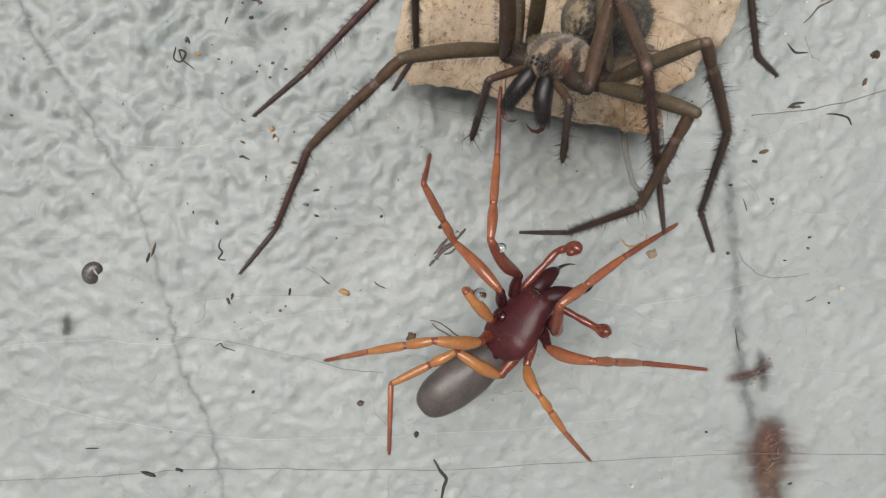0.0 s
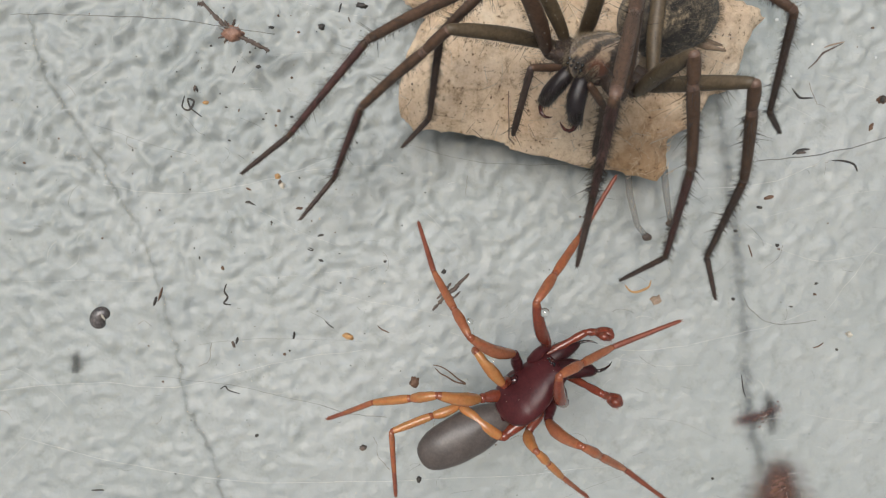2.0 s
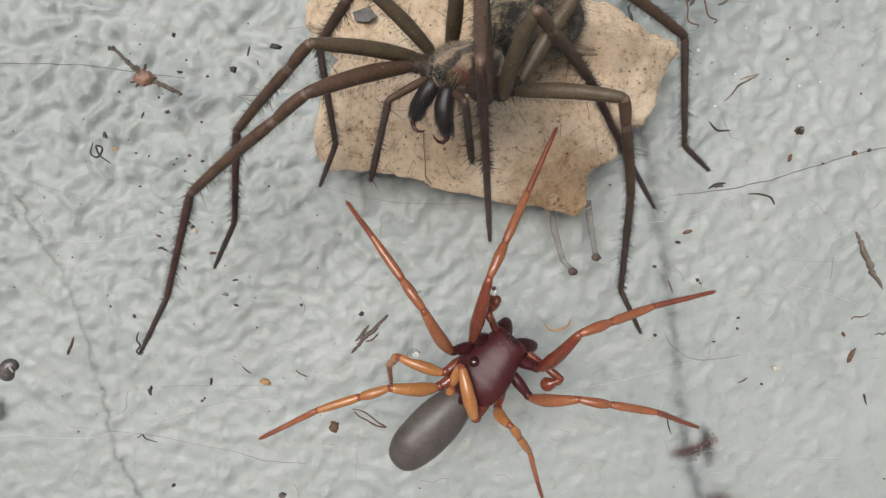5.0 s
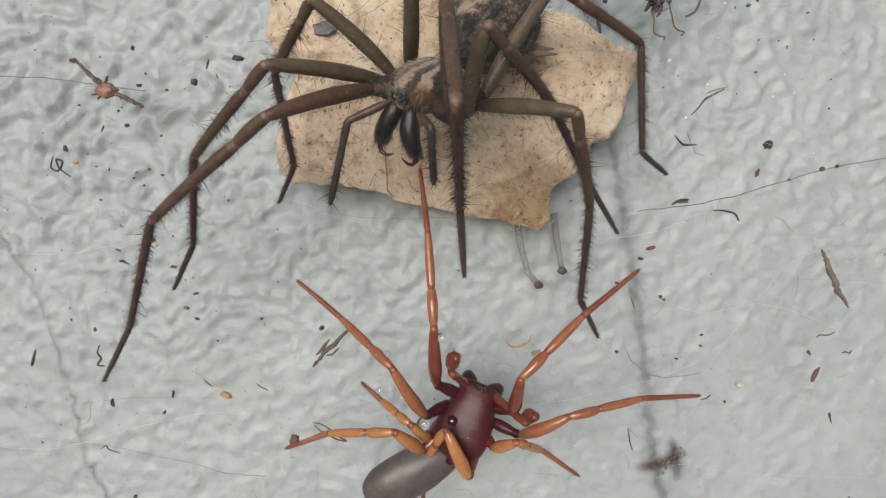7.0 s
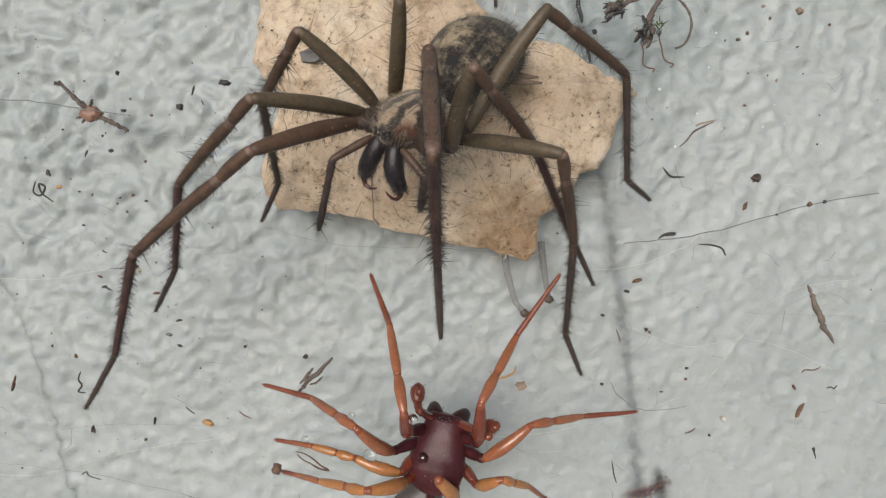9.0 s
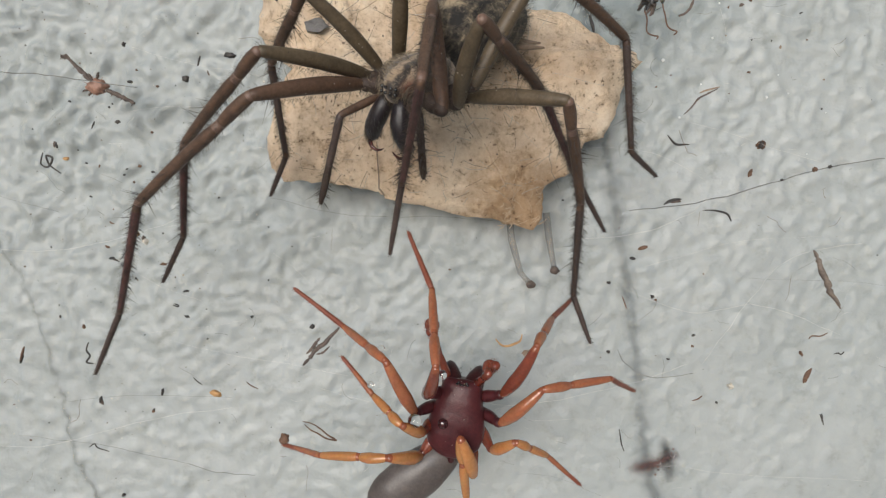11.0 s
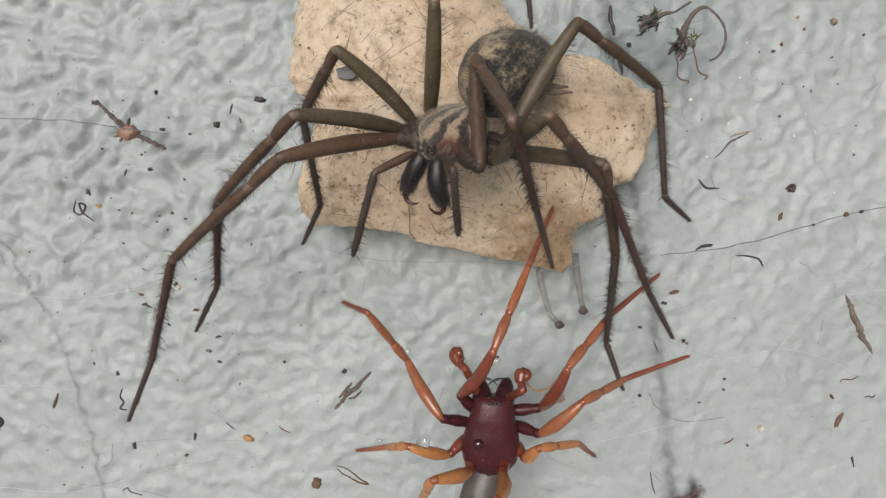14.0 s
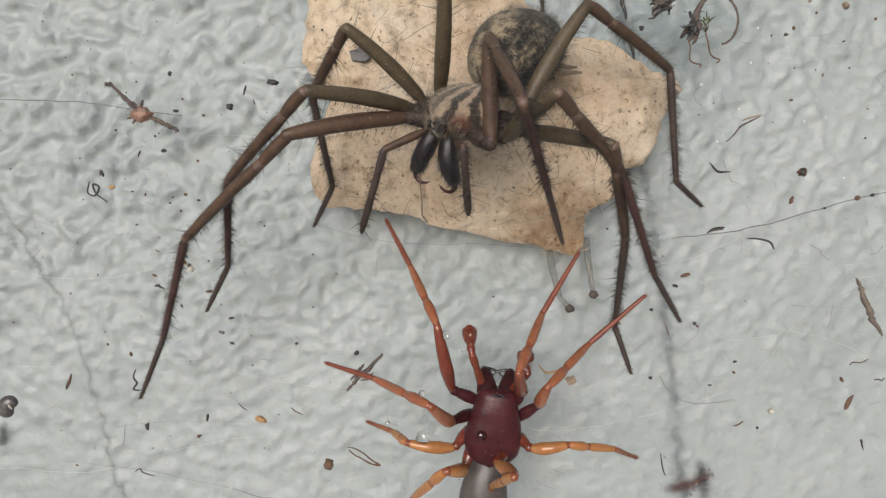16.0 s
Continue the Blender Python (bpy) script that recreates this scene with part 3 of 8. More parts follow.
def stride(chain, root, hip, lengths, *swings):
    """Keys the segments of one limb from the root outwards; each swing holds the directions of one joint.
    chain: for each joint, the objects that turn with it and how far along it each one starts.
    hip: where the first segment really starts, if not at the root; it then reaches for the same knee."""
    out = [[] for _ in chain]
    if hip:
        reach = [(Vector(root) + steer(swings[0], t) * lengths[0] - Vector(hip)).length for t in STEPS]
        chain[0][0][0].data.transform(Matrix.Diagonal((1, 1, sum(reach) / len(reach) / lengths[0], 1)))
    plane = sum((aim(*k[1:]) for k in swings[min(1, len(swings) - 1)]), Vector())
    plane.z = 0
    side = Vector((plane.y, -plane.x, 0)).normalized()
    for t in STEPS:
        at = Vector(root)
        for n, keys in enumerate(swings):
            z = steer(keys, t)
            knee = at + z * lengths[n]
            if hip and n == 0:
                at = Vector(hip)
                z = (knee - at).normalized()
            x = (side - z * side.dot(z)).normalized()
            m = Matrix((x, z.cross(x), z)).transposed().to_4x4()
            out[n].append((t, at.copy(), m))
            at = knee
    first = chain[0][0][0]
    for n, objects in enumerate(chain):
        for ob, start in objects:
            rows = [(t, Matrix.Translation((p + m.to_3x3() @ Vector((0, 0, start))) * MM) @ m) for t, p, m in out[n]]
            if ob.parent == first:
                rows = [(t, (Matrix.Translation(p * MM) @ m).inverted() @ row) for (t, row), (_, p, m) in zip(rows, out[0])]
            walk(ob, rows)


def red_leg(spider, front, rng, lengths, dew=()):
    """coxa, femur, patella, tibia, metatarsus of a smooth glossy leg."""
    c, f, t, m = lengths
    pt = t * 0.40
    femur_mat = LEG_RED if front == 1 else (LEG_ORANGE if front == 2 else LEG_AMBER)
    tibia_mat = LEG_ORANGE if front < 3 else LEG_AMBER
    coxa_mat = SHELL_RED if front < 3 else LEG_RED
    k = {1: 0.86, 2: 0.83, 3: 0.80, 4: 0.90}[front]
    bm = bmesh.new()
    limb(bm, c, [(0, 0.42 * k), (0.4, 0.50 * k), (0.72, 0.40 * k), (0.80, 0.34 * k), (0.9, 0.40 * k), (1, 0.33 * k)])
    leg = part("leg", bm, coxa_mat, spider, "dark red basal leg joint")
    bm = bmesh.new()
    limb(bm, f, [(0, 0.27 * k), (0.1, 0.40 * k), (0.35, 0.53 * k), (0.62, 0.47 * k), (0.88, 0.36 * k), (1, 0.27 * k)], -0.08, ring=1)
    femur = part("femur", bm, [femur_mat, JOINT_RED], leg)
    bm = bmesh.new()
    limb(bm, pt, [(0, 0.25 * k), (0.2, 0.33 * k), (0.62, 0.40 * k), (0.88, 0.33 * k), (1, 0.22 * k)], -0.06, ring=1)
    patella = part("patella", bm, [tibia_mat, JOINT_RED], leg)
    bm = bmesh.new()
    r = limb(bm, t - pt, [(0, 0.27 * k), (0.2, 0.34 * k), (0.7, 0.31 * k), (1, 0.22 * k)], ring=1)
    hairs(bm, rng, t - pt, r, 60, 0.22, 0.011, 0)
    tibia = part("tibia", bm, [tibia_mat, JOINT_RED], leg)
    bm = bmesh.new()
    r = limb(bm, m, [(0, 0.20 * k), (0.1, 0.23 * k), (0.55, 0.19 * k), (0.62, 0.175 * k), (0.94, 0.155 * k), (1, 0.12 * k)], 0.01)
    hairs(bm, rng, m, r, 240, 0.20, 0.008, 1)
    for f_ in bm.faces:
        if f_.calc_center_median().z > 0.6 * m:
            f_.material_index = 1
    for s in (-1, 1):
        spike(bm, (0, 0, m), (0.1 * s, -0.14, m + 0.2), 0.03)
    foot = part("metatarsus", bm, [TARSUS_RED if front < 3 else LEG_ORANGE, TARSUS_RED], leg, "dull red slender foot joint")
    chain = [[(leg, 0)], [(femur, 0)], [(patella, 0), (tibia, pt)], [(foot, 0)]]
    for joint, along, size in dew:
        bm = bmesh.new()
        ball(bm, (0.30 + size * 0.55, -0.18, 0), (size, size, size), 16, 12)
        chain[joint].append((part("dew_drop", bm, DEW, leg, "clear round dew drop"), along * lengths[joint]))
    return chain


def red_palp(spider, rng, lengths):
    a, b = lengths
    bm = bmesh.new()
    limb(bm, a, [(0, 0.24), (0.2, 0.30), (0.55, 0.26), (0.62, 0.22), (0.8, 0.29), (1, 0.24)])
    palp = part("pedipalp", bm, LEG_RED, spider, "short red-brown feeler")
    bm = bmesh.new()
    r = limb(bm, b, [(0, 0.20), (0.2, 0.28), (0.34, 0.24), (0.52, 0.40), (0.75, 0.50), (0.92, 0.44), (1, 0.28)], 0.14)
    ball(bm, (0.0, -0.24, 0.70 * b), (0.30, 0.34, 0.38), 14, 10)
    hairs(bm, rng, b, r, 200, 0.2, 0.012, 1)
    tip = part("pedipalp_tip", bm, [LEG_RED, TARSUS_RED], spider, "swollen hairy feeler tip")
    return [[(palp, 0)], [(tip, 0)]]


RED_DUST = random.Random(77)


def red_spider():
    spider = thing("woodlouse_spider", "glossy maroon spider with orange legs and grey abdomen", "spider")
    rng = random.Random(5)

    along = [-2.62, -2.5, -2.2, -1.7, -1.0, -0.3, 0.5, 1.2, 1.8, 2.3, 2.6, 2.74]
    half = [0.36, 0.88, 1.38, 1.76, 1.94, 1.92, 1.76, 1.57, 1.43, 1.34, 1.22, 0.98]
    top = [0.20, 0.36, 0.56, 0.76, 0.90, 0.96, 0.97, 0.96, 0.92, 0.82, 0.66, 0.46]
    bm = bmesh.new()
    rows = []
    for y in np.linspace(along[0], along[-1], 44):
        w, h = float(np.interp(y, along, half)), float(np.interp(y, along, top))
        row = []
        for k in range(36):
            c, d = math.cos(2 * math.pi * k / 36), math.sin(2 * math.pi * k / 36)
            crest = 1 + 0.04 * math.cos(5 * y) * abs(c) if d > 0 else 1.0
            row.append(bm.verts.new((w * math.copysign(abs(c) ** 0.82, c) * (1 + 0.018 * noise.noise((c * 2, y * 1.4, 3.0))), y, (h * d ** 0.9 * crest if d > 0 else 0.62 * d))))
        rows.append(row)
    for p, q in zip(rows, rows[1:]):
        for k in range(36):
            bm.faces.new((p[k], p[(k + 1) % 36], q[(k + 1) % 36], q[k]))
    bm.faces.new(rows[0])
    bm.faces.new(rows[-1][::-1])
    bmesh.ops.smooth_vert(bm, verts=bm.verts, factor=0.5, use_axis_x=True, use_axis_y=True, use_axis_z=True)
    tube(bm, [(0, -2.2, -0.25), (0, -2.6, -0.4), (0, -3.0, -0.55)], [0.5, 0.32, 0.3], 12)
    body = [part("carapace", bm, SHELL_RED, spider, "glossy maroon head shield")]
    bm = bmesh.new()
    for _ in range(16):
        x, y = RED_DUST.gauss(0, 0.55), RED_DUST.choice((RED_DUST.gauss(2.45, 0.12), RED_DUST.uniform(-2, 2.5)))
        z = float(np.interp(y, along, top)) * max(0.0, 1 - (x / float(np.interp(y, along, half))) ** 2) ** 0.45
        ball(bm, (x, y, z + 0.01), (0.022, 0.022, 0.016), 6, 4)
    body.append(part("dust", bm, CRUMB_PALE, spider, "pale dust specks on the shield"))
    bm = bmesh.new()
    ball(bm, (0, -0.1, -0.75), (1.35, 1.9, 0.45), 20, 12)
    body.append(part("sternum", bm, LEG_RED, spider))
    jaws = []
    for s in (-1, 1):
        bm = bmesh.new()
        tube(bm, [(-0.04 * s, -0.7, -0.15), (-0.02 * s, -0.2, -0.04), (0.02 * s, 0.3, 0.0), (0.06 * s, 0.8, -0.05), (0.10 * s, 1.25, -0.14), (0.14 * s, 1.65, -0.26), (0.15 * s, 1.92, -0.36)], [0.56, 0.66, 0.70, 0.63, 0.52, 0.40, 0.24], 18, 0.85)
        for _ in range(8):
            y, a = RED_DUST.uniform(0.2, 1.5), RED_DUST.uniform(0.4, 2.7)
            spike(bm, (-0.3 * s, y, -0.3), (-0.3 * s - 0.5 * s * math.sin(a), y + 0.15, -0.1), 0.014)
        jaw = part("chelicera", bm, CHELICERA_RED, spider, "stout dark maroon jaw")
        bm = bmesh.new()
        tube(bm, [(0, 0, 0), (0.08 * s, 0.32, -0.02), (0.06 * s, 0.70, -0.05), (-0.08 * s, 1.06, -0.08), (-0.30 * s, 1.32, -0.1)], [0.14, 0.12, 0.095, 0.06, 0.015], 8)
        fang = part("fang", bm, FANG, jaw, "long curved black fang")
        jaws.append((s, jaw, fang))
    for k in range(6):
        a = radians(-75 + 30 * k)
        bm = bmesh.new()
        ball(bm, (0.36 * math.sin(a), 2.40 + 0.22 * math.cos(a) * (1 if k not in (2, 3) else 0.2), 0.80), (0.085, 0.085, 0.08), 10, 8)
        body.append(part("eye", bm, EYE, spider))
    bm = bmesh.new()
    ball(bm, (0, -3.05, -1.02), (1.66, 3.6, 1.2), 36, 26, lambda v: Vector((v.x * (1 - 0.08 * v.y) * max(0.02, 1 - v.y * v.y) ** -0.13, v.y, v.z * max(0.02, 1 - v.y * v.y) ** -0.1)))
    for v in bm.verts:
        v.co.y += -3.0 + 2.9
        v.co.x += 0.05 * noise.noise(v.co)
        v.co.z += 0.06 * noise.noise(v.co * 0.9)
    for s in (-1, 1):
        tube(bm, [(0.16 * s, -6.4, -1.05), (0.2 * s, -6.7, -1.05)], [0.14, 0.08], 8)
    abdomen = part("abdomen", bm, ABDOMEN_GREY, spider, "smooth grey-brown abdomen")
    bm = bmesh.new()
    ball(bm, (-0.86, -0.25, 0.90), (0.36, 0.36, 0.26), 18, 12)
    body.append(part("dark_droplet", bm, DROPLET, spider, "dark shiny droplet on the shield"))
    return spider, abdomen, jaws, rng, body


RED, RED_ABDOMEN, RED_JAWS, RED_RNG, RED_BODY = red_spider()


def brown_leg(spider, pair, rng, lengths):
    f, t, m, s = lengths
    pt = t * 0.24
    k = 0.63 if pair in (1, 4) else 0.60
    bm = bmesh.new()
    limb(bm, 1.75, [(0, 0.80 * k), (0.35, 0.86 * k), (0.6, 0.74 * k), (0.68, 0.60 * k), (0.82, 0.68 * k), (1, 0.50 * k)])
    hairs(bm, rng, 1.75, lambda z: 0.74 * k, 220, 0.45, 0.012, 1)
    hairs(bm, rng, 1.75, lambda z: 0.74 * k, 30, 0.4, 0.012, 2)
    leg = part("leg", bm, [LEG_DEEP, HAIR, FUR], spider, "hairy dark brown basal leg joint")
    bm = bmesh.new()
    g = k * {1: 1.08, 2: 1.08, 3: 1.04, 4: 1.06}[pair]
    r = limb(bm, f, [(0, 0.48 * k), (0.12, 0.62 * g), (0.4, 0.72 * g), (0.8, 0.62 * g), (0.95, 0.52 * g), (1, 0.46 * k)], -0.03)
    hairs(bm, rng, f, r, 640, 0.40, 0.008, 1)
    for _ in range(11):
        hairs(bm, rng, f, r, 1, 1.35, 0.022, 2, 0.5, (0.25, 0.95))
    for _ in range(7):
        z, a = rng.uniform(0.02, 0.8), rng.uniform(0, 2 * math.pi)
        ball(bm, (r(z) * math.cos(a), r(z) * math.sin(a) - 0.03 * f * math.sin(math.pi * z), z * f), (0.028, 0.028, 0.028), 6, 4, slot=3)
    femur = part("femur", bm, [LEG_BROWN if pair > 1 else LEG_UMBER, HAIR, SPINE, CRUMB_PALE], leg)
    bm = bmesh.new()
    r = limb(bm, pt, [(0, 0.48 * k), (0.25, 0.56 * k), (0.7, 0.55 * k), (1, 0.46 * k)], -0.02, ring=2)
    hairs(bm, rng, pt, r, 110, 0.36, 0.008, 1)
    patella = part("patella", bm, [LEG_UMBER, HAIR, JOINT], leg)
    bm = bmesh.new()
    r = limb(bm, t - pt, [(0, 0.45 * k), (0.15, 0.56 * k), (0.7, 0.49 * k), (0.95, 0.45 * k), (1, 0.38 * k)], -0.01, ring=2)
    hairs(bm, rng, t - pt, r, 640, 0.46, 0.011, 1)
    for _ in range(12):
        hairs(bm, rng, t - pt, r, 1, 1.35, 0.025, 3, 0.5)
    tibia = part("tibia", bm, [LEG_UMBER, HAIR, JOINT, SPINE], leg)
    bm = bmesh.new()
    r = limb(bm, m, [(0, 0.34 * k), (0.08, 0.42 * k), (0.6, 0.35 * k), (1, 0.30 * k)], ring=2)
    hairs(bm, rng, m, r, 900, 0.50, 0.012, 1)
    for _ in range(12):
        hairs(bm, rng, m, r, 1, 1.2, 0.025, 3, 0.5)
    meta = part("metatarsus", bm, [LEG_WINE if pair < 3 else LEG_DARK, HAIR, LEG_UMBER, SPINE], leg)
    bm = bmesh.new()
    r = limb(bm, s, [(0, 0.27 * k), (0.1, 0.31 * k), (0.7, 0.26 * k), (1, 0.16 * k)])
    hairs(bm, rng, s, r, 420, 0.22, 0.010, 1)
    for w in (-1, 1):
        spike(bm, (0, 0, s), (0.12 * w, -0.15, s + 0.22), 0.03, 1)
    tarsus = part("tarsus", bm, [LEG_DARK, HAIR], leg, "blackish foot joint")
    return leg, [[(femur, 0)], [(patella, 0), (tibia, pt)], [(meta, 0)], [(tarsus, 0)]]


def brown_palp(spider, rng, lengths):
    a, b = lengths
    bm = bmesh.new()
    r = limb(bm, a, [(0, 0.18), (0.3, 0.25), (0.8, 0.22), (1, 0.19)])
    hairs(bm, rng, a, r, 90, 0.5, 0.013, 1)
    palp = part("pedipalp", bm, [LEG_UMBER, HAIR], spider, "hairy brown feeler")
    bm = bmesh.new()
    r = limb(bm, b, [(0, 0.19), (0.12, 0.24), (0.3, 0.19), (0.36, 0.23), (0.6, 0.19), (0.66, 0.23), (0.9, 0.20), (1, 0.11)])
    hairs(bm, rng, b, r, 300, 0.45, 0.014, 1)
    for f_ in bm.faces:
        if f_.material_index == 0 and f_.calc_center_median().z < 0.55 * b:
            f_.material_index = 3
    for _ in range(12):
        hairs(bm, rng, b, r, 1, 1.1, 0.026, 2, 0.4)
    tip = part("pedipalp_tip", bm, [LEG_DEEP, HAIR, SPINE, LEG_DARK], spider, "blackish bristly feeler tip")
    return [[(palp, 0)], [(tip, 0)]]


def brown_spider():
    spider = thing("house_spider", "large hairy grey-brown spider with long legs standing over a dry leaf", "spider")
    rng = random.Random(11)

    def shield(v):
        head = max(0.0, v.y - 0.15)
        w = 1.0 - 0.42 * min(1.0, head * 1.6)
        return Vector((v.x * w, v.y, v.z * (1 + 0.35 * head) + 0.10 * head - (0.10 * math.exp(-((v.y + 0.25) / 0.12) ** 2 - (v.x / 0.1) ** 2) if v.z > 0 else 0)))

    bm = bmesh.new()
    ball(bm, (0, 0, 0), (1.98, 2.75, 1.15), 36, 24, shield)
    for _ in range(2200):
        a, y = rng.uniform(-1.3, 1.3), rng.uniform(-0.9, 0.95)
        c = math.sqrt(1 - y * y)
        u = shield(Vector((math.sin(a) * c, y, math.cos(a) * c)))
        p = Vector((u.x * 1.98, u.y * 2.75, u.z * 1.15))
        spike(bm, p * 0.99, p + Vector((u.x * 0.3, 0.25, 0.22)) * rng.uniform(0.4, 1.1), 0.011, 1 if rng.random() < 0.7 else 2)
    part("carapace", bm, [CARAPACE_STRIPED, FUR, HAIR], spider, "beige head shield with dark stripes")
    bm = bmesh.new()
    ball(bm, (0, 0, -0.75), (1.6, 2.1, 0.6), 20, 12)
    part("sternum", bm, LEG_DARK, spider)
    for k in range(8):
        row, n = divmod(k, 4)
        x = (-0.50, -0.17, 0.17, 0.50)[n]
        bm = bmesh.new()
        ball(bm, (x * 0.92, 2.76 - 0.06 * row - 0.14 * abs(x), 0.10 + 0.27 * row), (0.10, 0.09, 0.10), 12, 9)
        part("eye", bm, EYE, spider)
    bm = bmesh.new()
    for _ in range(420):
        x = rng.uniform(-1.2, 1.2)
        p = Vector((x, 2.45 - 0.35 * x * x, rng.uniform(-0.45, 0.6)))
        spike(bm, p, p + Vector((rng.gauss(0, 0.12), rng.uniform(0.2, 0.45), rng.uniform(-0.5, 0.0))), 0.013, rng.choice((0, 0, 1)))
    part("brow_tuft", bm, [FUR, HAIR], spider, "pale hairs hanging over the jaws")
    for s in (-1, 1):
        bm = bmesh.new()
        spine_line = [(0.52 * s, 1.95, -0.40), (0.56 * s, 2.32, -0.80), (0.74 * s, 2.66, -1.40), (0.98 * s, 2.84, -2.05), (1.18 * s, 2.74, -2.7), (1.28 * s, 2.66, -3.05)]
        girth = [0.40, 0.50, 0.55, 0.53, 0.43, 0.24]
        tube(bm, spine_line, girth, 18)

        def jaw_skin(r, line=spine_line, girth=girth):
            u, a = r.uniform(0.2, 4.8), r.uniform(0, 6.28)
            k = int(u)
            p, g = Vector(line[k]).lerp(Vector(line[k + 1]), u - k), girth[k] + (girth[k + 1] - girth[k]) * (u - k)
            out = Vector((math.cos(a), math.sin(a), 0.0))
            return p + out * g * 0.97, out * 0.45, Vector((0, 0, -0.8))

        fuzz(bm, rng, jaw_skin, 700, 0.42, 0.012, (1, 1, 3, 2, 2))
        jaw = part("chelicera", bm, [JAW, SPINE, FLAKE_GREY, HAIR], spider, "bulging black hairy jaw")
        bm = bmesh.new()
        tube(bm, [(1.28 * s, 2.72, -2.85), (1.34 * s, 2.86, -3.25), (1.14 * s, 2.92, -3.52), (0.80 * s, 2.92, -3.60), (0.50 * s, 2.90, -3.50), (0.30 * s, 2.88, -3.34)], [0.18, 0.15, 0.12, 0.095, 0.06, 0.015], 8)
        part("fang", bm, FANG_RED, jaw, "curved red-brown fang")
    bm = bmesh.new()

    def sack(v):
        return Vector((v.x * (1 - 0.08 * v.y), v.y, v.z * (1 + 0.08 * v.y)))

    ball(bm, (0, -6.4, 1.3), (2.75, 4.0, 2.45), 40, 28, sack)
    for _ in range(3600):
        u = Vector((rng.gauss(0, 1), rng.gauss(0, 1), rng.gauss(0, 1))).normalized()
        w = sack(u)
        p = Vector((w.x * 2.75, w.y * 4.0 - 6.4, w.z * 2.45 + 1.3))
        spike(bm, p - u * 0.05, p + u * rng.uniform(0.08, 0.36) + Vector((0, -0.45, 0)), 0.010, 2 if rng.random() < 0.6 else 1)
    tube(bm, [(0, -2.0, 0.1), (0, -2.8, 0.4)], [0.5, 0.5], 10)
    part("abdomen", bm, [ABDOMEN_MOTTLED, HAIR, FUR], spider, "mottled black and buff hairy abdomen")
    for s in (-1, 1):
        bm = bmesh.new()
        tube(bm, [(-1.3 + 0.2 * s, -8.3 - 0.3 * s, -0.1), (-2.2 + 0.2 * s, -9.1 - 0.3 * s, -0.35), (-3.1 + 0.3 * s, -9.85 - 0.3 * s, -0.4)], [0.30, 0.24, 0.06], 8)
        part("spinneret", bm, CHIP, spider, "short tan blade-like spinneret")
    return spider, rng


BROWN, BROWN_RNG = brown_spider()


def stand(at, ahead, dorsal):
    """The pose of a body from its middle, the way it faces and the way its back faces."""
    y = Vector(ahead).normalized()
    z = (Vector(dorsal) - y * y.dot(Vector(dorsal))).normalized()
    return Matrix.Translation(Vector(at) * MM) @ Matrix((y.cross(z), y, z)).transposed().to_4x4()


def seat(root, hip):
    """Sets a basal joint between the body and the hip; what hangs on it is keyed in the body's space."""
    away = Vector((hip[0], hip[1] * 0.75, 0)).normalized()
    turn = away.to_track_quat("Z", "Y").to_matrix().to_4x4()
    root.data.transform(Matrix.Translation((Vector(hip) - away * 1.65) * MM) @ turn)


# ---- limbs ----

RED_L1 = red_leg(RED, 1, RED_RNG, (2.07, 5.03, 5.97, 4.48), ((1, 0.85, 0.30),))
RED_L2 = red_leg(RED, 2, RED_RNG, (2.25, 4.84, 5.57, 4.14), ((2, 0.15, 0.22),))
RED_L3 = red_leg(RED, 3, RED_RNG, (1.68, 3.21, 3.02, 3.26), ((1, 0.72, 0.45), (3, 0.15, 0.22)))
RED_L4 = red_leg(RED, 4, RED_RNG, (1.73, 3.49, 5.02, 4.56))
RED_R1 = red_leg(RED, 1, RED_RNG, (2.01, 4.74, 5.47, 4.78))
RED_R2 = red_leg(RED, 2, RED_RNG, (2.09, 3.85, 5.2, 4.88))
RED_R3 = red_leg(RED, 3, RED_RNG, (1.85, 2.46, 3.68, 3.75))
RED_R4 = red_leg(RED, 4, RED_RNG, (2.36, 3.66, 5.07, 4.79))
RED_PL = red_palp(RED, RED_RNG, (3.34, 1.76))
RED_PR = red_palp(RED, RED_RNG, (3.58, 1.38))
BROWN_P1_ROOT, BROWN_P1 = brown_leg(BROWN, 1, BROWN_RNG, (7.34, 10.3, 8.56, 5.03))
seat(BROWN_P1_ROOT, (2.75, 1.60, -0.55))
BROWN_P2_ROOT, BROWN_P2 = brown_leg(BROWN, 2, BROWN_RNG, (7.72, 8.64, 6.85, 3.94))
seat(BROWN_P2_ROOT, (3.05, 0.50, -0.55))
BROWN_P3_ROOT, BROWN_P3 = brown_leg(BROWN, 3, BROWN_RNG, (6.7, 6.23, 6.31, 3.17))
seat(BROWN_P3_ROOT, (3.05, -0.60, -0.55))
BROWN_P4_ROOT, BROWN_P4 = brown_leg(BROWN, 4, BROWN_RNG, (7.26, 9.08, 8.25, 3.6))
seat(BROWN_P4_ROOT, (2.65, -1.70, -0.55))
BROWN_Q1_ROOT, BROWN_Q1 = brown_leg(BROWN, 1, BROWN_RNG, (6.22, 9.27, 7.44, 4.62))
seat(BROWN_Q1_ROOT, (-2.85, 1.60, -0.55))
BROWN_Q2_ROOT, BROWN_Q2 = brown_leg(BROWN, 2, BROWN_RNG, (6.53, 6.76, 7.87, 4.55))
seat(BROWN_Q2_ROOT, (-3.15, 0.50, -0.55))
BROWN_Q3_ROOT, BROWN_Q3 = brown_leg(BROWN, 3, BROWN_RNG, (6.94, 7.63, 7.33, 3.54))
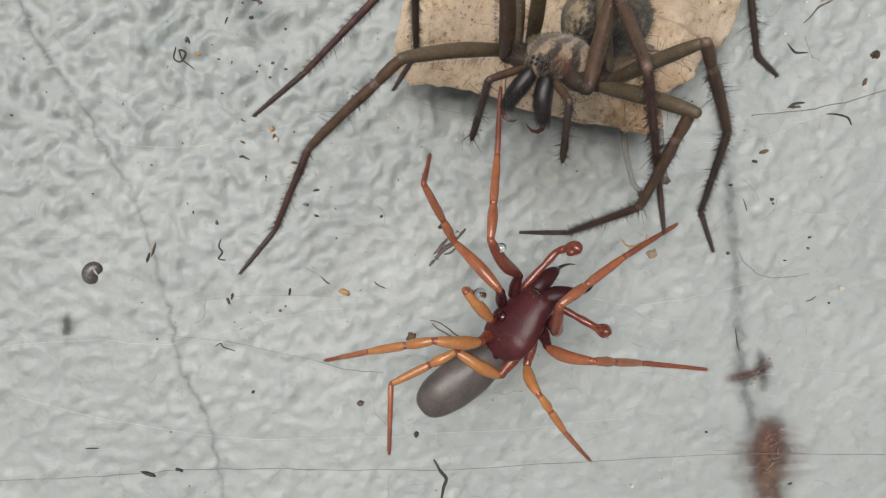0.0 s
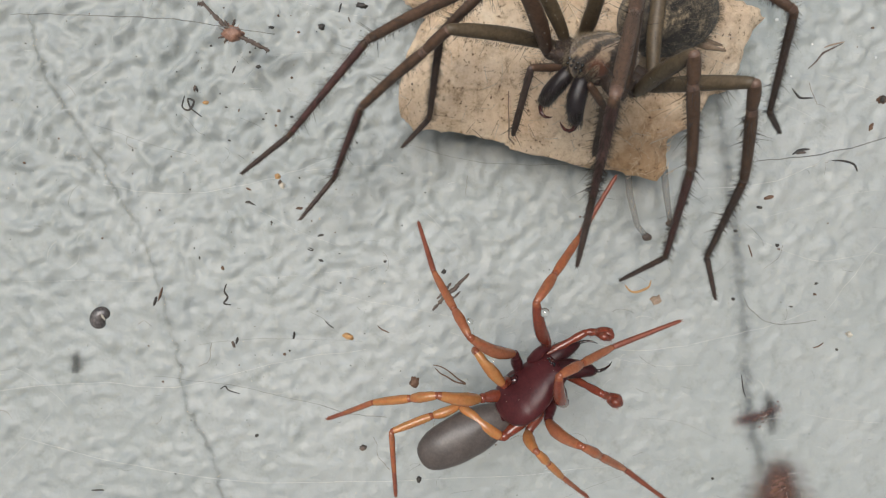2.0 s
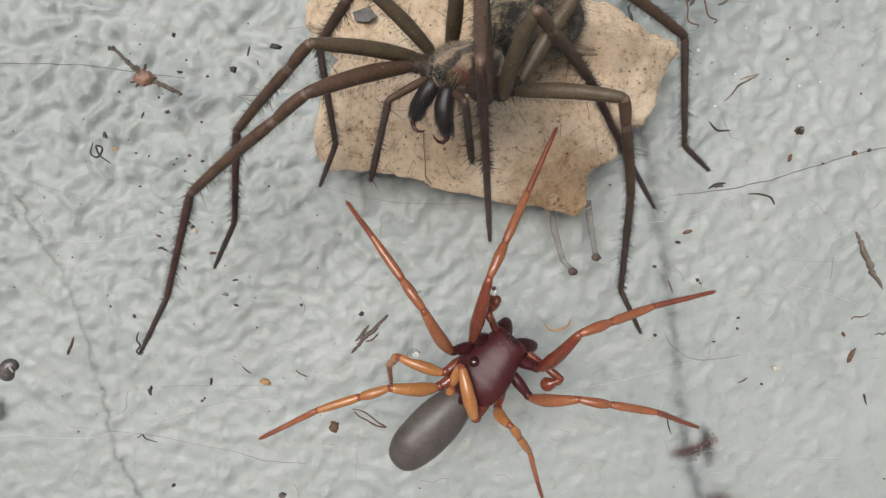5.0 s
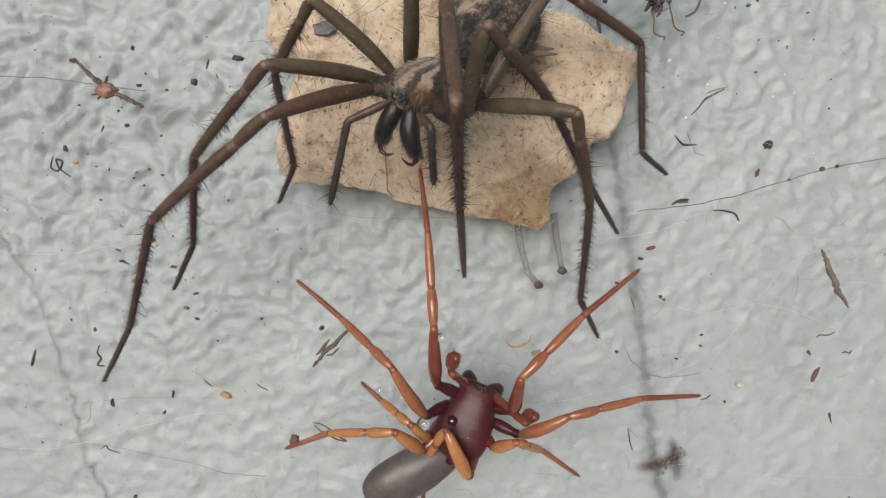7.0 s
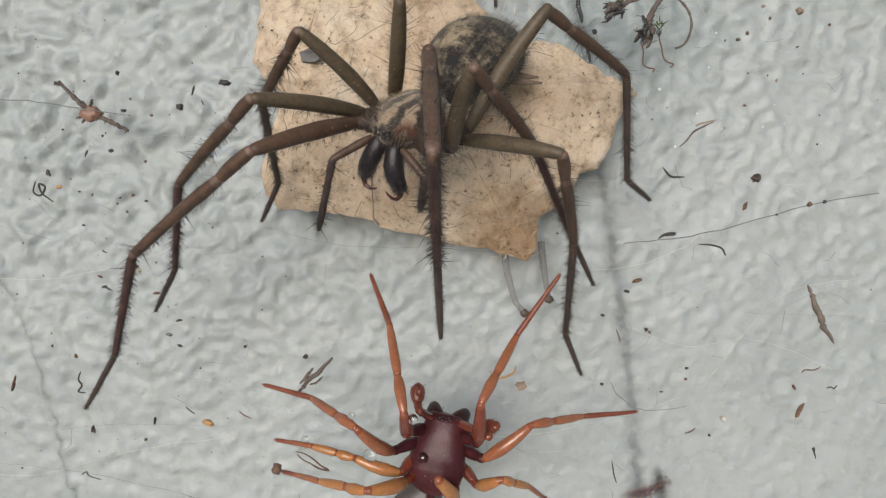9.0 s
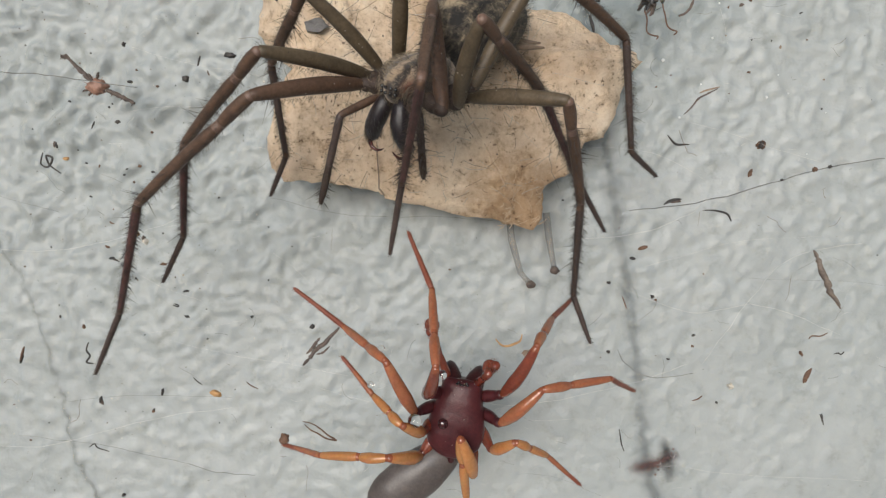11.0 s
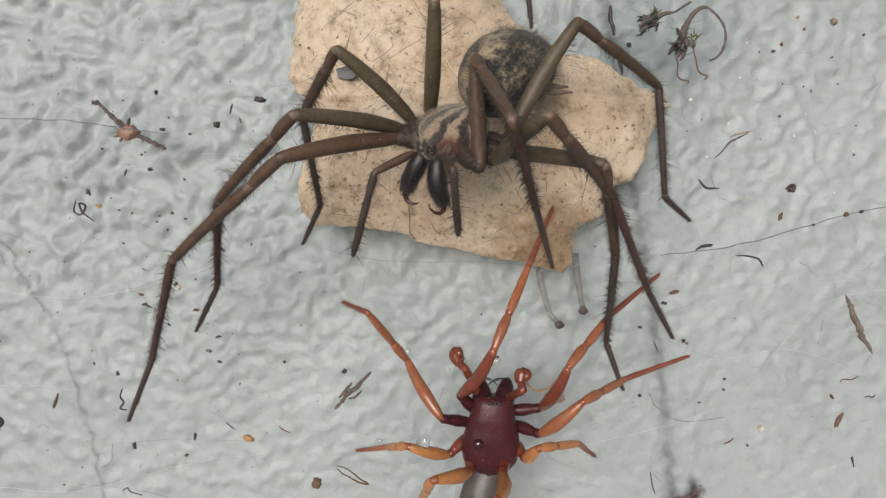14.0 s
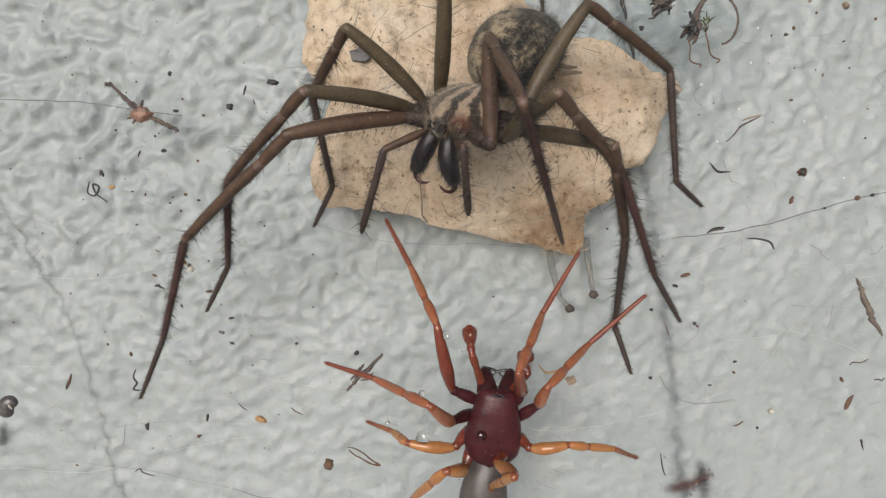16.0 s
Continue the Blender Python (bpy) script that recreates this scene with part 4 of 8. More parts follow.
seat(BROWN_Q3_ROOT, (-3.15, -0.60, -0.55))
BROWN_Q4_ROOT, BROWN_Q4 = brown_leg(BROWN, 4, BROWN_RNG, (7.79, 8.57, 7.5, 3.54))
seat(BROWN_Q4_ROOT, (-2.75, -1.70, -0.55))
BROWN_PP = brown_palp(BROWN, BROWN_RNG, (2.5, 5.4))
BROWN_QP = brown_palp(BROWN, BROWN_RNG, (2.08, 4.26))


# ---- what hangs in the web ----
def crumb(name, at, size, material, label, category="crumb", seed=0, rough=0.35, turn=0.0, group=""):
    """A small lumpy grain."""
    bm = bmesh.new()
    bmesh.ops.create_icosphere(bm, subdivisions=3, radius=1.0)
    rough *= 1.35
    for v in bm.verts:
        k = 1 + rough * noise.noise(v.co * 1.7 + Vector((seed * 3.7, 0, 0))) + 0.5 * rough * noise.noise(v.co * 4.5 + Vector((0, seed * 2.3, 0)))
        k *= 0.85
        x, z = v.co.x * k * size[0], v.co.z * k * size[2]
        c, s = math.cos(radians(turn)), math.sin(radians(turn))
        v.co = Vector((x * c - z * s, v.co.y * k * size[1], x * s + z * c))
    ob = mesh_object(name, bm, material)
    ob.location = Vector(at) * MM
    return tagged(ob, label, category, group)


def flake(name, at, size, material, label, category, seed=0, sides=6, thick=0.12, group=""):
    """A thin flat chip with an irregular angular outline and a curled face."""
    rng = random.Random(seed)
    bm = bmesh.new()
    corners = []
    for k in range(sides):
        a = 2 * math.pi * (k + rng.uniform(-0.25, 0.25)) / sides
        r = rng.uniform(0.8, 1.15)
        corners.append((r * math.cos(a) * size[0], r * math.sin(a) * size[1]))
    edge = [(x + (x1 - x) * f + rng.gauss(0, 0.03), z + (z1 - z) * f + rng.gauss(0, 0.03)) for (x, z), (x1, z1) in zip(corners, corners[1:] + corners[:1]) for f in (0, 0.33, 0.66)]
    rows = []
    for y, k in ((thick, 0.9), (0.0, 1.0), (-thick, 0.94), (-thick * 0.8, 0.6), (-thick * 0.9, 0.3)):
        rows.append([bm.verts.new((x * k, y + 0.25 * x * x * k * k - 0.1 * x, z * k)) for x, z in edge])
    n = len(edge)
    for p, q in zip(rows, rows[1:]):
        for k in range(n):
            bm.faces.new((p[k], p[(k + 1) % n], q[(k + 1) % n], q[k]))
    bm.faces.new(rows[0][::-1])
    bm.faces.new(rows[-1])
    ob = mesh_object(name, bm, material, smooth=False)
    ob.location = Vector(at) * MM
    return tagged(ob, label, category, group)


def wire(name, points, thick, material, label, category, seed=0, jitter=0.0, sides=6, group="", parent=None, taper=0.5, knotty=0.25):
    """A bent thread, twig or tendril through the points."""
    pts = [Vector(p) for p in points]
    path = []
    for i in range(len(pts) - 1):
        p0, p1, p2, p3 = pts[max(i - 1, 0)], pts[i], pts[i + 1], pts[min(i + 2, len(pts) - 1)]
        for k in range(6):
            s = k / 6
            path.append(0.5 * (2 * p1 + (p2 - p0) * s + (2 * p0 - 5 * p1 + 4 * p2 - p3) * s * s + (3 * p1 - p0 - 3 * p2 + p3) * s ** 3))
    path.append(pts[-1])
    if jitter:
        path = [p + jitter * Vector((noise.noise(p * 1.1 + Vector((seed, 0, 0))), noise.noise(p * 1.1 + Vector((0, seed, 5))), noise.noise(p * 1.1 + Vector((9, 0, seed))))) for p in path]
    n = len(path)
    radii = [thick * (1 - (1 - taper) * abs(2 * i / (n - 1) - 1) ** 2) * (1 + knotty * noise.noise((i * 0.9, seed, 0))) for i in range(n)]
    bm = bmesh.new()
    middle = sum(path, Vector()) / n
    tube(bm, [p - middle for p in path], radii, sides)
    ob = mesh_object(name, bm, material, parent)
    ob.location = middle * MM
    return tagged(ob, label, category, group) if parent is None else ob


wire("black_curl", [(-17.4, -7.0, 9.0), (-17.6, -7.0, 8.3), (-17.1, -7.0, 8.0), (-16.8, -7.0, 8.6), (-17.2, -7.0, 8.8), (-17.0, -7.0, 8.1), (-16.3, -7.0, 7.6)], 0.075, CRUMB_BLACK, "small black curled fibre hanging in the web", "fibre", 1, 0.1, taper=0.5, group="debris in the web")
wire("black_hook", [(27.7, -7.0, 5.1), (28.5, -7.0, 5.1), (29.2, -7.0, 4.9), (29.5, -7.0, 4.4)], 0.075, CRUMB_BLACK, "thin black hooked fibre in the web", "fibre", 2, 0.05, taper=0.5, group="debris in the web")
wire("black_dash", [(24.9, -7.0, 5.5), (25.4, -7.0, 5.8), (26.1, -7.0, 5.9)], 0.1, CRUMB_BLACK, "short black twig lying on a thread", "twig", 3, 0.05, taper=0.3, group="debris in the web")
wire("black_hook", [(25.7, -5.0, 10.4), (26.1, -5.0, 9.9), (26.5, -5.0, 9.7), (27.2, -5.0, 9.7)], 0.09, CRUMB_BLACK, "short black bent fibre in the web", "fibre", 4, 0.08, taper=0.3, group="debris in the web")
wire("grey_twig", [(29.1, -5.0, 13.6), (28.3, -5.0, 13.2), (27.7, -5.0, 12.9), (27.3, -5.0, 12.3), (26.8, -5.0, 11.8)], 0.07, BARK, "thin grey forked twig in the web", "twig", 5, 0.1, taper=0.4, group="debris in the web", knotty=0.75)
wire("dark_twig", [(0.0, -6.2, -6.0), (0.4, -6.2, -5.4), (0.9, -6.2, -4.9), (1.2, -6.2, -4.6), (1.6, -6.2, -4.3), (2.0, -6.2, -3.8), (2.5, -6.2, -3.2)], 0.17, BARK, "short rough dark twig in the web", "twig", 6, 0.12, taper=0.4, group="debris in the web", knotty=0.75)
wire("twig_stub", [(0.3, -6.4, -5.1), (0.6, -6.4, -4.7), (1.0, -6.4, -4.2), (1.3, -6.4, -3.9)], 0.13, BARK, "short broken side twig in the web", "twig", 7, 0.2, taper=0.3, group="debris in the web", knotty=0.75)
wire("twig_stub", [(1.0, -6.5, -5.0), (1.5, -6.5, -4.9), (1.9, -6.5, -4.5)], 0.09, BARK, "short broken side twig in the web", "twig", 8, 0.2, taper=0.3, group="debris in the web", knotty=0.75)
wire("bark_sliver", [(34.8, -7.5, 2.4), (35.2, -7.5, 1.6), (35.8, -7.5, 0.5), (36.3, -7.5, -0.6), (36.9, -7.5, -1.4)], 0.22, TAN_BARK, "long brown bark sliver hanging in the web", "bark", 8, 0.15, taper=0.25, group="debris in the web", knotty=0.75)
crumb("dark_grain", (34.7, -7.8, -6.1), (0.19, 0.14, 0.62), CRUMB_BROWN, "long dark brown grain hanging in the web", "grain", 9, 0.3, -25, group="debris in the web")
wire("grey_wire", [(0.1, -7.0, -9.9), (1.1, -7.0, -10.2), (1.7, -7.0, -10.7), (2.3, -7.0, -11.2), (1.5, -7.0, -10.9), (0.6, -7.0, -10.5), (0.2, -7.0, -10.1)], 0.06, CRUMB_BROWN, "thin brown looped fibre in the web", "fibre", 10, 0.15, taper=0.5, group="debris in the web")
crumb("brown_pellet", (-1.3, -7.0, -11.1), (0.38, 0.3, 0.52), CRUMB_BROWN, "brown lumpy pellet hanging in the web", "pellet", 11, 0.45, -10, group="debris in the web")
crumb("orange_flake", (-6.1, -7.0, -7.8), (0.46, 0.2, 0.27), CRUMB_ORANGE, "orange papery flake hanging in the web", "flake", 12, 0.35, -15, group="debris in the web")
flake("brown_chip", (15.8, -7.0, -4.9), (0.44, 0.38), CHIP, "flat angular brown chip hanging in the web", "chip", 13, 6, 0.1, "debris in the web")
wire("orange_curl", [(13.6, -7.0, -3.8), (14.1, -7.0, -4.3), (14.7, -7.0, -4.3), (15.2, -7.0, -4.0), (15.4, -7.0, -3.5)], 0.09, CRUMB_ORANGE, "small orange curled shaving in the web", "shaving", 14, 0.1, taper=0.3, group="debris in the web")
crumb("brown_grain", (23.8, -6.3, 2.5), (0.42, 0.2, 0.16), CRUMB_BROWN, "small oval brown grain in the web", "grain", 15, 0.2, 15, group="debris in the web")
crumb("brown_grain", (32.4, -4.8, 9.7), (0.36, 0.25, 0.3), CRUMB_BROWN, "small rough brown grain in the web", "grain", 16, 0.5, 30, group="debris in the web")
crumb("brown_grain", (31.6, -5.0, 7.7), (0.14, 0.12, 0.3), CRUMB_BROWN, "small rough brown grain in the web", "grain", 17, 0.5, -20, group="debris in the web")
crumb("winged_speck", (-5.6, -3.6, 16.2), (0.5, 0.2, 0.24), CRUMB_BLACK, "dark speck with pale torn wings", "insect part", 18, 0.4, -10, group="debris in the web")
crumb("black_grain", (-8.3, -5.0, 14.3), (0.27, 0.22, 0.27), CRUMB_BLACK, "small black grain hanging in the web", "grain", 19, 0.3, 10, group="debris in the web")
crumb("grain", (-11.8, -6.5, 16.3), (0.13, 0.16, 0.17), CRUMB_BLACK, "tiny black grain hanging in the web", "grain", 20, 0.45, -30, group="debris in the web")
crumb("grain", (-9.6, -6.5, 13.5), (0.12, 0.13, 0.1), CRUMB_BROWN, "tiny brown grain hanging in the web", "grain", 21, 0.45, 7, group="debris in the web")
crumb("grain", (-6.7, -6.5, 15.2), (0.07, 0.1, 0.35), CRUMB_BLACK, "tiny black grain hanging in the web", "grain", 22, 0.45, -16, group="debris in the web")
crumb("grain", (-6.1, -6.5, 14.4), (0.06, 0.09, 0.22), BARK, "tiny grey bark grain in the web", "grain", 23, 0.45, 21, group="debris in the web")
crumb("grain", (-11.5, -6.5, 13.8), (0.22, 0.15, 0.12), CRUMB_BLACK, "tiny black grain hanging in the web", "grain", 24, 0.45, -2, group="debris in the web")
crumb("grain", (-11.0, -6.5, 14.6), (0.08, 0.11, 0.08), CRUMB_BROWN, "tiny brown grain hanging in the web", "grain", 25, 0.45, -25, group="debris in the web")
crumb("grain", (-15.7, -6.5, 12.5), (0.1, 0.11, 0.08), CRUMB_BLACK, "tiny black grain hanging in the web", "grain", 26, 0.45, 12, group="debris in the web")
crumb("grain", (-16.9, -6.5, 9.6), (0.1, 0.13, 0.2), BARK, "tiny grey bark grain in the web", "grain", 27, 0.45, -11, group="debris in the web")
crumb("grain", (-13.0, -6.5, 12.1), (0.08, 0.11, 0.08), CRUMB_BLACK, "tiny black grain hanging in the web", "grain", 28, 0.45, 26, group="debris in the web")
crumb("grain", (-10.1, -6.5, 10.4), (0.1, 0.12, 0.09), CRUMB_BROWN, "tiny brown grain hanging in the web", "grain", 29, 0.45, 3, group="debris in the web")
crumb("grain", (-20.1, -6.5, -5.5), (0.1, 0.13, 0.4), CRUMB_BLACK, "tiny black grain hanging in the web", "grain", 30, 0.45, -20, group="debris in the web")
crumb("grain", (-14.5, -6.5, -8.6), (0.12, 0.15, 0.28), BARK, "tiny grey bark grain in the web", "grain", 31, 0.45, 17, group="debris in the web")
crumb("grain", (-10.1, -6.5, -7.9), (0.1, 0.13, 0.3), CRUMB_BLACK, "tiny black grain hanging in the web", "grain", 32, 0.45, -6, group="debris in the web")
crumb("grain", (-10.8, -6.5, -9.3), (0.13, 0.14, 0.11), CRUMB_BROWN, "tiny brown grain hanging in the web", "grain", 33, 0.45, -29, group="debris in the web")
crumb("grain", (-13.3, -6.5, 1.7), (0.22, 0.13, 0.1), CRUMB_BLACK, "tiny black grain hanging in the web", "grain", 34, 0.45, 8, group="debris in the web")
crumb("grain", (-11.0, -6.5, 3.1), (0.14, 0.17, 0.22), BARK, "tiny grey bark grain in the web", "grain", 35, 0.45, -15, group="debris in the web")
crumb("grain", (0.7, -6.5, -3.1), (0.22, 0.19, 0.16), CRUMB_BLACK, "tiny black grain hanging in the web", "grain", 36, 0.45, 22, group="debris in the web")
crumb("grain", (27.4, -6.5, -4.4), (0.1, 0.13, 0.1), CRUMB_BROWN, "tiny brown grain hanging in the web", "grain", 37, 0.45, -1, group="debris in the web")
crumb("grain", (24.5, -6.5, -0.9), (0.14, 0.17, 0.14), CRUMB_BLACK, "tiny black grain hanging in the web", "grain", 38, 0.45, -24, group="debris in the web")
crumb("grain", (29.8, -6.5, 18.8), (0.15, 0.15, 0.12), BARK, "tiny grey bark grain in the web", "grain", 39, 0.45, 13, group="debris in the web")
crumb("grain", (-8.1, -6.5, -0.6), (0.2, 0.11, 0.08), CRUMB_BLACK, "tiny black grain hanging in the web", "grain", 40, 0.45, -10, group="debris in the web")
crumb("grain", (35.0, -6.5, -4.9), (0.1, 0.13, 0.25), CRUMB_BROWN, "tiny brown grain hanging in the web", "grain", 41, 0.45, 27, group="debris in the web")
crumb("grain", (36.7, -6.5, -9.5), (0.06, 0.09, 0.3), CRUMB_BLACK, "tiny black grain hanging in the web", "grain", 42, 0.45, 4, group="debris in the web")
crumb("grain", (-28.2, -7.8, 4.2), (0.12, 0.11, 0.08), CRUMB_BROWN, "tiny brown grain hanging in the web", "grain", 60, 0.4, -25, group="debris in the web")
crumb("grain", (-12.8, -7.8, 2.6), (0.2, 0.11, 0.08), CRUMB_BROWN, "tiny brown grain hanging in the web", "grain", 61, 0.4, -22, group="debris in the web")
crumb("grain", (-19.1, -7.8, -4.8), (0.09, 0.12, 0.55), CRUMB_BROWN, "tiny brown grain hanging in the web", "grain", 62, 0.4, -19, group="debris in the web")
crumb("grain", (-10.8, -7.8, 3.5), (0.2, 0.23, 0.22), CRUMB_ORANGE, "tiny orange grain hanging in the web", "grain", 63, 0.4, -16, group="debris in the web")
crumb("grain", (-13.8, -7.8, -8.0), (0.1, 0.13, 0.28), CRUMB_BLACK, "tiny black grain hanging in the web", "grain", 64, 0.4, -13, group="debris in the web")
crumb("grain", (-10.1, -7.8, -8.7), (0.08, 0.11, 0.08), CRUMB_BLACK, "tiny black grain hanging in the web", "grain", 65, 0.4, -10, group="debris in the web")
crumb("grain", (-12.5, -7.8, -14.9), (0.15, 0.15, 0.12), CRUMB_BLACK, "tiny black grain hanging in the web", "grain", 66, 0.4, -7, group="debris in the web")
crumb("grain", (-4.9, -7.8, -15.7), (0.28, 0.25, 0.22), BARK, "tiny grey bark grain in the web", "grain", 67, 0.4, -4, group="debris in the web")
crumb("grain", (-0.9, -7.8, -18.0), (0.2, 0.23, 0.26), CRUMB_BLACK, "tiny black grain hanging in the web", "grain", 68, 0.4, -1, group="debris in the web")
crumb("grain", (-24.0, -7.8, -19.1), (0.5, 0.08, 0.05), CRUMB_BLACK, "tiny black grain hanging in the web", "grain", 69, 0.4, 2, group="debris in the web")
crumb("grain", (26.0, -6.0, 5.7), (0.5, 0.13, 0.1), BARK, "tiny grey bark grain in the web", "grain", 70, 0.4, 5, group="debris in the web")
crumb("grain", (-16.3, -7.8, -2.2), (0.06, 0.09, 0.12), CRUMB_BLACK, "tiny black grain hanging in the web", "grain", 71, 0.4, 8, group="debris in the web")
crumb("grain", (-14.7, -7.8, -2.9), (0.1, 0.13, 0.2), CRUMB_BROWN, "tiny brown grain hanging in the web", "grain", 72, 0.4, 11, group="debris in the web")
crumb("grain", (24.9, -6.0, -1.2), (0.1, 0.13, 0.1), CRUMB_BROWN, "tiny brown grain hanging in the web", "grain", 73, 0.4, 14, group="debris in the web")
crumb("grain", (15.5, -6.0, -22.8), (0.18, 0.21, 0.18), CRUMB_PALE, "tiny pale straw grain in the web", "grain", 74, 0.4, 17, group="debris in the web")
crumb("grain", (30.4, -6.0, -7.4), (0.22, 0.25, 0.22), CRUMB_PALE, "tiny pale straw grain in the web", "grain", 75, 0.4, 20, group="debris in the web")
crumb("grain", (27.7, -6.0, -22.6), (0.2, 0.11, 0.08), CRUMB_BLACK, "tiny black grain hanging in the web", "grain", 76, 0.4, 23, group="debris in the web")
crumb("grain", (21.0, -6.0, -18.5), (0.1, 0.13, 0.1), CRUMB_BLACK, "tiny black grain hanging in the web", "grain", 77, 0.4, -24, group="debris in the web")
crumb("grain", (-17.9, -7.8, -20.7), (0.3, 0.15, 0.12), CRUMB_BLACK, "tiny black grain hanging in the web", "grain", 78, 0.4, -21, group="debris in the web")
crumb("grain", (-20.1, -7.8, -21.0), (0.62, 0.16, 0.13), CRUMB_BLACK, "tiny black grain hanging in the web", "grain", 79, 0.4, -18, group="debris in the web")
wire("black_wisp", [(-14.4, -7.8, -4.0), (-14.6, -7.8, -4.5), (-14.4, -7.8, -4.9), (-14.7, -7.8, -5.4), (-14.2, -7.8, -5.5)], 0.07, CRUMB_BLACK, "thin black bent wisp in the web", "fibre", 31, 0.1, taper=0.5, group="debris in the web")
wire("black_twig", [(0.3, -7.8, -19.9), (0.8, -7.8, -20.7), (1.3, -7.8, -21.4), (1.1, -7.8, -22.2), (0.9, -7.8, -23.2)], 0.13, CRUMB_BLACK, "bent black twig hanging in the web", "twig", 32, 0.1, taper=0.4, group="debris in the web")
wire("brown_tendril", [(25.0, -5.0, 19.5), (25.2, -5.0, 18.7), (25.4, -5.0, 18.0), (25.7, -5.0, 17.7), (26.1, -5.0, 17.5), (25.9, -5.0, 17.3)], 0.055, CRUMB_BROWN, "thin brown bent tendril in the web", "tendril", 41, 0.1, taper=0.9, group="debris in the web")
wire("brown_tendril", [(23.8, -5.0, 18.9), (24.0, -5.0, 18.2), (24.0, -5.0, 17.5), (24.4, -5.0, 17.2), (24.8, -5.0, 17.1), (24.7, -5.0, 16.9)], 0.055, CRUMB_BROWN, "thin brown bent tendril in the web", "tendril", 42, 0.1, taper=0.9, group="debris in the web")
crumb("grain", (-14.1, -6.6, 10.9), (0.07, 0.079, 0.28), CRUMB_BLACK, "tiny black grain hanging in the web", "grain", 200, 0.4, -25, group="debris in the web")
crumb("grain", (-12.4, -6.6, 11.1), (0.2, 0.128, 0.14), CRUMB_BLACK, "tiny black grain hanging in the web", "grain", 201, 0.4, 16, group="debris in the web")
crumb("grain", (-16.7, -6.6, 9.5), (0.08, 0.086, 0.22), CRUMB_BLACK, "tiny black grain hanging in the web", "grain", 202, 0.4, 7, group="debris in the web")
crumb("grain", (-16.1, -6.6, 8.6), (0.24, 0.128, 0.14), CRUMB_ORANGE, "tiny orange grain hanging in the web", "grain", 203, 0.4, -2, group="debris in the web")
crumb("grain", (-14.7, -6.6, 8.3), (0.12, 0.072, 0.06), CRUMB_BLACK, "tiny black grain hanging in the web", "grain", 204, 0.4, -11, group="debris in the web")
crumb("grain", (-13.8, -6.6, 8.1), (0.05, 0.065, 0.14), CRUMB_BROWN, "tiny brown grain hanging in the web", "grain", 205, 0.4, -20, group="debris in the web")
crumb("grain", (-11.9, -6.6, 7.9), (0.11, 0.072, 0.06), CRUMB_BLACK, "tiny black grain hanging in the web", "grain", 206, 0.4, 21, group="debris in the web")
crumb("grain", (-12.1, -6.6, 7.5), (0.1, 0.086, 0.08), CRUMB_BLACK, "tiny black grain hanging in the web", "grain", 207, 0.4, 12, group="debris in the web")
crumb("grain", (-11.0, -6.6, 8.1), (0.14, 0.114, 0.12), CRUMB_BROWN, "tiny brown grain hanging in the web", "grain", 208, 0.4, 3, group="debris in the web")
crumb("grain", (-10.1, -6.6, 7.7), (0.13, 0.086, 0.08), CRUMB_BLACK, "tiny black grain hanging in the web", "grain", 209, 0.4, -6, group="debris in the web")
crumb("grain", (-14.5, -6.6, 6.0), (0.12, 0.079, 0.07), CRUMB_BLACK, "tiny black grain hanging in the web", "grain", 210, 0.4, -15, group="debris in the web")
crumb("grain", (-13.0, -6.6, 1.6), (0.32, 0.079, 0.07), CRUMB_BLACK, "tiny black grain hanging in the web", "grain", 211, 0.4, -24, group="debris in the web")
crumb("grain", (-8.1, -6.6, -0.6), (0.24, 0.1, 0.1), CRUMB_BLACK, "tiny black grain hanging in the web", "grain", 212, 0.4, 17, group="debris in the web")
crumb("grain", (-11.6, -6.6, 0.3), (0.09, 0.093, 0.1), CRUMB_BLACK, "tiny black grain hanging in the web", "grain", 213, 0.4, 8, group="debris in the web")
crumb("grain", (-9.6, -6.6, 1.3), (0.24, 0.114, 0.12), CRUMB_BROWN, "tiny brown grain hanging in the web", "grain", 214, 0.4, -1, group="debris in the web")
crumb("grain", (-10.8, -6.6, 2.9), (0.22, 0.184, 0.24), CRUMB_PALE, "tiny pale straw grain in the web", "grain", 215, 0.4, -10, group="debris in the web")
crumb("grain", (-8.1, -6.6, -2.4), (0.22, 0.093, 0.09), CRUMB_BLACK, "tiny black grain hanging in the web", "grain", 216, 0.4, -19, group="debris in the web")
crumb("grain", (-3.5, -6.6, -2.4), (0.13, 0.1, 0.1), CRUMB_BLACK, "tiny black grain hanging in the web", "grain", 217, 0.4, 22, group="debris in the web")
crumb("grain", (-6.7, -6.6, -4.0), (0.08, 0.079, 0.07), CRUMB_BLACK, "tiny black grain hanging in the web", "grain", 218, 0.4, 13, group="debris in the web")
crumb("grain", (35.2, -6.6, 7.9), (0.2, 0.17, 0.2), CRUMB_BROWN, "tiny brown grain hanging in the web", "grain", 219, 0.4, 4, group="debris in the web")
crumb("grain", (36.2, -6.6, 8.1), (0.14, 0.128, 0.14), CRUMB_BLACK, "tiny black grain hanging in the web", "grain", 220, 0.4, -5, group="debris in the web")
crumb("grain", (33.0, -6.6, 7.2), (0.12, 0.1, 0.1), CRUMB_BLACK, "tiny black grain hanging in the web", "grain", 221, 0.4, -14, group="debris in the web")
crumb("grain", (21.5, -6.6, -4.8), (0.16, 0.114, 0.12), CRUMB_BLACK, "tiny black grain hanging in the web", "grain", 222, 0.4, -23, group="debris in the web")
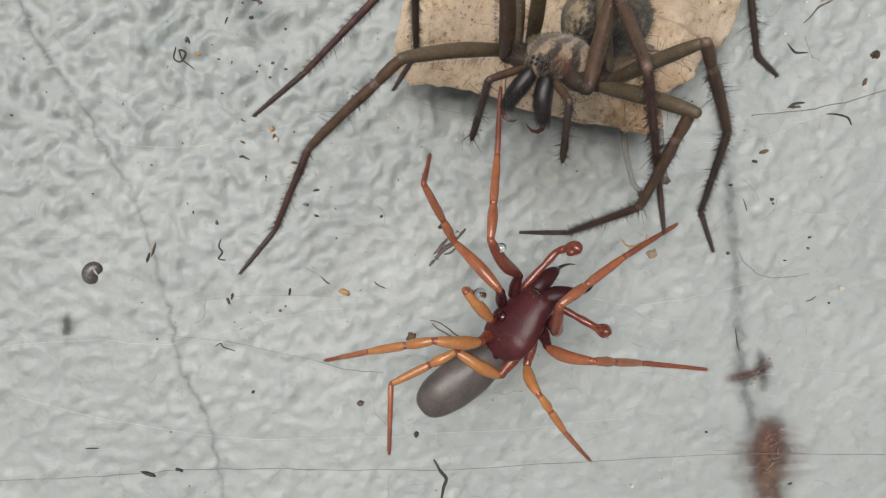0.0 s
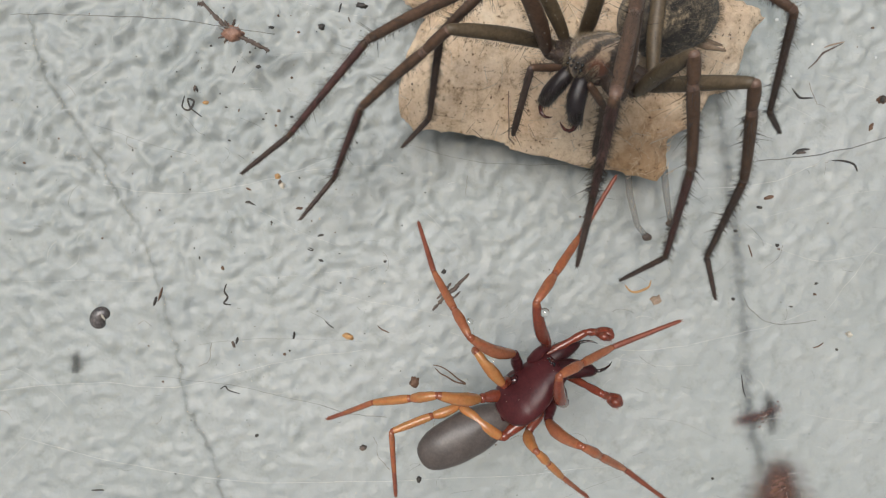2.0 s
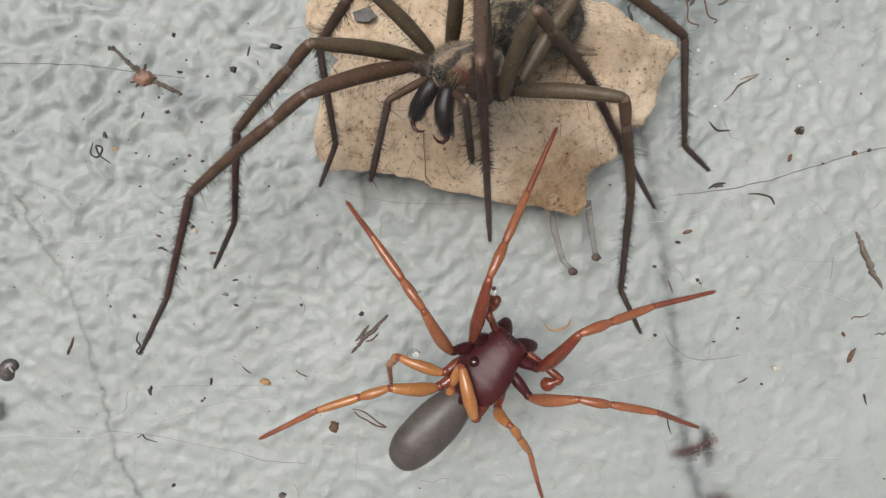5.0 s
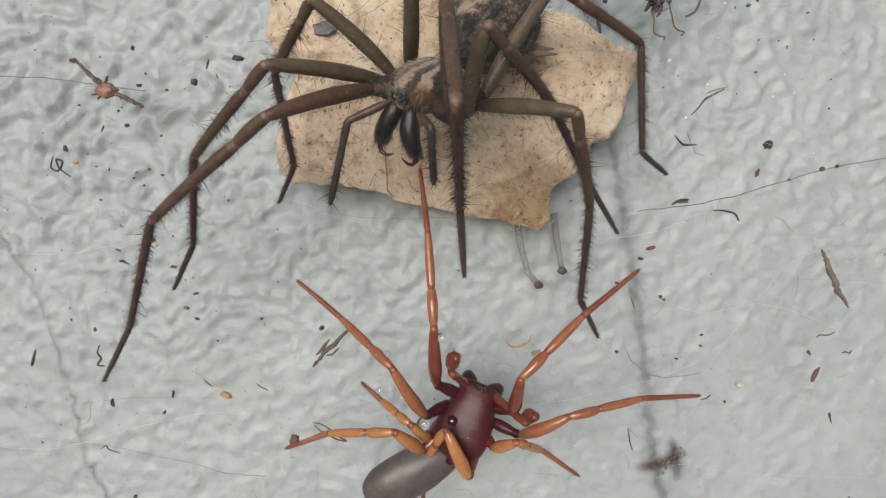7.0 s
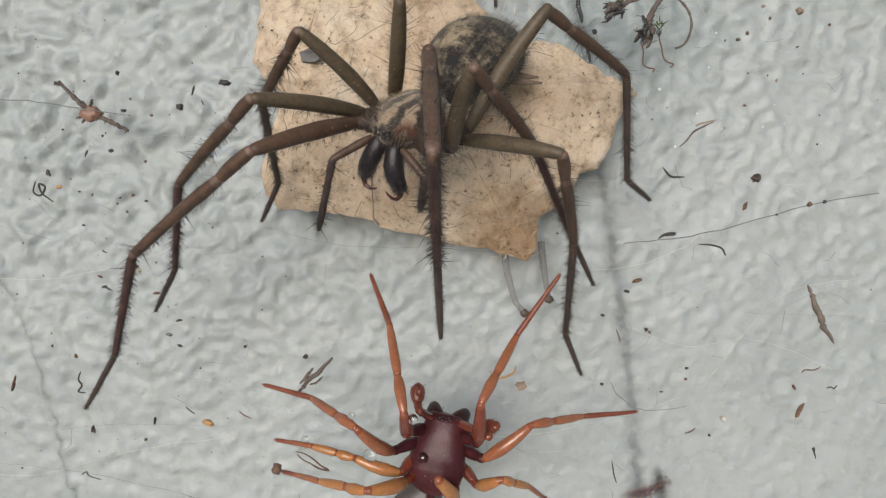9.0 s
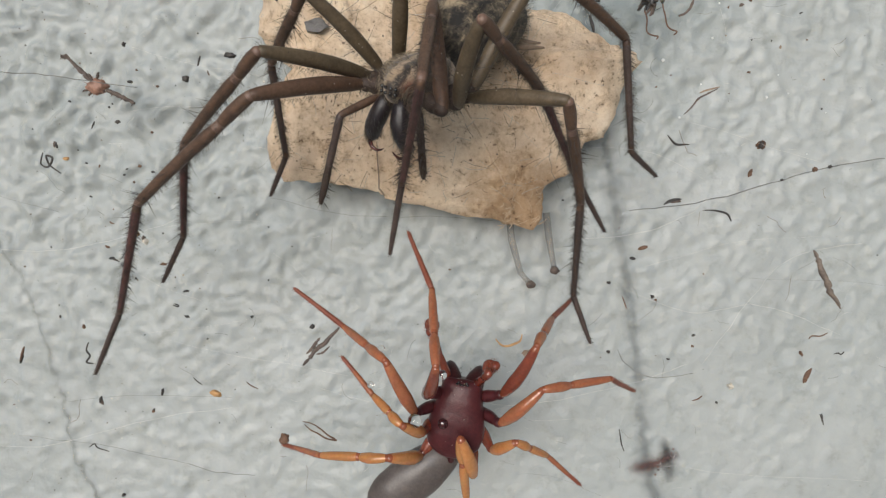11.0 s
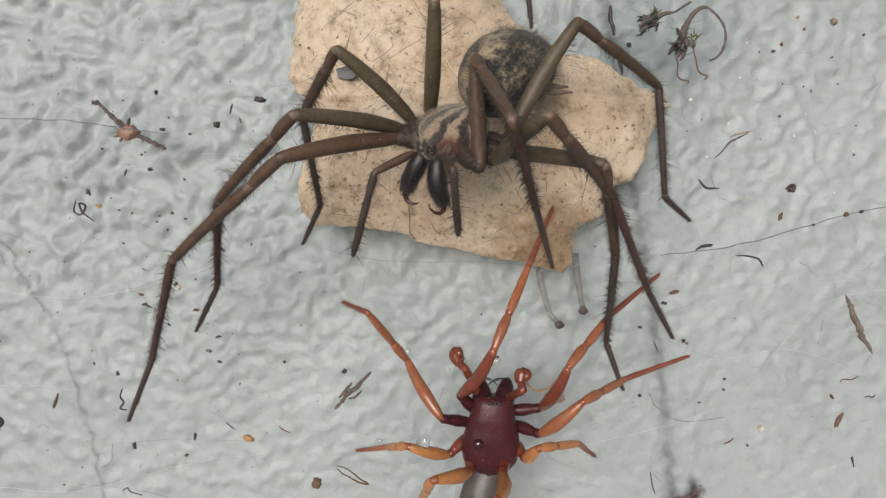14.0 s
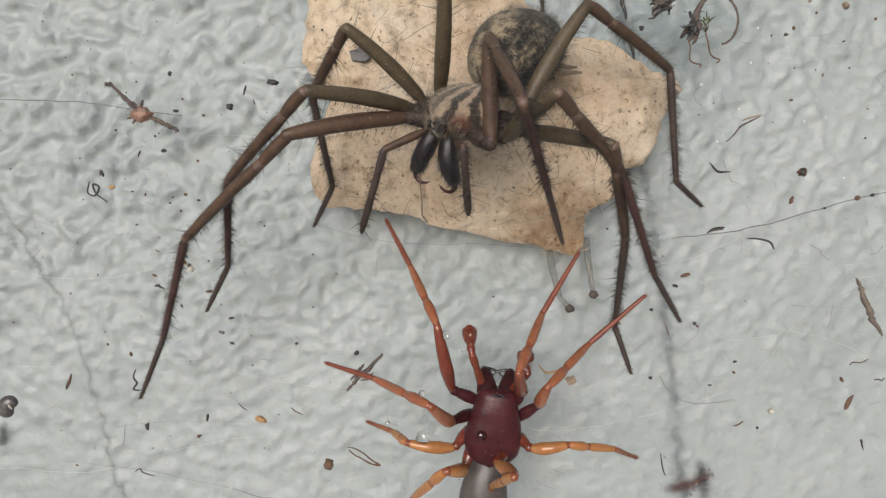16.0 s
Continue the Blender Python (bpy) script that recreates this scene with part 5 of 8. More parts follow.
crumb("grain", (27.4, -6.6, -3.6), (0.14, 0.1, 0.1), CRUMB_BLACK, "tiny black grain hanging in the web", "grain", 223, 0.4, 18, group="debris in the web")
crumb("grain", (29.2, -6.6, -8.4), (0.1, 0.1, 0.1), CRUMB_BLACK, "tiny black grain hanging in the web", "grain", 224, 0.4, 9, group="debris in the web")
crumb("grain", (25.7, -6.6, -5.3), (0.14, 0.072, 0.06), CRUMB_BLACK, "tiny black grain hanging in the web", "grain", 225, 0.4, 0, group="debris in the web")
crumb("grain", (21.4, -6.6, 0.1), (0.16, 0.107, 0.11), CRUMB_BLACK, "tiny black grain hanging in the web", "grain", 226, 0.4, -9, group="debris in the web")
crumb("grain", (23.0, -6.6, 1.8), (0.22, 0.114, 0.12), CRUMB_BLACK, "tiny black grain hanging in the web", "grain", 227, 0.4, -18, group="debris in the web")
wire("dark_fibre", [(-9.0, -6.6, -1.5), (-8.7, -6.6, -1.6), (-8.8, -6.6, -1.7), (-9.1, -6.6, -1.6)], 0.05, CRUMB_BLACK, "thin dark bent fibre caught in the web", "fibre", 300, 0.06, taper=0.5, group="debris in the web")
wire("dark_fibre", [(-13.2, -6.6, 4.3), (-13.2, -6.6, 4.2), (-12.9, -6.6, 4.1)], 0.05, CRUMB_BROWN, "thin dark bent fibre caught in the web", "fibre", 301, 0.06, taper=0.5, group="debris in the web")
wire("dark_fibre", [(-7.8, -6.6, -6.8), (-7.5, -6.6, -7.1), (-7.2, -6.6, -7.3)], 0.05, CRUMB_BLACK, "thin dark bent fibre caught in the web", "fibre", 302, 0.06, taper=0.5, group="debris in the web")
wire("dark_fibre", [(-4.0, -6.6, -7.1), (-3.7, -6.6, -7.4), (-3.2, -6.6, -7.6)], 0.05, CRUMB_BROWN, "thin dark bent fibre caught in the web", "fibre", 303, 0.06, taper=0.5, group="debris in the web")
wire("dark_fibre", [(-15.5, -6.6, -11.9), (-15.1, -6.6, -11.7), (-14.9, -6.6, -12.0), (-14.1, -6.6, -12.3)], 0.05, CRUMB_BLACK, "thin dark bent fibre caught in the web", "fibre", 304, 0.06, taper=0.5, group="debris in the web")
wire("dark_fibre", [(22.4, -6.6, -0.9), (22.6, -6.6, -1.4), (22.7, -6.6, -1.7)], 0.05, CRUMB_BROWN, "thin dark bent fibre caught in the web", "fibre", 305, 0.06, taper=0.5, group="debris in the web")
wire("dark_fibre", [(22.4, -6.6, -10.4), (22.5, -6.6, -11.0), (22.6, -6.6, -11.5), (22.8, -6.6, -12.0)], 0.05, CRUMB_BLACK, "thin dark bent fibre caught in the web", "fibre", 306, 0.06, taper=0.5, group="debris in the web")
wire("dark_fibre", [(35.4, -6.6, -3.8), (35.6, -6.6, -3.6), (36.2, -6.6, -3.6), (36.7, -6.6, -3.4)], 0.05, CRUMB_BROWN, "thin dark bent fibre caught in the web", "fibre", 307, 0.06, taper=0.5, group="debris in the web")
wire("dark_fibre", [(37.2, -6.6, -4.9), (37.5, -6.6, -4.8), (37.7, -6.6, -4.9), (37.9, -6.6, -4.7)], 0.05, CRUMB_BLACK, "thin dark bent fibre caught in the web", "fibre", 308, 0.06, taper=0.5, group="debris in the web")
wire("dark_fibre", [(27.5, -6.6, -8.3), (27.9, -6.6, -8.2), (28.2, -6.6, -7.9)], 0.05, CRUMB_BROWN, "thin dark bent fibre caught in the web", "fibre", 309, 0.06, taper=0.5, group="debris in the web")
wire("dark_fibre", [(36.5, -6.6, -9.2), (36.7, -6.6, -9.6), (36.8, -6.6, -10.0)], 0.05, CRUMB_BLACK, "thin dark bent fibre caught in the web", "fibre", 310, 0.06, taper=0.5, group="debris in the web")
wire("dark_splinter", [(20.0, -2.0, 23.1), (20.1, -2.0, 22.2), (20.3, -2.0, 21.0)], 0.16, CRUMB_BLACK, "short dark splinter stuck on the wall", "splinter", 44, 0.1, taper=0.5, group="debris in the web")
wire("dark_splinter", [(20.8, -1.6, 19.6), (21.0, -1.6, 19.0), (21.1, -1.6, 18.3)], 0.13, CRUMB_BLACK, "short dark splinter stuck on the wall", "splinter", 45, 0.1, taper=0.5, group="debris in the web")
wire("straw_twig", [(27.8, -5.0, 13.3), (28.3, -5.0, 13.5), (29.2, -5.0, 13.7)], 0.07, CHIP, "thin pale straw at the end of a twig", "straw", 46, 0.08, taper=0.4, group="debris in the web")
crumb("grain", (34.6, -5.0, 21.1), (0.279, 0.22, 0.248), CHIP, "tiny tan grain hanging in the web", "grain", 120, 0.45, -30, group="debris in the web")
crumb("grain", (31.1, -5.0, 19.6), (0.124, 0.12, 0.136), CRUMB_BROWN, "tiny brown grain hanging in the web", "grain", 121, 0.45, 7, group="debris in the web")
crumb("grain", (29.6, -5.0, 19.1), (0.062, 0.07, 0.093), CRUMB_BROWN, "tiny brown grain hanging in the web", "grain", 122, 0.45, -16, group="debris in the web")
crumb("grain", (34.6, -5.0, 18.7), (0.124, 0.07, 0.062), CRUMB_BLACK, "tiny black grain hanging in the web", "grain", 123, 0.45, 21, group="debris in the web")
crumb("grain", (33.3, -5.0, 16.4), (0.074, 0.08, 0.136), CHIP, "tiny tan grain hanging in the web", "grain", 124, 0.45, -2, group="debris in the web")
crumb("grain", (35.1, -5.0, 16.9), (0.074, 0.07, 0.062), CRUMB_BROWN, "tiny brown grain hanging in the web", "grain", 125, 0.45, -25, group="debris in the web")
crumb("grain", (31.2, -5.0, 14.7), (0.136, 0.085, 0.081), CRUMB_BROWN, "tiny brown grain hanging in the web", "grain", 126, 0.45, 12, group="debris in the web")
crumb("grain", (32.3, -5.0, 9.7), (0.186, 0.17, 0.26), CRUMB_BLACK, "tiny black grain hanging in the web", "grain", 127, 0.45, -11, group="debris in the web")
crumb("grain", (32.1, -5.0, 21.4), (0.155, 0.1, 0.099), CHIP, "tiny tan grain hanging in the web", "grain", 128, 0.45, 26, group="debris in the web")
crumb("grain", (32.6, -5.0, 20.6), (0.074, 0.08, 0.124), CRUMB_BROWN, "tiny brown grain hanging in the web", "grain", 129, 0.45, 3, group="debris in the web")
crumb("grain", (36.7, -5.0, 20.2), (0.093, 0.095, 0.099), CRUMB_BROWN, "tiny brown grain hanging in the web", "grain", 130, 0.45, -20, group="debris in the web")
crumb("grain", (31.3, -5.0, 16.9), (0.062, 0.07, 0.062), CRUMB_BLACK, "tiny black grain hanging in the web", "grain", 131, 0.45, 17, group="debris in the web")
crumb("grain", (29.5, -5.0, 17.2), (0.062, 0.06, 0.05), CHIP, "tiny tan grain hanging in the web", "grain", 132, 0.45, -6, group="debris in the web")
crumb("grain", (25.8, -5.0, 14.5), (0.05, 0.06, 0.074), CRUMB_BROWN, "tiny brown grain hanging in the web", "grain", 133, 0.45, -29, group="debris in the web")
crumb("grain", (24.8, -5.0, 13.7), (0.074, 0.07, 0.062), CRUMB_BROWN, "tiny brown grain hanging in the web", "grain", 134, 0.45, 8, group="debris in the web")
crumb("grain", (20.6, -5.0, 19.6), (0.186, 0.145, 0.155), CRUMB_BLACK, "tiny black grain hanging in the web", "grain", 135, 0.45, -15, group="debris in the web")

def seed_shell():
    """A round seed with a hollow side."""
    def bean(v):
        notch = math.exp(-((v.x - 0.85) ** 2 + (v.z + 0.35) ** 2) / 0.16)
        hollow = math.exp(-((v.x - 0.45) ** 2 + (v.z + 0.05) ** 2 + (v.y + 0.9) ** 2) / 0.14)
        u = v * (1 - 0.5 * notch - 0.25 * hollow)
        return Vector((u.x + 0.16 * u.z, u.y, u.z))

    shell = thing("seed_shell", "dark shiny hollow seed shell hanging in the web", "seed", place_at=(-22.8, -8.8, -6.3))
    bm = bmesh.new()
    ball(bm, (0, 0, 0), (0.70, 0.42, 0.78), 32, 24, bean)
    part("hull", bm, SEED, shell)
    bm = bmesh.new()
    tube(bm, [(0.30 + 0.03 * k, -0.38 + 0.02 * k, 0.30 - 0.07 * k) for k in range(7)], [0.02, 0.06, 0.08, 0.05, 0.07, 0.05, 0.02], 6)
    part("rim", bm, CRUMB_PALE, shell, "pale worn rim")
    return shell


seed_shell()


def crusty(bm, a, b, thick, seed):
    """A stiff limb with a crumbling, uneven skin."""
    a, b = Vector(a), Vector(b)
    pts = [a.lerp(b, k / 18) + 0.09 * Vector((noise.noise((k * 0.5, seed, 0)), noise.noise((k * 0.5, seed, 4)), noise.noise((k * 0.5, seed, 8)))) for k in range(19)]
    tube(bm, pts, [thick * (1 - 0.3 * k / 18) * (0.75 + 0.9 * abs(noise.noise((k * 0.8, seed, 2)))) for k in range(19)], 8)
    for k in range(1, 18, 2):
        spike(bm, pts[k], pts[k] + thick * 1.7 * Vector((math.cos(k * 2.1), -0.3, math.sin(k * 2.1))), thick * 0.45)


def insect_husk():
    """A dried, empty insect: a round body with two stiff limbs."""
    husk = thing("insect_husk", "tan dried insect husk hanging in the web", "insect husk", place_at=(-14.8, -4.6, 13.8))
    bm = bmesh.new()
    ball(bm, (0, 0, 0), (0.82, 0.5, 0.58), 26, 18, lambda v: v * (1 - 0.35 * abs(v.x * v.z) + 0.22 * noise.noise(v * 2.0) + 0.08 * noise.noise(v * 6.0)))
    part("body", bm, HUSK, husk)
    bm = bmesh.new()
    crusty(bm, (-0.45, 0, 0.4), (-2.2, 0, 2.2), 0.17, 1)
    crusty(bm, (-2.05, 0, 2.05), (-2.45, -0.1, 2.1), 0.16, 4)
    crusty(bm, (-0.25, -0.1, 0.4), (-0.5, -0.2, 0.85), 0.12, 2)
    crusty(bm, (-0.05, -0.1, 0.4), (0.22, -0.2, 0.95), 0.10, 5)
    crusty(bm, (-0.5, -0.1, -0.2), (-0.95, -0.15, -0.3), 0.09, 6)
    crusty(bm, (-0.35, -0.1, -0.35), (-0.6, -0.15, -0.62), 0.09, 7)
    part("limb", bm, BARK, husk, "thin grey-brown stiff limb")
    bm = bmesh.new()
    crusty(bm, (0.5, 0, -0.15), (2.6, 0, -1.15), 0.19, 3)
    part("limb", bm, BARK, husk, "thin grey-brown stiff limb")
    bm = bmesh.new()
    for k in range(14):
        a = k * 0.9
        spike(bm, (0.6 * math.cos(a), -0.2, 0.45 * math.sin(a)), (1.0 * math.cos(a), -0.4, 0.8 * math.sin(a)), 0.03)
    part("bristles", bm, HUSK, husk)
    return husk


insect_husk()


def shred_clump(line, fan, scale, seed, green):
    """A torn dark clump of bark and moss shreds on a bent stalk."""
    rng = random.Random(seed)
    base = Vector(line[0])
    clump = thing("debris_clump", "dark torn clump of moss and bark shreds in the web", "plant debris", "debris in the web", line[0])
    bm = bmesh.new()
    for k in range(30):
        a = radians(fan) + rng.gauss(0, 0.55)
        p = Vector((rng.gauss(0, 0.28), rng.gauss(0, 0.2), rng.gauss(0, 0.28))) * scale
        d = Vector((math.sin(a), rng.gauss(0, 0.3), math.cos(a)))
        size, w = rng.uniform(0.35, 0.85) * scale, rng.uniform(0.09, 0.20) * scale
        pts = [p + d * size * s + Vector((rng.gauss(0, 0.06), rng.gauss(0, 0.06), rng.gauss(0, 0.06))) for s in (0, 0.35, 0.7, 1.0)]
        tube(bm, pts, [w * 0.6, w, w * 0.8, w * 0.25], 5, 0.5, slot=rng.choice((0, 0, 1, 2)))
    part("shred_tuft", bm, [CRUMB_BLACK, BARK, FLAKE_GREY], clump)
    bm = bmesh.new()
    for k in range(16):
        p = Vector((rng.gauss(0, 0.42), rng.gauss(-0.1, 0.2), rng.gauss(0, 0.42))) * scale
        spike(bm, p, p + Vector((rng.gauss(0, 0.4), rng.gauss(0, 0.2), rng.gauss(0, 0.4))) * scale, 0.035, rng.choice((0, 1)))
    part("bristles", bm, [CRUMB_BLACK, BARK], clump)
    bm = bmesh.new()
    for k in range(16):
        p = Vector(green) * scale + Vector((rng.gauss(0, 0.16), rng.gauss(-0.1, 0.1), rng.gauss(0, 0.16))) * scale
        spike(bm, p, p + Vector((rng.gauss(0, 0.25), -0.1, rng.gauss(0.1, 0.25))) * scale, 0.07)
    part("moss_tuft", bm, MOSS, clump, "small green moss tuft")
    if len(line) > 2:
        bm = bmesh.new()
        pts = [Vector(p) - base for p in line]
        dense = [pts[int(i)].lerp(pts[min(int(i) + 1, len(pts) - 1)], i - int(i)) for i in np.linspace(0, len(pts) - 1, 40)]
        dense = [(dense[max(i - 2, 0)] + dense[max(i - 1, 0)] + p + dense[min(i + 1, 39)] + dense[min(i + 2, 39)]) / 5 for i, p in enumerate(dense)]
        tube(bm, dense, [(0.26 - 0.18 * min(1, i / 18)) * scale * (1 + 0.5 * noise.noise((i * 0.7, seed, 1))) for i in range(40)], 7, 0.7)
        part("stalk", bm, BARK, clump, "bent tapering dark stalk")
    return clump


shred_clump([(24.2, -5.0, 19.8), (24.3, -5.0, 20.5), (24.7, -5.0, 21.4), (25.2, -5.0, 22.0), (25.8, -5.0, 22.2), (26.2, -5.0, 21.9), (26.9, -5.0, 21.3), (27.3, -5.0, 20.4), (27.2, -5.0, 19.5), (26.8, -5.0, 18.7), (26.1, -5.0, 18.5)], 200, 1.05, 2, (0.75, 0, 0.35))
shred_clump([(22.1, -5.0, 21.2), (22.9, -5.0, 21.7), (23.7, -5.0, 21.8), (24.3, -5.0, 22.2), (24.8, -5.0, 22.5)], 250, 0.95, 3, (0.2, 0, 0.6))


def frass(at, arms, seed):
    """A smear of rust-brown droppings, grain on grain, wrapped in silk; arms: ends of its spread from the middle."""
    rng = random.Random(seed)
    clot = thing("frass_clot", "rust-brown smear of frass wrapped in pale silk", "frass", "frass by the crack", at)
    for n, (ax, az, w) in enumerate(arms):
        bm = bmesh.new()
        for k in range(16):
            s = rng.random() ** 0.8
            x, z = ax * s + rng.gauss(0, w * (1 - 0.4 * s)), az * s + rng.gauss(0, w * (1 - 0.4 * s))
            r = 0.03 + 0.06 * rng.random() ** 2
            y = rng.uniform(-0.25, 0.25)
            c = Vector((x, y, z))
            ends = [c + r * Vector((dx * rng.uniform(0.6, 1.7), dy * rng.uniform(0.6, 1.2), dz * rng.uniform(0.6, 1.7))) for dx, dy, dz in ((1, 0, 0), (-1, 0, 0), (0, 1, 0), (0, -1, 0), (0, 0, 1), (0, 0, -1))]
            v = [bm.verts.new(e) for e in ends]
            for f in ((0, 2, 4), (2, 1, 4), (1, 3, 4), (3, 0, 4), (2, 0, 5), (1, 2, 5), (3, 1, 5), (0, 3, 5)):
                bm.faces.new([v[i] for i in f]).material_index = k % 3 // 2
        part("smear", bm, [RUST, BARK] if n else [BARK, RUST], clot)
    bm = bmesh.new()
    for k in range(9):
        a = rng.uniform(0, 6.28)
        ax, az, w = arms[k % len(arms)]
        s = rng.random()
        p = Vector((ax * s + rng.gauss(0, w), -0.5 - rng.uniform(0, 0.3), az * s + rng.gauss(0, w)))
        a *= 0.3
        q = p + Vector((math.cos(a), rng.uniform(-0.3, 0.2), 0.4 * math.sin(a))) * rng.uniform(0.6, 1.8)
        tube(bm, [p, p.lerp(q, 0.5) + Vector((0, -0.12, rng.uniform(-0.2, 0.2))), q], [0.010, 0.012, 0.008], 4)
    part("silk_wrap", bm, SILK, clot, "loose pale silk threads")
    return clot


frass((27.1, -0.6, -15.6), ((0.0, -1.0, 0.45), (1.3, 1.2, 0.32)), 4)
frass((29.0, -0.6, -22.8), ((-0.4, -2.2, 0.7), (0.9, 1.8, 0.6), (1.2, -0.6, 0.6)), 6)


def sloughed_leg(points, seed):
    """An empty, see-through leg skin with a dark foot."""
    ob = thing("sloughed_leg", "empty grey spider leg skin with dark foot behind the web", "leg skin", "leg skins below the leaf", points[0])
    base = Vector(points[0])
    bm = bmesh.new()
    tube(bm, [Vector(p) - base for p in points], [0.26, 0.27, 0.22, 0.2][: len(points)], 10)
    part("skin", bm, SLOUGH, ob)
    bm = bmesh.new()
    ball(bm, Vector(points[-1]) - base, (0.36, 0.25, 0.3), 14, 10, lambda v: v * (1 + 0.3 * noise.noise(v * 2 + Vector((seed, 0, 0)))))
    part("foot", bm, BARK, ob, "dark clotted foot")
    return ob


sloughed_leg([(14.9, -2.2, 4.4), (15.1, -2.2, 2.7), (15.8, -2.2, 0.2), (16.6, -2.2, -0.7)], 1)
sloughed_leg([(17.7, -2.2, 4.8), (17.9, -2.2, 3.1), (18.2, -2.2, 1.4), (18.4, -2.2, 0.4)], 2)


def long_thread(points, thick, dusty, seed):
    """A single long thread that carries the heavier pieces."""
    wire("silk_thread", points, thick, SILK_DARK if dusty else SILK, "long dusty silk thread with caught dust" if dusty else "long pale silk thread across the web", "silk", seed, 0.12, 4, "long threads of the web", None, 0.8)


long_thread([(22.9, -6.0, 5.1), (26.8, -6.0, 5.5), (31.1, -6.0, 6.5), (35.7, -6.0, 7.9), (40.3, -6.0, 8.7)], 0.036, True, 0)
long_thread([(19.4, -6.0, 3.1), (23.8, -6.0, 3.5), (26.9, -6.0, 4.8), (28.4, -6.0, 5.9)], 0.018, False, 1)
long_thread([(-30.3, -5.5, 14.8), (-24.3, -5.5, 14.7), (-19.5, -5.5, 14.6), (-15.2, -5.5, 14.1), (-11.6, -5.5, 13.6)], 0.03, True, 2)
long_thread([(-34.0, -7.6, -21.8), (-26.8, -7.6, -21.5), (-20.7, -7.6, -21.1), (-17.9, -7.6, -20.8), (-10.6, -7.6, -20.7), (0.1, -7.6, -20.8), (10.0, -7.6, -20.2), (22.4, -7.6, -19.5), (35.9, -7.6, -19.6)], 0.026, True, 3)
long_thread([(-19.9, -7.6, -10.7), (-14.4, -7.6, -11.3), (-11.6, -7.6, -11.9), (-8.0, -7.6, -12.7)], 0.012, True, 4)
long_thread([(-29.6, -7.6, -15.3), (-22.6, -7.6, -17.1), (-13.8, -7.6, -18.4), (-4.8, -7.6, -18.3), (5.8, -7.6, -17.7), (14.0, -7.6, -16.8)], 0.015, False, 5)
long_thread([(-2.1, -6.0, 5.9), (3.5, -6.0, 4.7), (9.9, -6.0, 4.6), (13.8, -6.0, 4.3)], 0.011, True, 6)
long_thread([(22.0, -7.0, -4.5), (22.6, -7.0, -5.5), (24.4, -7.0, -6.5), (27.3, -7.0, -6.2)], 0.024, True, 7)
long_thread([(27.8, -7.5, -5.3), (31.4, -7.5, -0.1), (33.6, -7.5, 2.0), (38.1, -7.5, 3.0)], 0.014, False, 8)
long_thread([(8.9, -6.8, -7.4), (14.7, -6.8, -8.6), (21.6, -6.8, -7.4), (26.9, -6.8, -5.6)], 0.014, False, 9)
long_thread([(-8.0, -7.6, -12.7), (-5.6, -7.6, -13.3), (-3.2, -7.6, -13.5)], 0.022, True, 10)
long_thread([(-23.2, -7.0, 2.8), (-18.1, -7.0, 2.2), (-12.1, -7.0, 3.2), (-7.4, -7.0, 4.8)], 0.013, False, 11)
long_thread([(22.4, -7.0, -0.3), (27.1, -7.0, -1.9), (31.8, -7.0, -1.4), (37.3, -7.0, -3.4)], 0.013, False, 12)
long_thread([(-31.7, -7.6, -12.0), (-24.2, -7.6, -11.2), (-18.3, -7.6, -11.5), (-10.4, -7.6, -9.5), (-4.8, -7.6, -8.6)], 0.013, False, 13)


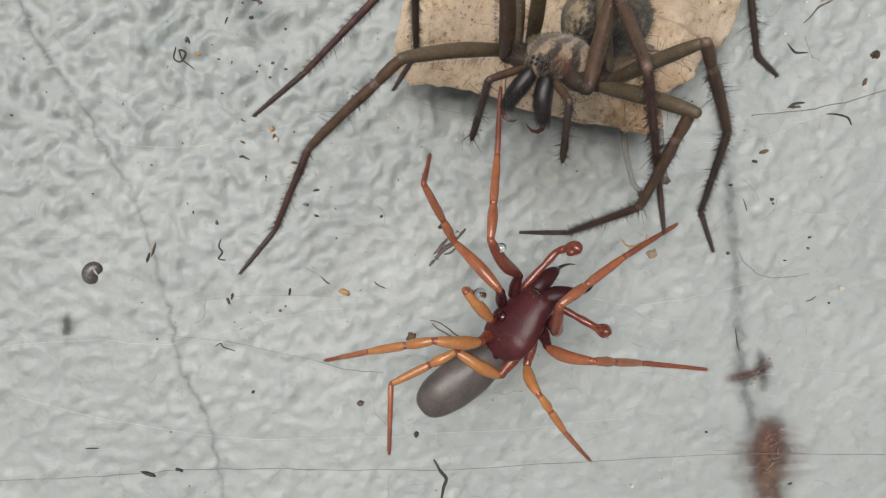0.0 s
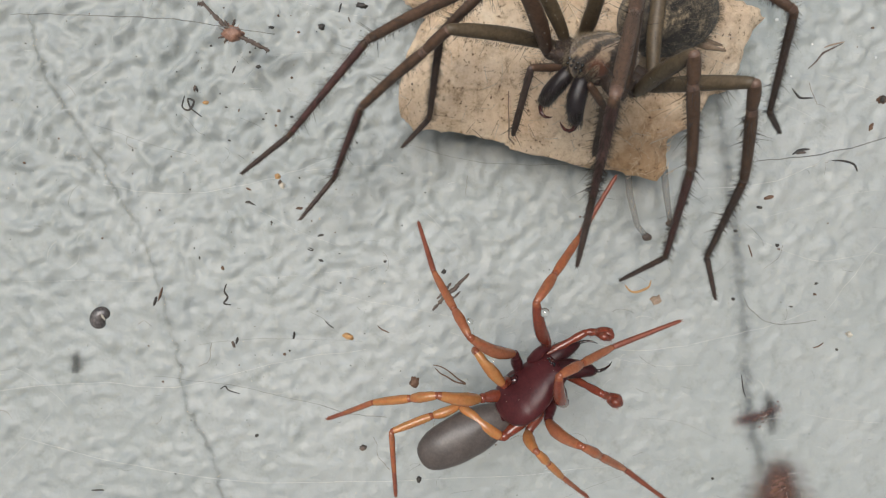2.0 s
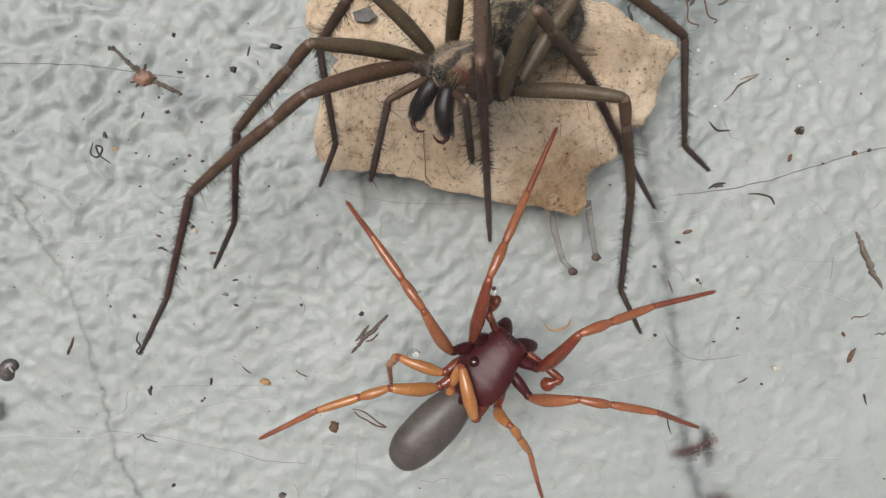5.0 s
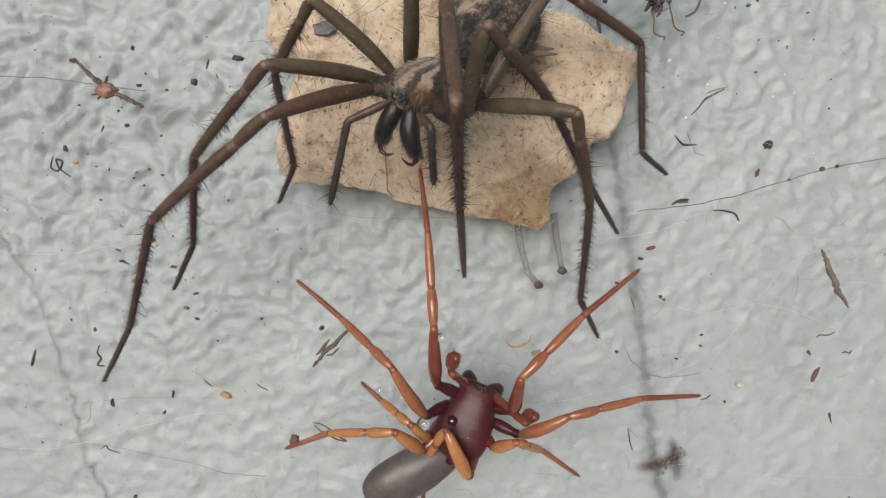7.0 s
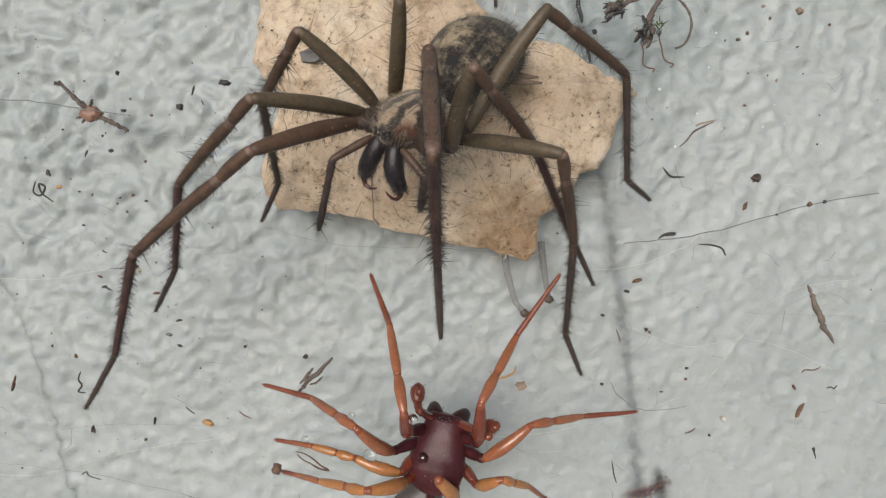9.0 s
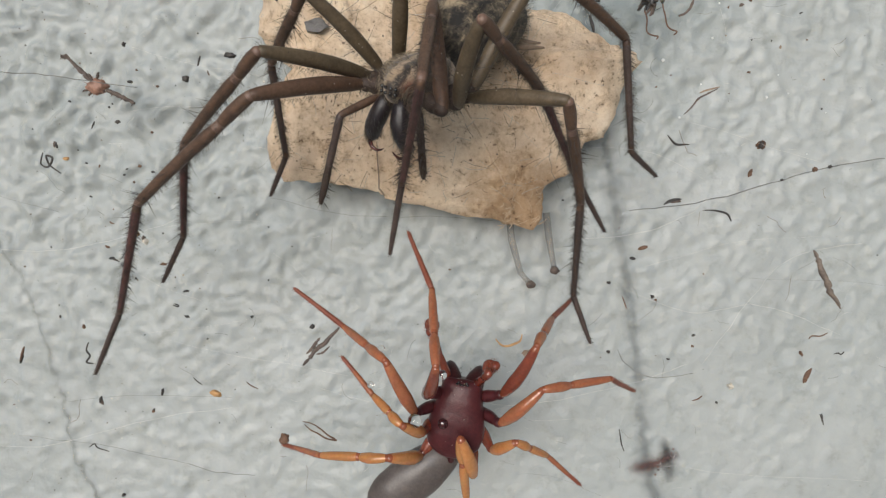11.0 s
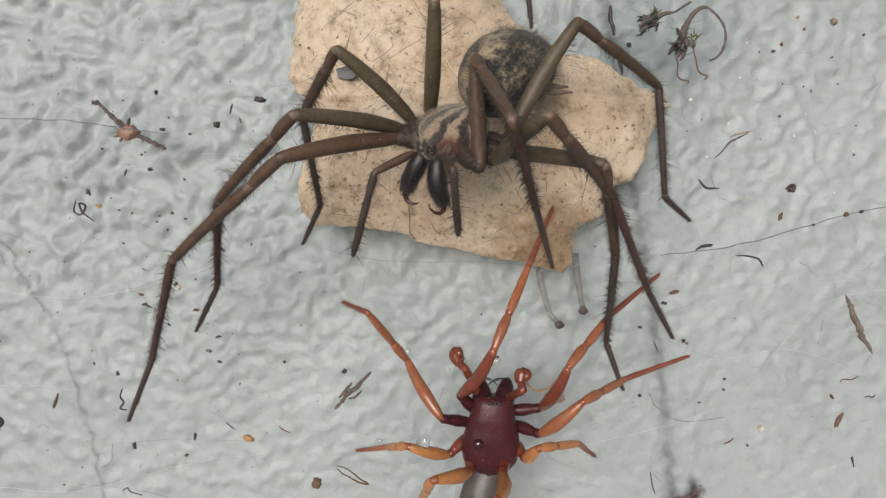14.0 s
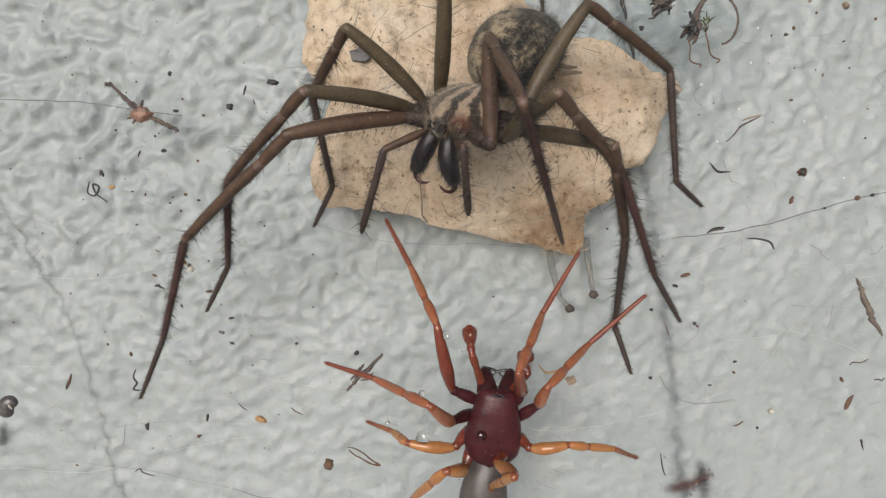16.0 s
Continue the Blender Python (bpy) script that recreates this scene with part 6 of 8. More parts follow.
def web_fluff():
    """Fine loose threads and dust specks all over the sheet web."""
    rng = random.Random(21)
    bm = bmesh.new()
    for _ in range(430):
        x, z = rng.uniform(-42, 46), rng.uniform(-34, 40)
        y = -6.6 + 1.2 * noise.noise((x * 0.08, z * 0.08, 1)) + rng.uniform(-0.5, 0.5)
        a, size, turn = rng.uniform(-0.7, 0.7) + (3.14 if rng.random() < 0.5 else 0), rng.choice((0.3, 0.5, 0.9, 1.6)), rng.gauss(0, 0.9)
        p, pts = Vector((x, y, z)), []
        for k in range(7):
            pts.append(p.copy())
            p += Vector((math.cos(a), rng.uniform(-0.2, 0.2), math.sin(a))) * size / 6
            a += turn * rng.uniform(0, 0.5)
        r = rng.uniform(0.006, 0.013)
        tube(bm, pts, [r] * 7, 4, slot=0 if rng.random() < 0.5 else 1)
    for _ in range(60):
        x, z, a = rng.uniform(-42, 46), rng.uniform(-34, 40), rng.gauss(0, 0.45)
        size, turn, pts = rng.uniform(4, 14), rng.gauss(0, 0.08), []
        p = Vector((x, -6.6 + 1.2 * noise.noise((x * 0.08, z * 0.08, 1)), z))
        for k in range(9):
            pts.append(p.copy())
            p += Vector((math.cos(a), rng.uniform(-0.1, 0.1), math.sin(a))) * size / 8
            a += turn / 3 + rng.gauss(0, 0.06)
        r = rng.uniform(0.005, 0.008)
        tube(bm, pts, [r] * 9, 4, slot=0 if rng.random() < 0.3 else 1)
    for _ in range(90):
        x, z, a = rng.uniform(-40, 44), rng.uniform(-32, 38), rng.uniform(-3.1, 3.1)
        p, pts = Vector((x, -6.6 + 1.2 * noise.noise((x * 0.08, z * 0.08, 1)), z)), []
        for k in range(rng.choice((3, 4, 5, 6))):
            pts.append(p.copy())
            p += Vector((math.cos(a), rng.uniform(-0.2, 0.2), math.sin(a))) * rng.uniform(0.15, 0.7)
            a += rng.gauss(0, 0.45)
        r = rng.uniform(0.007, 0.013)
        tube(bm, pts, [r * rng.uniform(0.7, 1.3) for _ in pts], 4, slot=rng.choice((0, 2)))
    tagged(mesh_object("web_fluff", bm, [SILK_DARK, SILK, CRUMB_BROWN]), "fine loose dusty silk hairs all over the web", "silk", kind="stuff")
    verts, faces = [], []
    for _ in range(950):
        left = rng.random() < 0.6
        x, z = (rng.gauss(-14, 13), rng.gauss(10, 14)) if left else (rng.uniform(-42, 46), rng.uniform(-34, 40))
        y = -6.6 + 1.2 * noise.noise((x * 0.08, z * 0.08, 1)) + rng.uniform(-0.6, 0.6)
        s = min(0.075, 0.022 * math.exp(rng.gauss(0.25, 0.6)))
        k = len(verts)
        for dx, dy, dz in ((1, 0, 0), (-1, 0, 0), (0, 1, 0), (0, -1, 0), (0, 0, 1), (0, 0, -1)):
            j = s * rng.uniform(0.5, 1.6)
            verts.append(((x + dx * j) * MM, (y + dy * j) * MM, (z + dz * j) * MM))
        faces += [tuple(k + i for i in f) for f in ((0, 2, 4), (2, 1, 4), (1, 3, 4), (3, 0, 4), (2, 0, 5), (1, 2, 5), (3, 1, 5), (0, 3, 5))]
    me = bpy.data.meshes.new("web_dust")
    me.from_pydata(verts, [], faces)
    for m in (CRUMB_BLACK, CRUMB_BROWN, CRUMB_PALE):
        me.materials.append(m)
    me.polygons.foreach_set("material_index", [(0, 0, 1, 0, 1, 2)[(i // 8) % 6] for i in range(len(faces))])
    tagged(new("web_dust", me), "fine dark dust specks caught all over the web", "dust", kind="stuff")


web_fluff()


flake("leaf_scale", (1.3, -6.3, 17.6), (0.85, 0.55), FLAKE_GREY, "dark grey flake lying on the dry leaf", "flake", 92, 5, 0.07)

def paint_beads():
    """Small white drops of paint that stand out on the wall."""
    rng = random.Random(8)
    bm = bmesh.new()
    spots = [(31.1, 20.9), (35.9, 15.5), (36.8, 14.1), (26.9, 16.6), (35.1, 13.8), (30.7, 18.3), (30.0, 14.8), (39.8, 12.6), (38.5, 9.4), (28.3, 12.2)]
    for x, z in spots:
        r = rng.uniform(0.06, 0.15)
        ball(bm, (x, -relief(x, z), z), (r, 0.09, r * rng.uniform(0.8, 1.2)), 10, 8)
    tagged(mesh_object("paint_beads", bm, PAINT_BEAD), "small white paint drops dotted over the wall", "paint drops", kind="stuff")


paint_beads()


RED_TIMES = sorted([0.5 * k for k in range(33)] + [3.1, 3.2])
RED_SWAY = [(0, 38, -2, -8), (0.5, 46, 0, -10), (1.5, 48, 0, -6), (2.5, 44, 0, -6), (3, 34, 0, -5), (3.1, 34, 0, -5), (3.2, 32, 0, -11), (3.5, 32, 0, -11), (4.2, 22, -4, -5), (6.3, 10, -12, 0), (8.7, 10, -14, 0), (11, 4, -5, 0), (12, 0, 0, 0), (16, 0, 0, 0)]


def red_lean(t):
    """How the shield leans to its left, nods and turns at t, in the spider's space."""
    at, lean, nod, turn = zip(*RED_SWAY)
    mid = Matrix.Translation((0, -1.5 * MM, -0.5 * MM))
    return mid @ pose(0, 0, 0, float(np.interp(t, at, nod)), -float(np.interp(t, at, lean)), float(np.interp(t, at, turn))) @ mid.inverted()


def motions():
    walk(RED, [(t, stand(*row)) for t, *row in [
        (0, (6.06, -9.3, -9.6), (0.482, 0.000, 0.876), (0.000, -1.000, 0.000)),
        (0.5, (6.32, -9.3, -9.24), (0.623, 0.000, 0.782), (0.000, -1.000, 0.000)),
        (1, (6.4, -9.3, -10.09), (0.681, 0.000, 0.733), (0.000, -1.000, 0.000)),
        (1.5, (6.83, -9.3, -10.97), (0.812, 0.000, 0.584), (0.000, -1.000, 0.000)),
        (2, (6.76, -9.3, -11.01), (0.644, 0.000, 0.765), (0.000, -1.000, 0.000)),
        (2.5, (7.09, -9.3, -10.33), (0.628, 0.000, 0.778), (0.000, -1.000, 0.000)),
        (3, (7.08, -9.3, -7.78), (0.505, 0.000, 0.863), (0.000, -1.000, 0.000)),
        (3.1, (7.08, -9.3, -7.78), (0.505, 0.000, 0.863), (0.000, -1.000, 0.000)),
        (3.2, (8.09, -9.3, -6.59), (0.601, 0.000, 0.799), (0.000, -1.000, 0.000)),
        (3.5, (8.09, -9.3, -6.59), (0.601, 0.000, 0.799), (0.000, -1.000, 0.000)),
        (4, (8.57, -9.3, -7.03), (0.561, 0.000, 0.828), (0.000, -1.000, 0.000)),
        (4.2, (8.68, -9.3, -6.29), (0.595, 0.000, 0.804), (0.000, -1.000, 0.000)),
        (6.3, (10.51, -9.3, -8.63), (0.515, 0.000, 0.857), (0.000, -1.000, 0.000)),
        (6.5, (10.51, -9.3, -9.2), (0.491, 0.000, 0.871), (0.000, -1.000, 0.000)),
        (7, (10.87, -9.3, -9.05), (0.375, 0.000, 0.927), (0.000, -1.000, 0.000)),
        (7.5, (10.83, -9.3, -9.2), (0.330, 0.000, 0.944), (0.000, -1.000, 0.000)),
        (8, (10.57, -9.3, -9.92), (0.413, 0.000, 0.911), (0.000, -1.000, 0.000)),
        (8.5, (10.26, -9.3, -9.88), (0.252, 0.000, 0.968), (0.000, -1.000, 0.000)),
        (8.7, (10.11, -9.3, -9.3), (0.173, 0.000, 0.985), (0.000, -1.000, 0.000)),
        (11, (10.91, -9.3, -8.76), (0.150, 0.000, 0.989), (0.000, -1.000, 0.000)),
        (11.5, (10.45, -9.3, -8.64), (0.119, 0.000, 0.993), (0.000, -1.000, 0.000)),
        (12, (9.79, -9.3, -7.79), (-0.042, 0.000, 0.999), (0.000, -1.000, 0.000)),
        (12.5, (8.9, -9.3, -7.15), (-0.122, 0.000, 0.993), (0.000, -1.000, 0.000)),
        (13, (9.36, -9.3, -6.97), (-0.116, 0.000, 0.993), (0.000, -1.000, 0.000)),
        (13.5, (10.19, -9.3, -7.21), (-0.082, 0.000, 0.997), (0.000, -1.000, 0.000)),
        (14, (10.91, -9.3, -6.65), (0.057, 0.000, 0.998), (0.000, -1.000, 0.000)),
        (14.5, (10.98, -9.3, -7.04), (0.105, 0.000, 0.994), (0.000, -1.000, 0.000)),
        (15, (11.44, -9.3, -7.45), (0.263, 0.000, 0.965), (0.000, -1.000, 0.000)),
        (15.5, (11.34, -9.3, -7.65), (0.251, 0.000, 0.968), (0.000, -1.000, 0.000)),
        (16, (10.28, -9.3, -7.43), (0.092, 0.000, 0.996), (0.000, -1.000, 0.000)),
    ]])
    walk(RED_ABDOMEN, [(t, Matrix.Translation((0, -2.45 * MM, 0)) @ pose(0, 0, 0, -4, 0, turn)) for t, turn in [(0, -25), (0.5, -14), (1, -12), (1.5, -7), (2, -22), (2.5, -19), (3, -16), (3.1, -16), (3.2, -10), (3.5, -10), (4, -11), (4.2, -9), (6.3, -21), (6.5, -25), (7, -41), (7.5, -38), (8, -33), (8.5, -30), (8.7, -26), (11, -45), (11.5, -24), (12, -6), (12.5, -5), (13, -7), (13.5, -4), (14, -5), (14.5, -4), (15, 4), (15.5, 5), (16, -3)]])
    for piece in RED_BODY:
        walk(piece, [(t, red_lean(t)) for t in RED_TIMES])
    for s, jaw, fang in RED_JAWS:
        at, splay, ahead, dip, veer = zip(*[(0, 14, 2.9, -16, -18), (2.5, 14, 2.9, -16, -22), (3, 20, 2.5, -24, -10), (4.2, 22, 2.3, -34, -6), (6.3, 22, 1.95, -42, 0), (8.7, 20, 1.95, -44, 0), (11, 14, 2.2, -42, 0), (13.2, 10, 2.2, -40, 0), (14.5, 6, 2.2, -38, 0), (16, 4, 2.25, -34, 0)])
        now = lambda t, row: float(np.interp(t, at, row))
        walk(jaw, [(t, red_lean(t) @ pose(0.66 * s * MM, now(t, ahead) * MM, -0.05 * MM, now(t, dip), 0, now(t, veer) - s * now(t, splay))) for t in RED_TIMES])
        walk(fang, [(t, pose(0.14 * s * MM, 1.86 * MM, -0.36 * MM, 0, 0, s * turn)) for t, turn in [(0, 12), (1.5, 14), (2.5, 30), (3, 84), (3.1, 90), (3.2, 130), (3.5, 130), (4.2, 136), (6.3, 148), (8.7, 150), (11, 150), (12.3, 146), (13.2, 118), (14.5, 100), (16, 100)]])
    walk(BROWN, [(t, stand(*row)) for t, *row in [
        (0, (7.47, -13.03, 7.5), (-0.571, -0.742, -0.352), (0.150, -0.516, 0.843)),
        (0.5, (7.68, -13.1, 7.73), (-0.571, -0.735, -0.367), (0.158, -0.536, 0.829)),
        (1, (7.57, -13.31, 7.77), (-0.557, -0.728, -0.401), (0.115, -0.545, 0.830)),
        (1.5, (8.02, -13.09, 9.58), (-0.528, -0.793, -0.303), (0.218, -0.472, 0.854)),
        (2, (9.87, -12.93, 10.64), (-0.725, -0.583, -0.367), (0.122, -0.633, 0.764)),
        (2.5, (9.22, -12.9, 10.67), (-0.764, -0.579, -0.285), (0.132, -0.572, 0.809)),
        (3, (7.47, -13.41, 12.92), (-0.740, -0.621, -0.258), (0.106, -0.486, 0.867)),
        (3.2, (7.47, -13.41, 12.92), (-0.740, -0.621, -0.258), (0.106, -0.486, 0.867)),
        (3.4, (7.04, -12.93, 12.5), (-0.727, -0.613, -0.308), (0.102, -0.541, 0.835)),
        (3.5, (7.04, -12.93, 12.5), (-0.727, -0.613, -0.308), (0.102, -0.541, 0.835)),
        (4, (7.06, -12.57, 12.78), (-0.662, -0.655, -0.365), (0.086, -0.550, 0.831)),
        (4.2, (7.21, -12.96, 12.61), (-0.677, -0.648, -0.349), (0.118, -0.563, 0.818)),
        (6.3, (8.58, -13.22, 12.59), (-0.599, -0.674, -0.432), (0.058, -0.574, 0.816)),
        (8.7, (8.51, -13.2, 12.67), (-0.561, -0.685, -0.465), (0.037, -0.581, 0.813)),
        (11.5, (8.49, -13.2, 12.82), (-0.542, -0.703, -0.460), (0.031, -0.563, 0.826)),
        (16, (8, -13.24, 12.94), (-0.531, -0.701, -0.476), (0.016, -0.570, 0.822)),
        (16, (8, -13.24, 12.94), (-0.531, -0.701, -0.476), (0.016, -0.570, 0.822)),
    ]])
    stride(RED_L1, (-1.25, 1.55, -0.7), None, (2.07, 5.03, 5.97, 4.48),
           [(0, -22, 36), (0.5, 19, -17), (1, -15, 34), (1.5, -2, 36), (2, -7, 32), (2.5, -26, 30), (3, -66, 37), (3.1, -66, 37), (3.2, -79, 69), (3.5, -79, 69), (4, -81, 49), (4.2, -107, 60), (6.3, -116, 62), (6.5, -97, 63), (7, -77, 33), (7.5, -72, 65), (8, -74, 50), (8.5, -77, 61), (8.7, -71, 58), (11, -81, 57), (11.5, -46, 53), (12, -69, 39), (12.5, -72, 30), (13, -70, 38), (13.5, -19, 41), (14, -37, 37), (14.5, -31, 27), (15, -35, 12), (15.5, -51, 29), (16, -66, 19)],
           [(0, -70, 46), (0.5, 2, 38), (1, -78, 49), (1.5, -23, 38), (2, -62, 42), (2.5, -14, 29), (3, -42, 42), (3.1, -42, 42), (3.2, -15, 32), (3.5, -15, 32), (4, -38, 54), (4.2, -26, 23), (6.3, -19, 39), (6.5, -15, 51), (7, -23, 29), (7.5, -14, 54), (8, -16, 29), (8.5, -11, 42), (8.7, -11, 57), (11, 6, 53), (11.5, 21, 63), (12, -12, 22), (12.5, -11, 34), (13, -12, 18), (13.5, 63, 56), (14, 25, 33), (14.5, 30, 39), (15, 7, 31), (15.5, 38, 65), (16, -17, 17)],
           [(0, -22, -29), (0.5, 33, -6), (1, -6, -23), (1.5, 11, 6), (2, -0, -32), (2.5, 11, -15), (3, -33, -0), (3.1, -33, -0), (3.2, 47, -48), (3.5, 47, -48), (4, -16, -27), (4.2, -14, -3), (6.3, -1, -34), (6.5, -4, -34), (7, -26, -15), (7.5, -12, -44), (8, -32, -70), (8.5, -14, -30), (8.7, -26, -40), (11, -14, -49), (11.5, 1, -52), (12, -32, -27), (12.5, -80, -62), (13, -77, -59), (13.5, 5, -43), (14, 23, -26), (14.5, 28, -16), (15, 11, -54), (15.5, 36, -54), (16, -37, -51)],
           [(0, -26, -11), (0.5, 30, -7), (1, -6, -10), (1.5, 13, -15), (2, -12, 5), (2.5, 16, -11), (3, -36, -21), (3.1, -36, -21), (3.2, 81, -41), (3.5, 81, -41), (4, -20, -6), (4.2, -17, -8), (6.3, 3, -18), (6.5, -9, -21), (7, -30, -27), (7.5, -16, -41), (8, -33, -68), (8.5, -20, -22), (8.7, -41, -48), (11, -34, -30), (11.5, -11, -51), (12, -28, -6), (12.5, -67, -57), (13, -94, -54), (13.5, -59, -52), (14, 23, -25), (14.5, 36, -40), (15, 13, -46), (15.5, 31, -45), (16, -37, -34)])
    stride(RED_L2, (-1.6, 0.6, -0.7), None, (2.25, 4.84, 5.57, 4.14),
           [(0, -43, 54), (0.5, -31, 63), (1, -47, 61), (1.5, -36, 60), (2, -58, 46), (2.5, -65, 47), (3, -97, 50), (3.1, -97, 50), (3.2, -106, 52), (3.5, -106, 52), (4, -101, 48), (4.2, -127, 52), (6.3, -119, 42), (6.5, -96, 47), (7, -119, 50), (7.5, -123, 70), (8, -100, 48), (8.5, -118, 58), (8.7, -99, 49), (11, -97, 56), (11.5, -149, 63), (12, -98, 63), (12.5, -120, -15), (13, -75, 59), (13.5, -61, 50), (14, -71, 34), (14.5, -66, 28), (15, -61, 25), (15.5, -98, 58), (16, -87, 56)],
           [(0, -74, -31), (0.5, -65, 45), (1, -61, -34), (1.5, -58, 27), (2, -100, 41), (2.5, -75, -40), (3, -65, 33), (3.1, -65, 33), (3.2, -66, 24), (3.5, -66, 24), (4, -60, 39), (4.2, -68, 46), (6.3, -56, 29), (6.5, -45, 36), (7, -49, 27), (7.5, -30, 47), (8, -47, 34), (8.5, -37, 35), (8.7, -44, 47), (11, -31, 26), (11.5, -7, 45), (12, -22, 34), (12.5, -34, 44), (13, -36, 38), (13.5, -18, 36), (14, -41, -35), (14.5, -23, 20), (15, -23, 27), (15.5, -32, 46), (16, -34, 55)],
           [(0, -57, 34), (0.5, -31, -35), (1, -57, 30), (1.5, -21, -48), (2, -73, -42), (2.5, -67, 31), (3, -82, -55), (3.1, -82, -55), (3.2, -79, -33), (3.5, -79, -33), (4, -70, -51), (4.2, -67, -0), (6.3, -81, -33), (6.5, -86, -46), (7, -79, -38), (7.5, -87, -44), (8, -103, -39), (8.5, -87, -27), (8.7, -95, -49), (11, -79, -51), (11.5, -110, -58), (12, -76, -49), (12.5, -90, -35), (13, -70, -29), (13.5, -74, -57), (14, -33, 35), (14.5, -65, -57), (15, -136, -86), (15.5, -100, -63), (16, -90, -47)],
           [(0, -17, -61), (0.5, 39, -46), (1, 11, -48), (1.5, 56, -37), (2, -60, -35), (2.5, 17, -65), (3, 79, -69), (3.1, 79, -69), (3.2, -68, -64), (3.5, -68, -64), (4, 98, -69), (4.2, -65, -61), (6.3, -93, -23), (6.5, -83, -13), (7, -76, -19), (7.5, -85, 0), (8, -136, -35), (8.5, -96, -12), (8.7, -100, -30), (11, -59, 5), (11.5, -79, -6), (12, -61, 9), (12.5, -82, -5), (13, -95, -31), (13.5, -63, -3), (14, -92, -58), (14.5, -64, -27), (15, -125, -84), (15.5, -80, -17), (16, -89, -31)])
    stride(RED_L3, (-1.6, -0.5, -0.7), None, (1.68, 3.21, 3.02, 3.26),
           [(0, -82, 75), (0.5, -121, 76), (1, -108, 70), (1.5, -98, 70), (2, -109, 73), (2.5, -128, 61), (3, -144, 32), (3.1, -144, 32), (3.2, -163, 20), (3.5, -163, 20), (4, -150, 12), (4.2, -158, 18), (6.3, -152, 25), (6.5, -149, 31), (7, -173, -8), (7.5, 173, -17), (8, -17, 80), (8.5, -130, 68), (8.7, -133, 54), (11, -120, 68), (11.5, -148, 45), (12, -138, 44), (12.5, -145, 35), (13, -118, 45), (13.5, -132, 6), (14, -129, 30), (14.5, -110, 40), (15, -119, 40), (15.5, -130, 45), (16, -137, 38)],
           [(0, -69, 26), (0.5, -79, 28), (1, -86, 26), (1.5, -90, 15), (2, -78, 11), (2.5, -82, 18), (3, -89, 33), (3.1, -89, 33), (3.2, -95, 3), (3.5, -95, 3), (4, -102, 11), (4.2, -116, 2), (6.3, -85, -2), (6.5, -70, 6), (7, -55, 46), (7.5, -43, 55), (8, -65, 23), (8.5, -55, 34), (8.7, -81, -0), (11, -48, 55), (11.5, -72, 12), (12, -65, 18), (12.5, -58, 28), (13, -55, 38), (13.5, -47, 40), (14, -70, 24), (14.5, -77, 18), (15, -91, 7), (15.5, -88, 5), (16, -85, 11)],
           [(0, 100, -64), (0.5, 104, -61), (1, 100, -65), (1.5, 132, -62), (2, 117, -66), (2.5, 119, -66), (3, 128, -51), (3.1, 128, -51), (3.2, 139, -46), (3.5, 139, -46), (4, 141, -54), (4.2, 142, -56), (6.3, -126, -40), (6.5, -115, -42), (7, -88, -40), (7.5, -128, -50), (8, -107, -52), (8.5, -89, -1), (8.7, -92, -10), (11, -66, -38), (11.5, -100, -54), (12, -109, -59), (12.5, -113, -64), (13, -127, -62), (13.5, -109, -53), (14, -127, -50), (14.5, -135, -52), (15, -141, -48), (15.5, -132, -57), (16, -111, -65)],
           [(0, 130, -66), (0.5, 123, -64), (1, 110, -67), (1.5, 106, -67), (2, 121, -66), (2.5, 122, -65), (3, 124, -62), (3.1, 124, -62), (3.2, 137, -54), (3.5, 137, -54), (4, 141, -54), (4.2, 141, -44), (6.3, 148, -39), (6.5, 155, -50), (7, -102, -59), (7.5, -117, -42), (8, -96, -39), (8.5, -87, 5), (8.7, -110, -29), (11, -54, -23), (11.5, -93, -53), (12, -95, -55), (12.5, -101, -58), (13, -96, -49), (13.5, -98, -45), (14, -119, -38), (14.5, -121, -39), (15, -129, -37), (15.5, -120, -35), (16, -102, -49)])
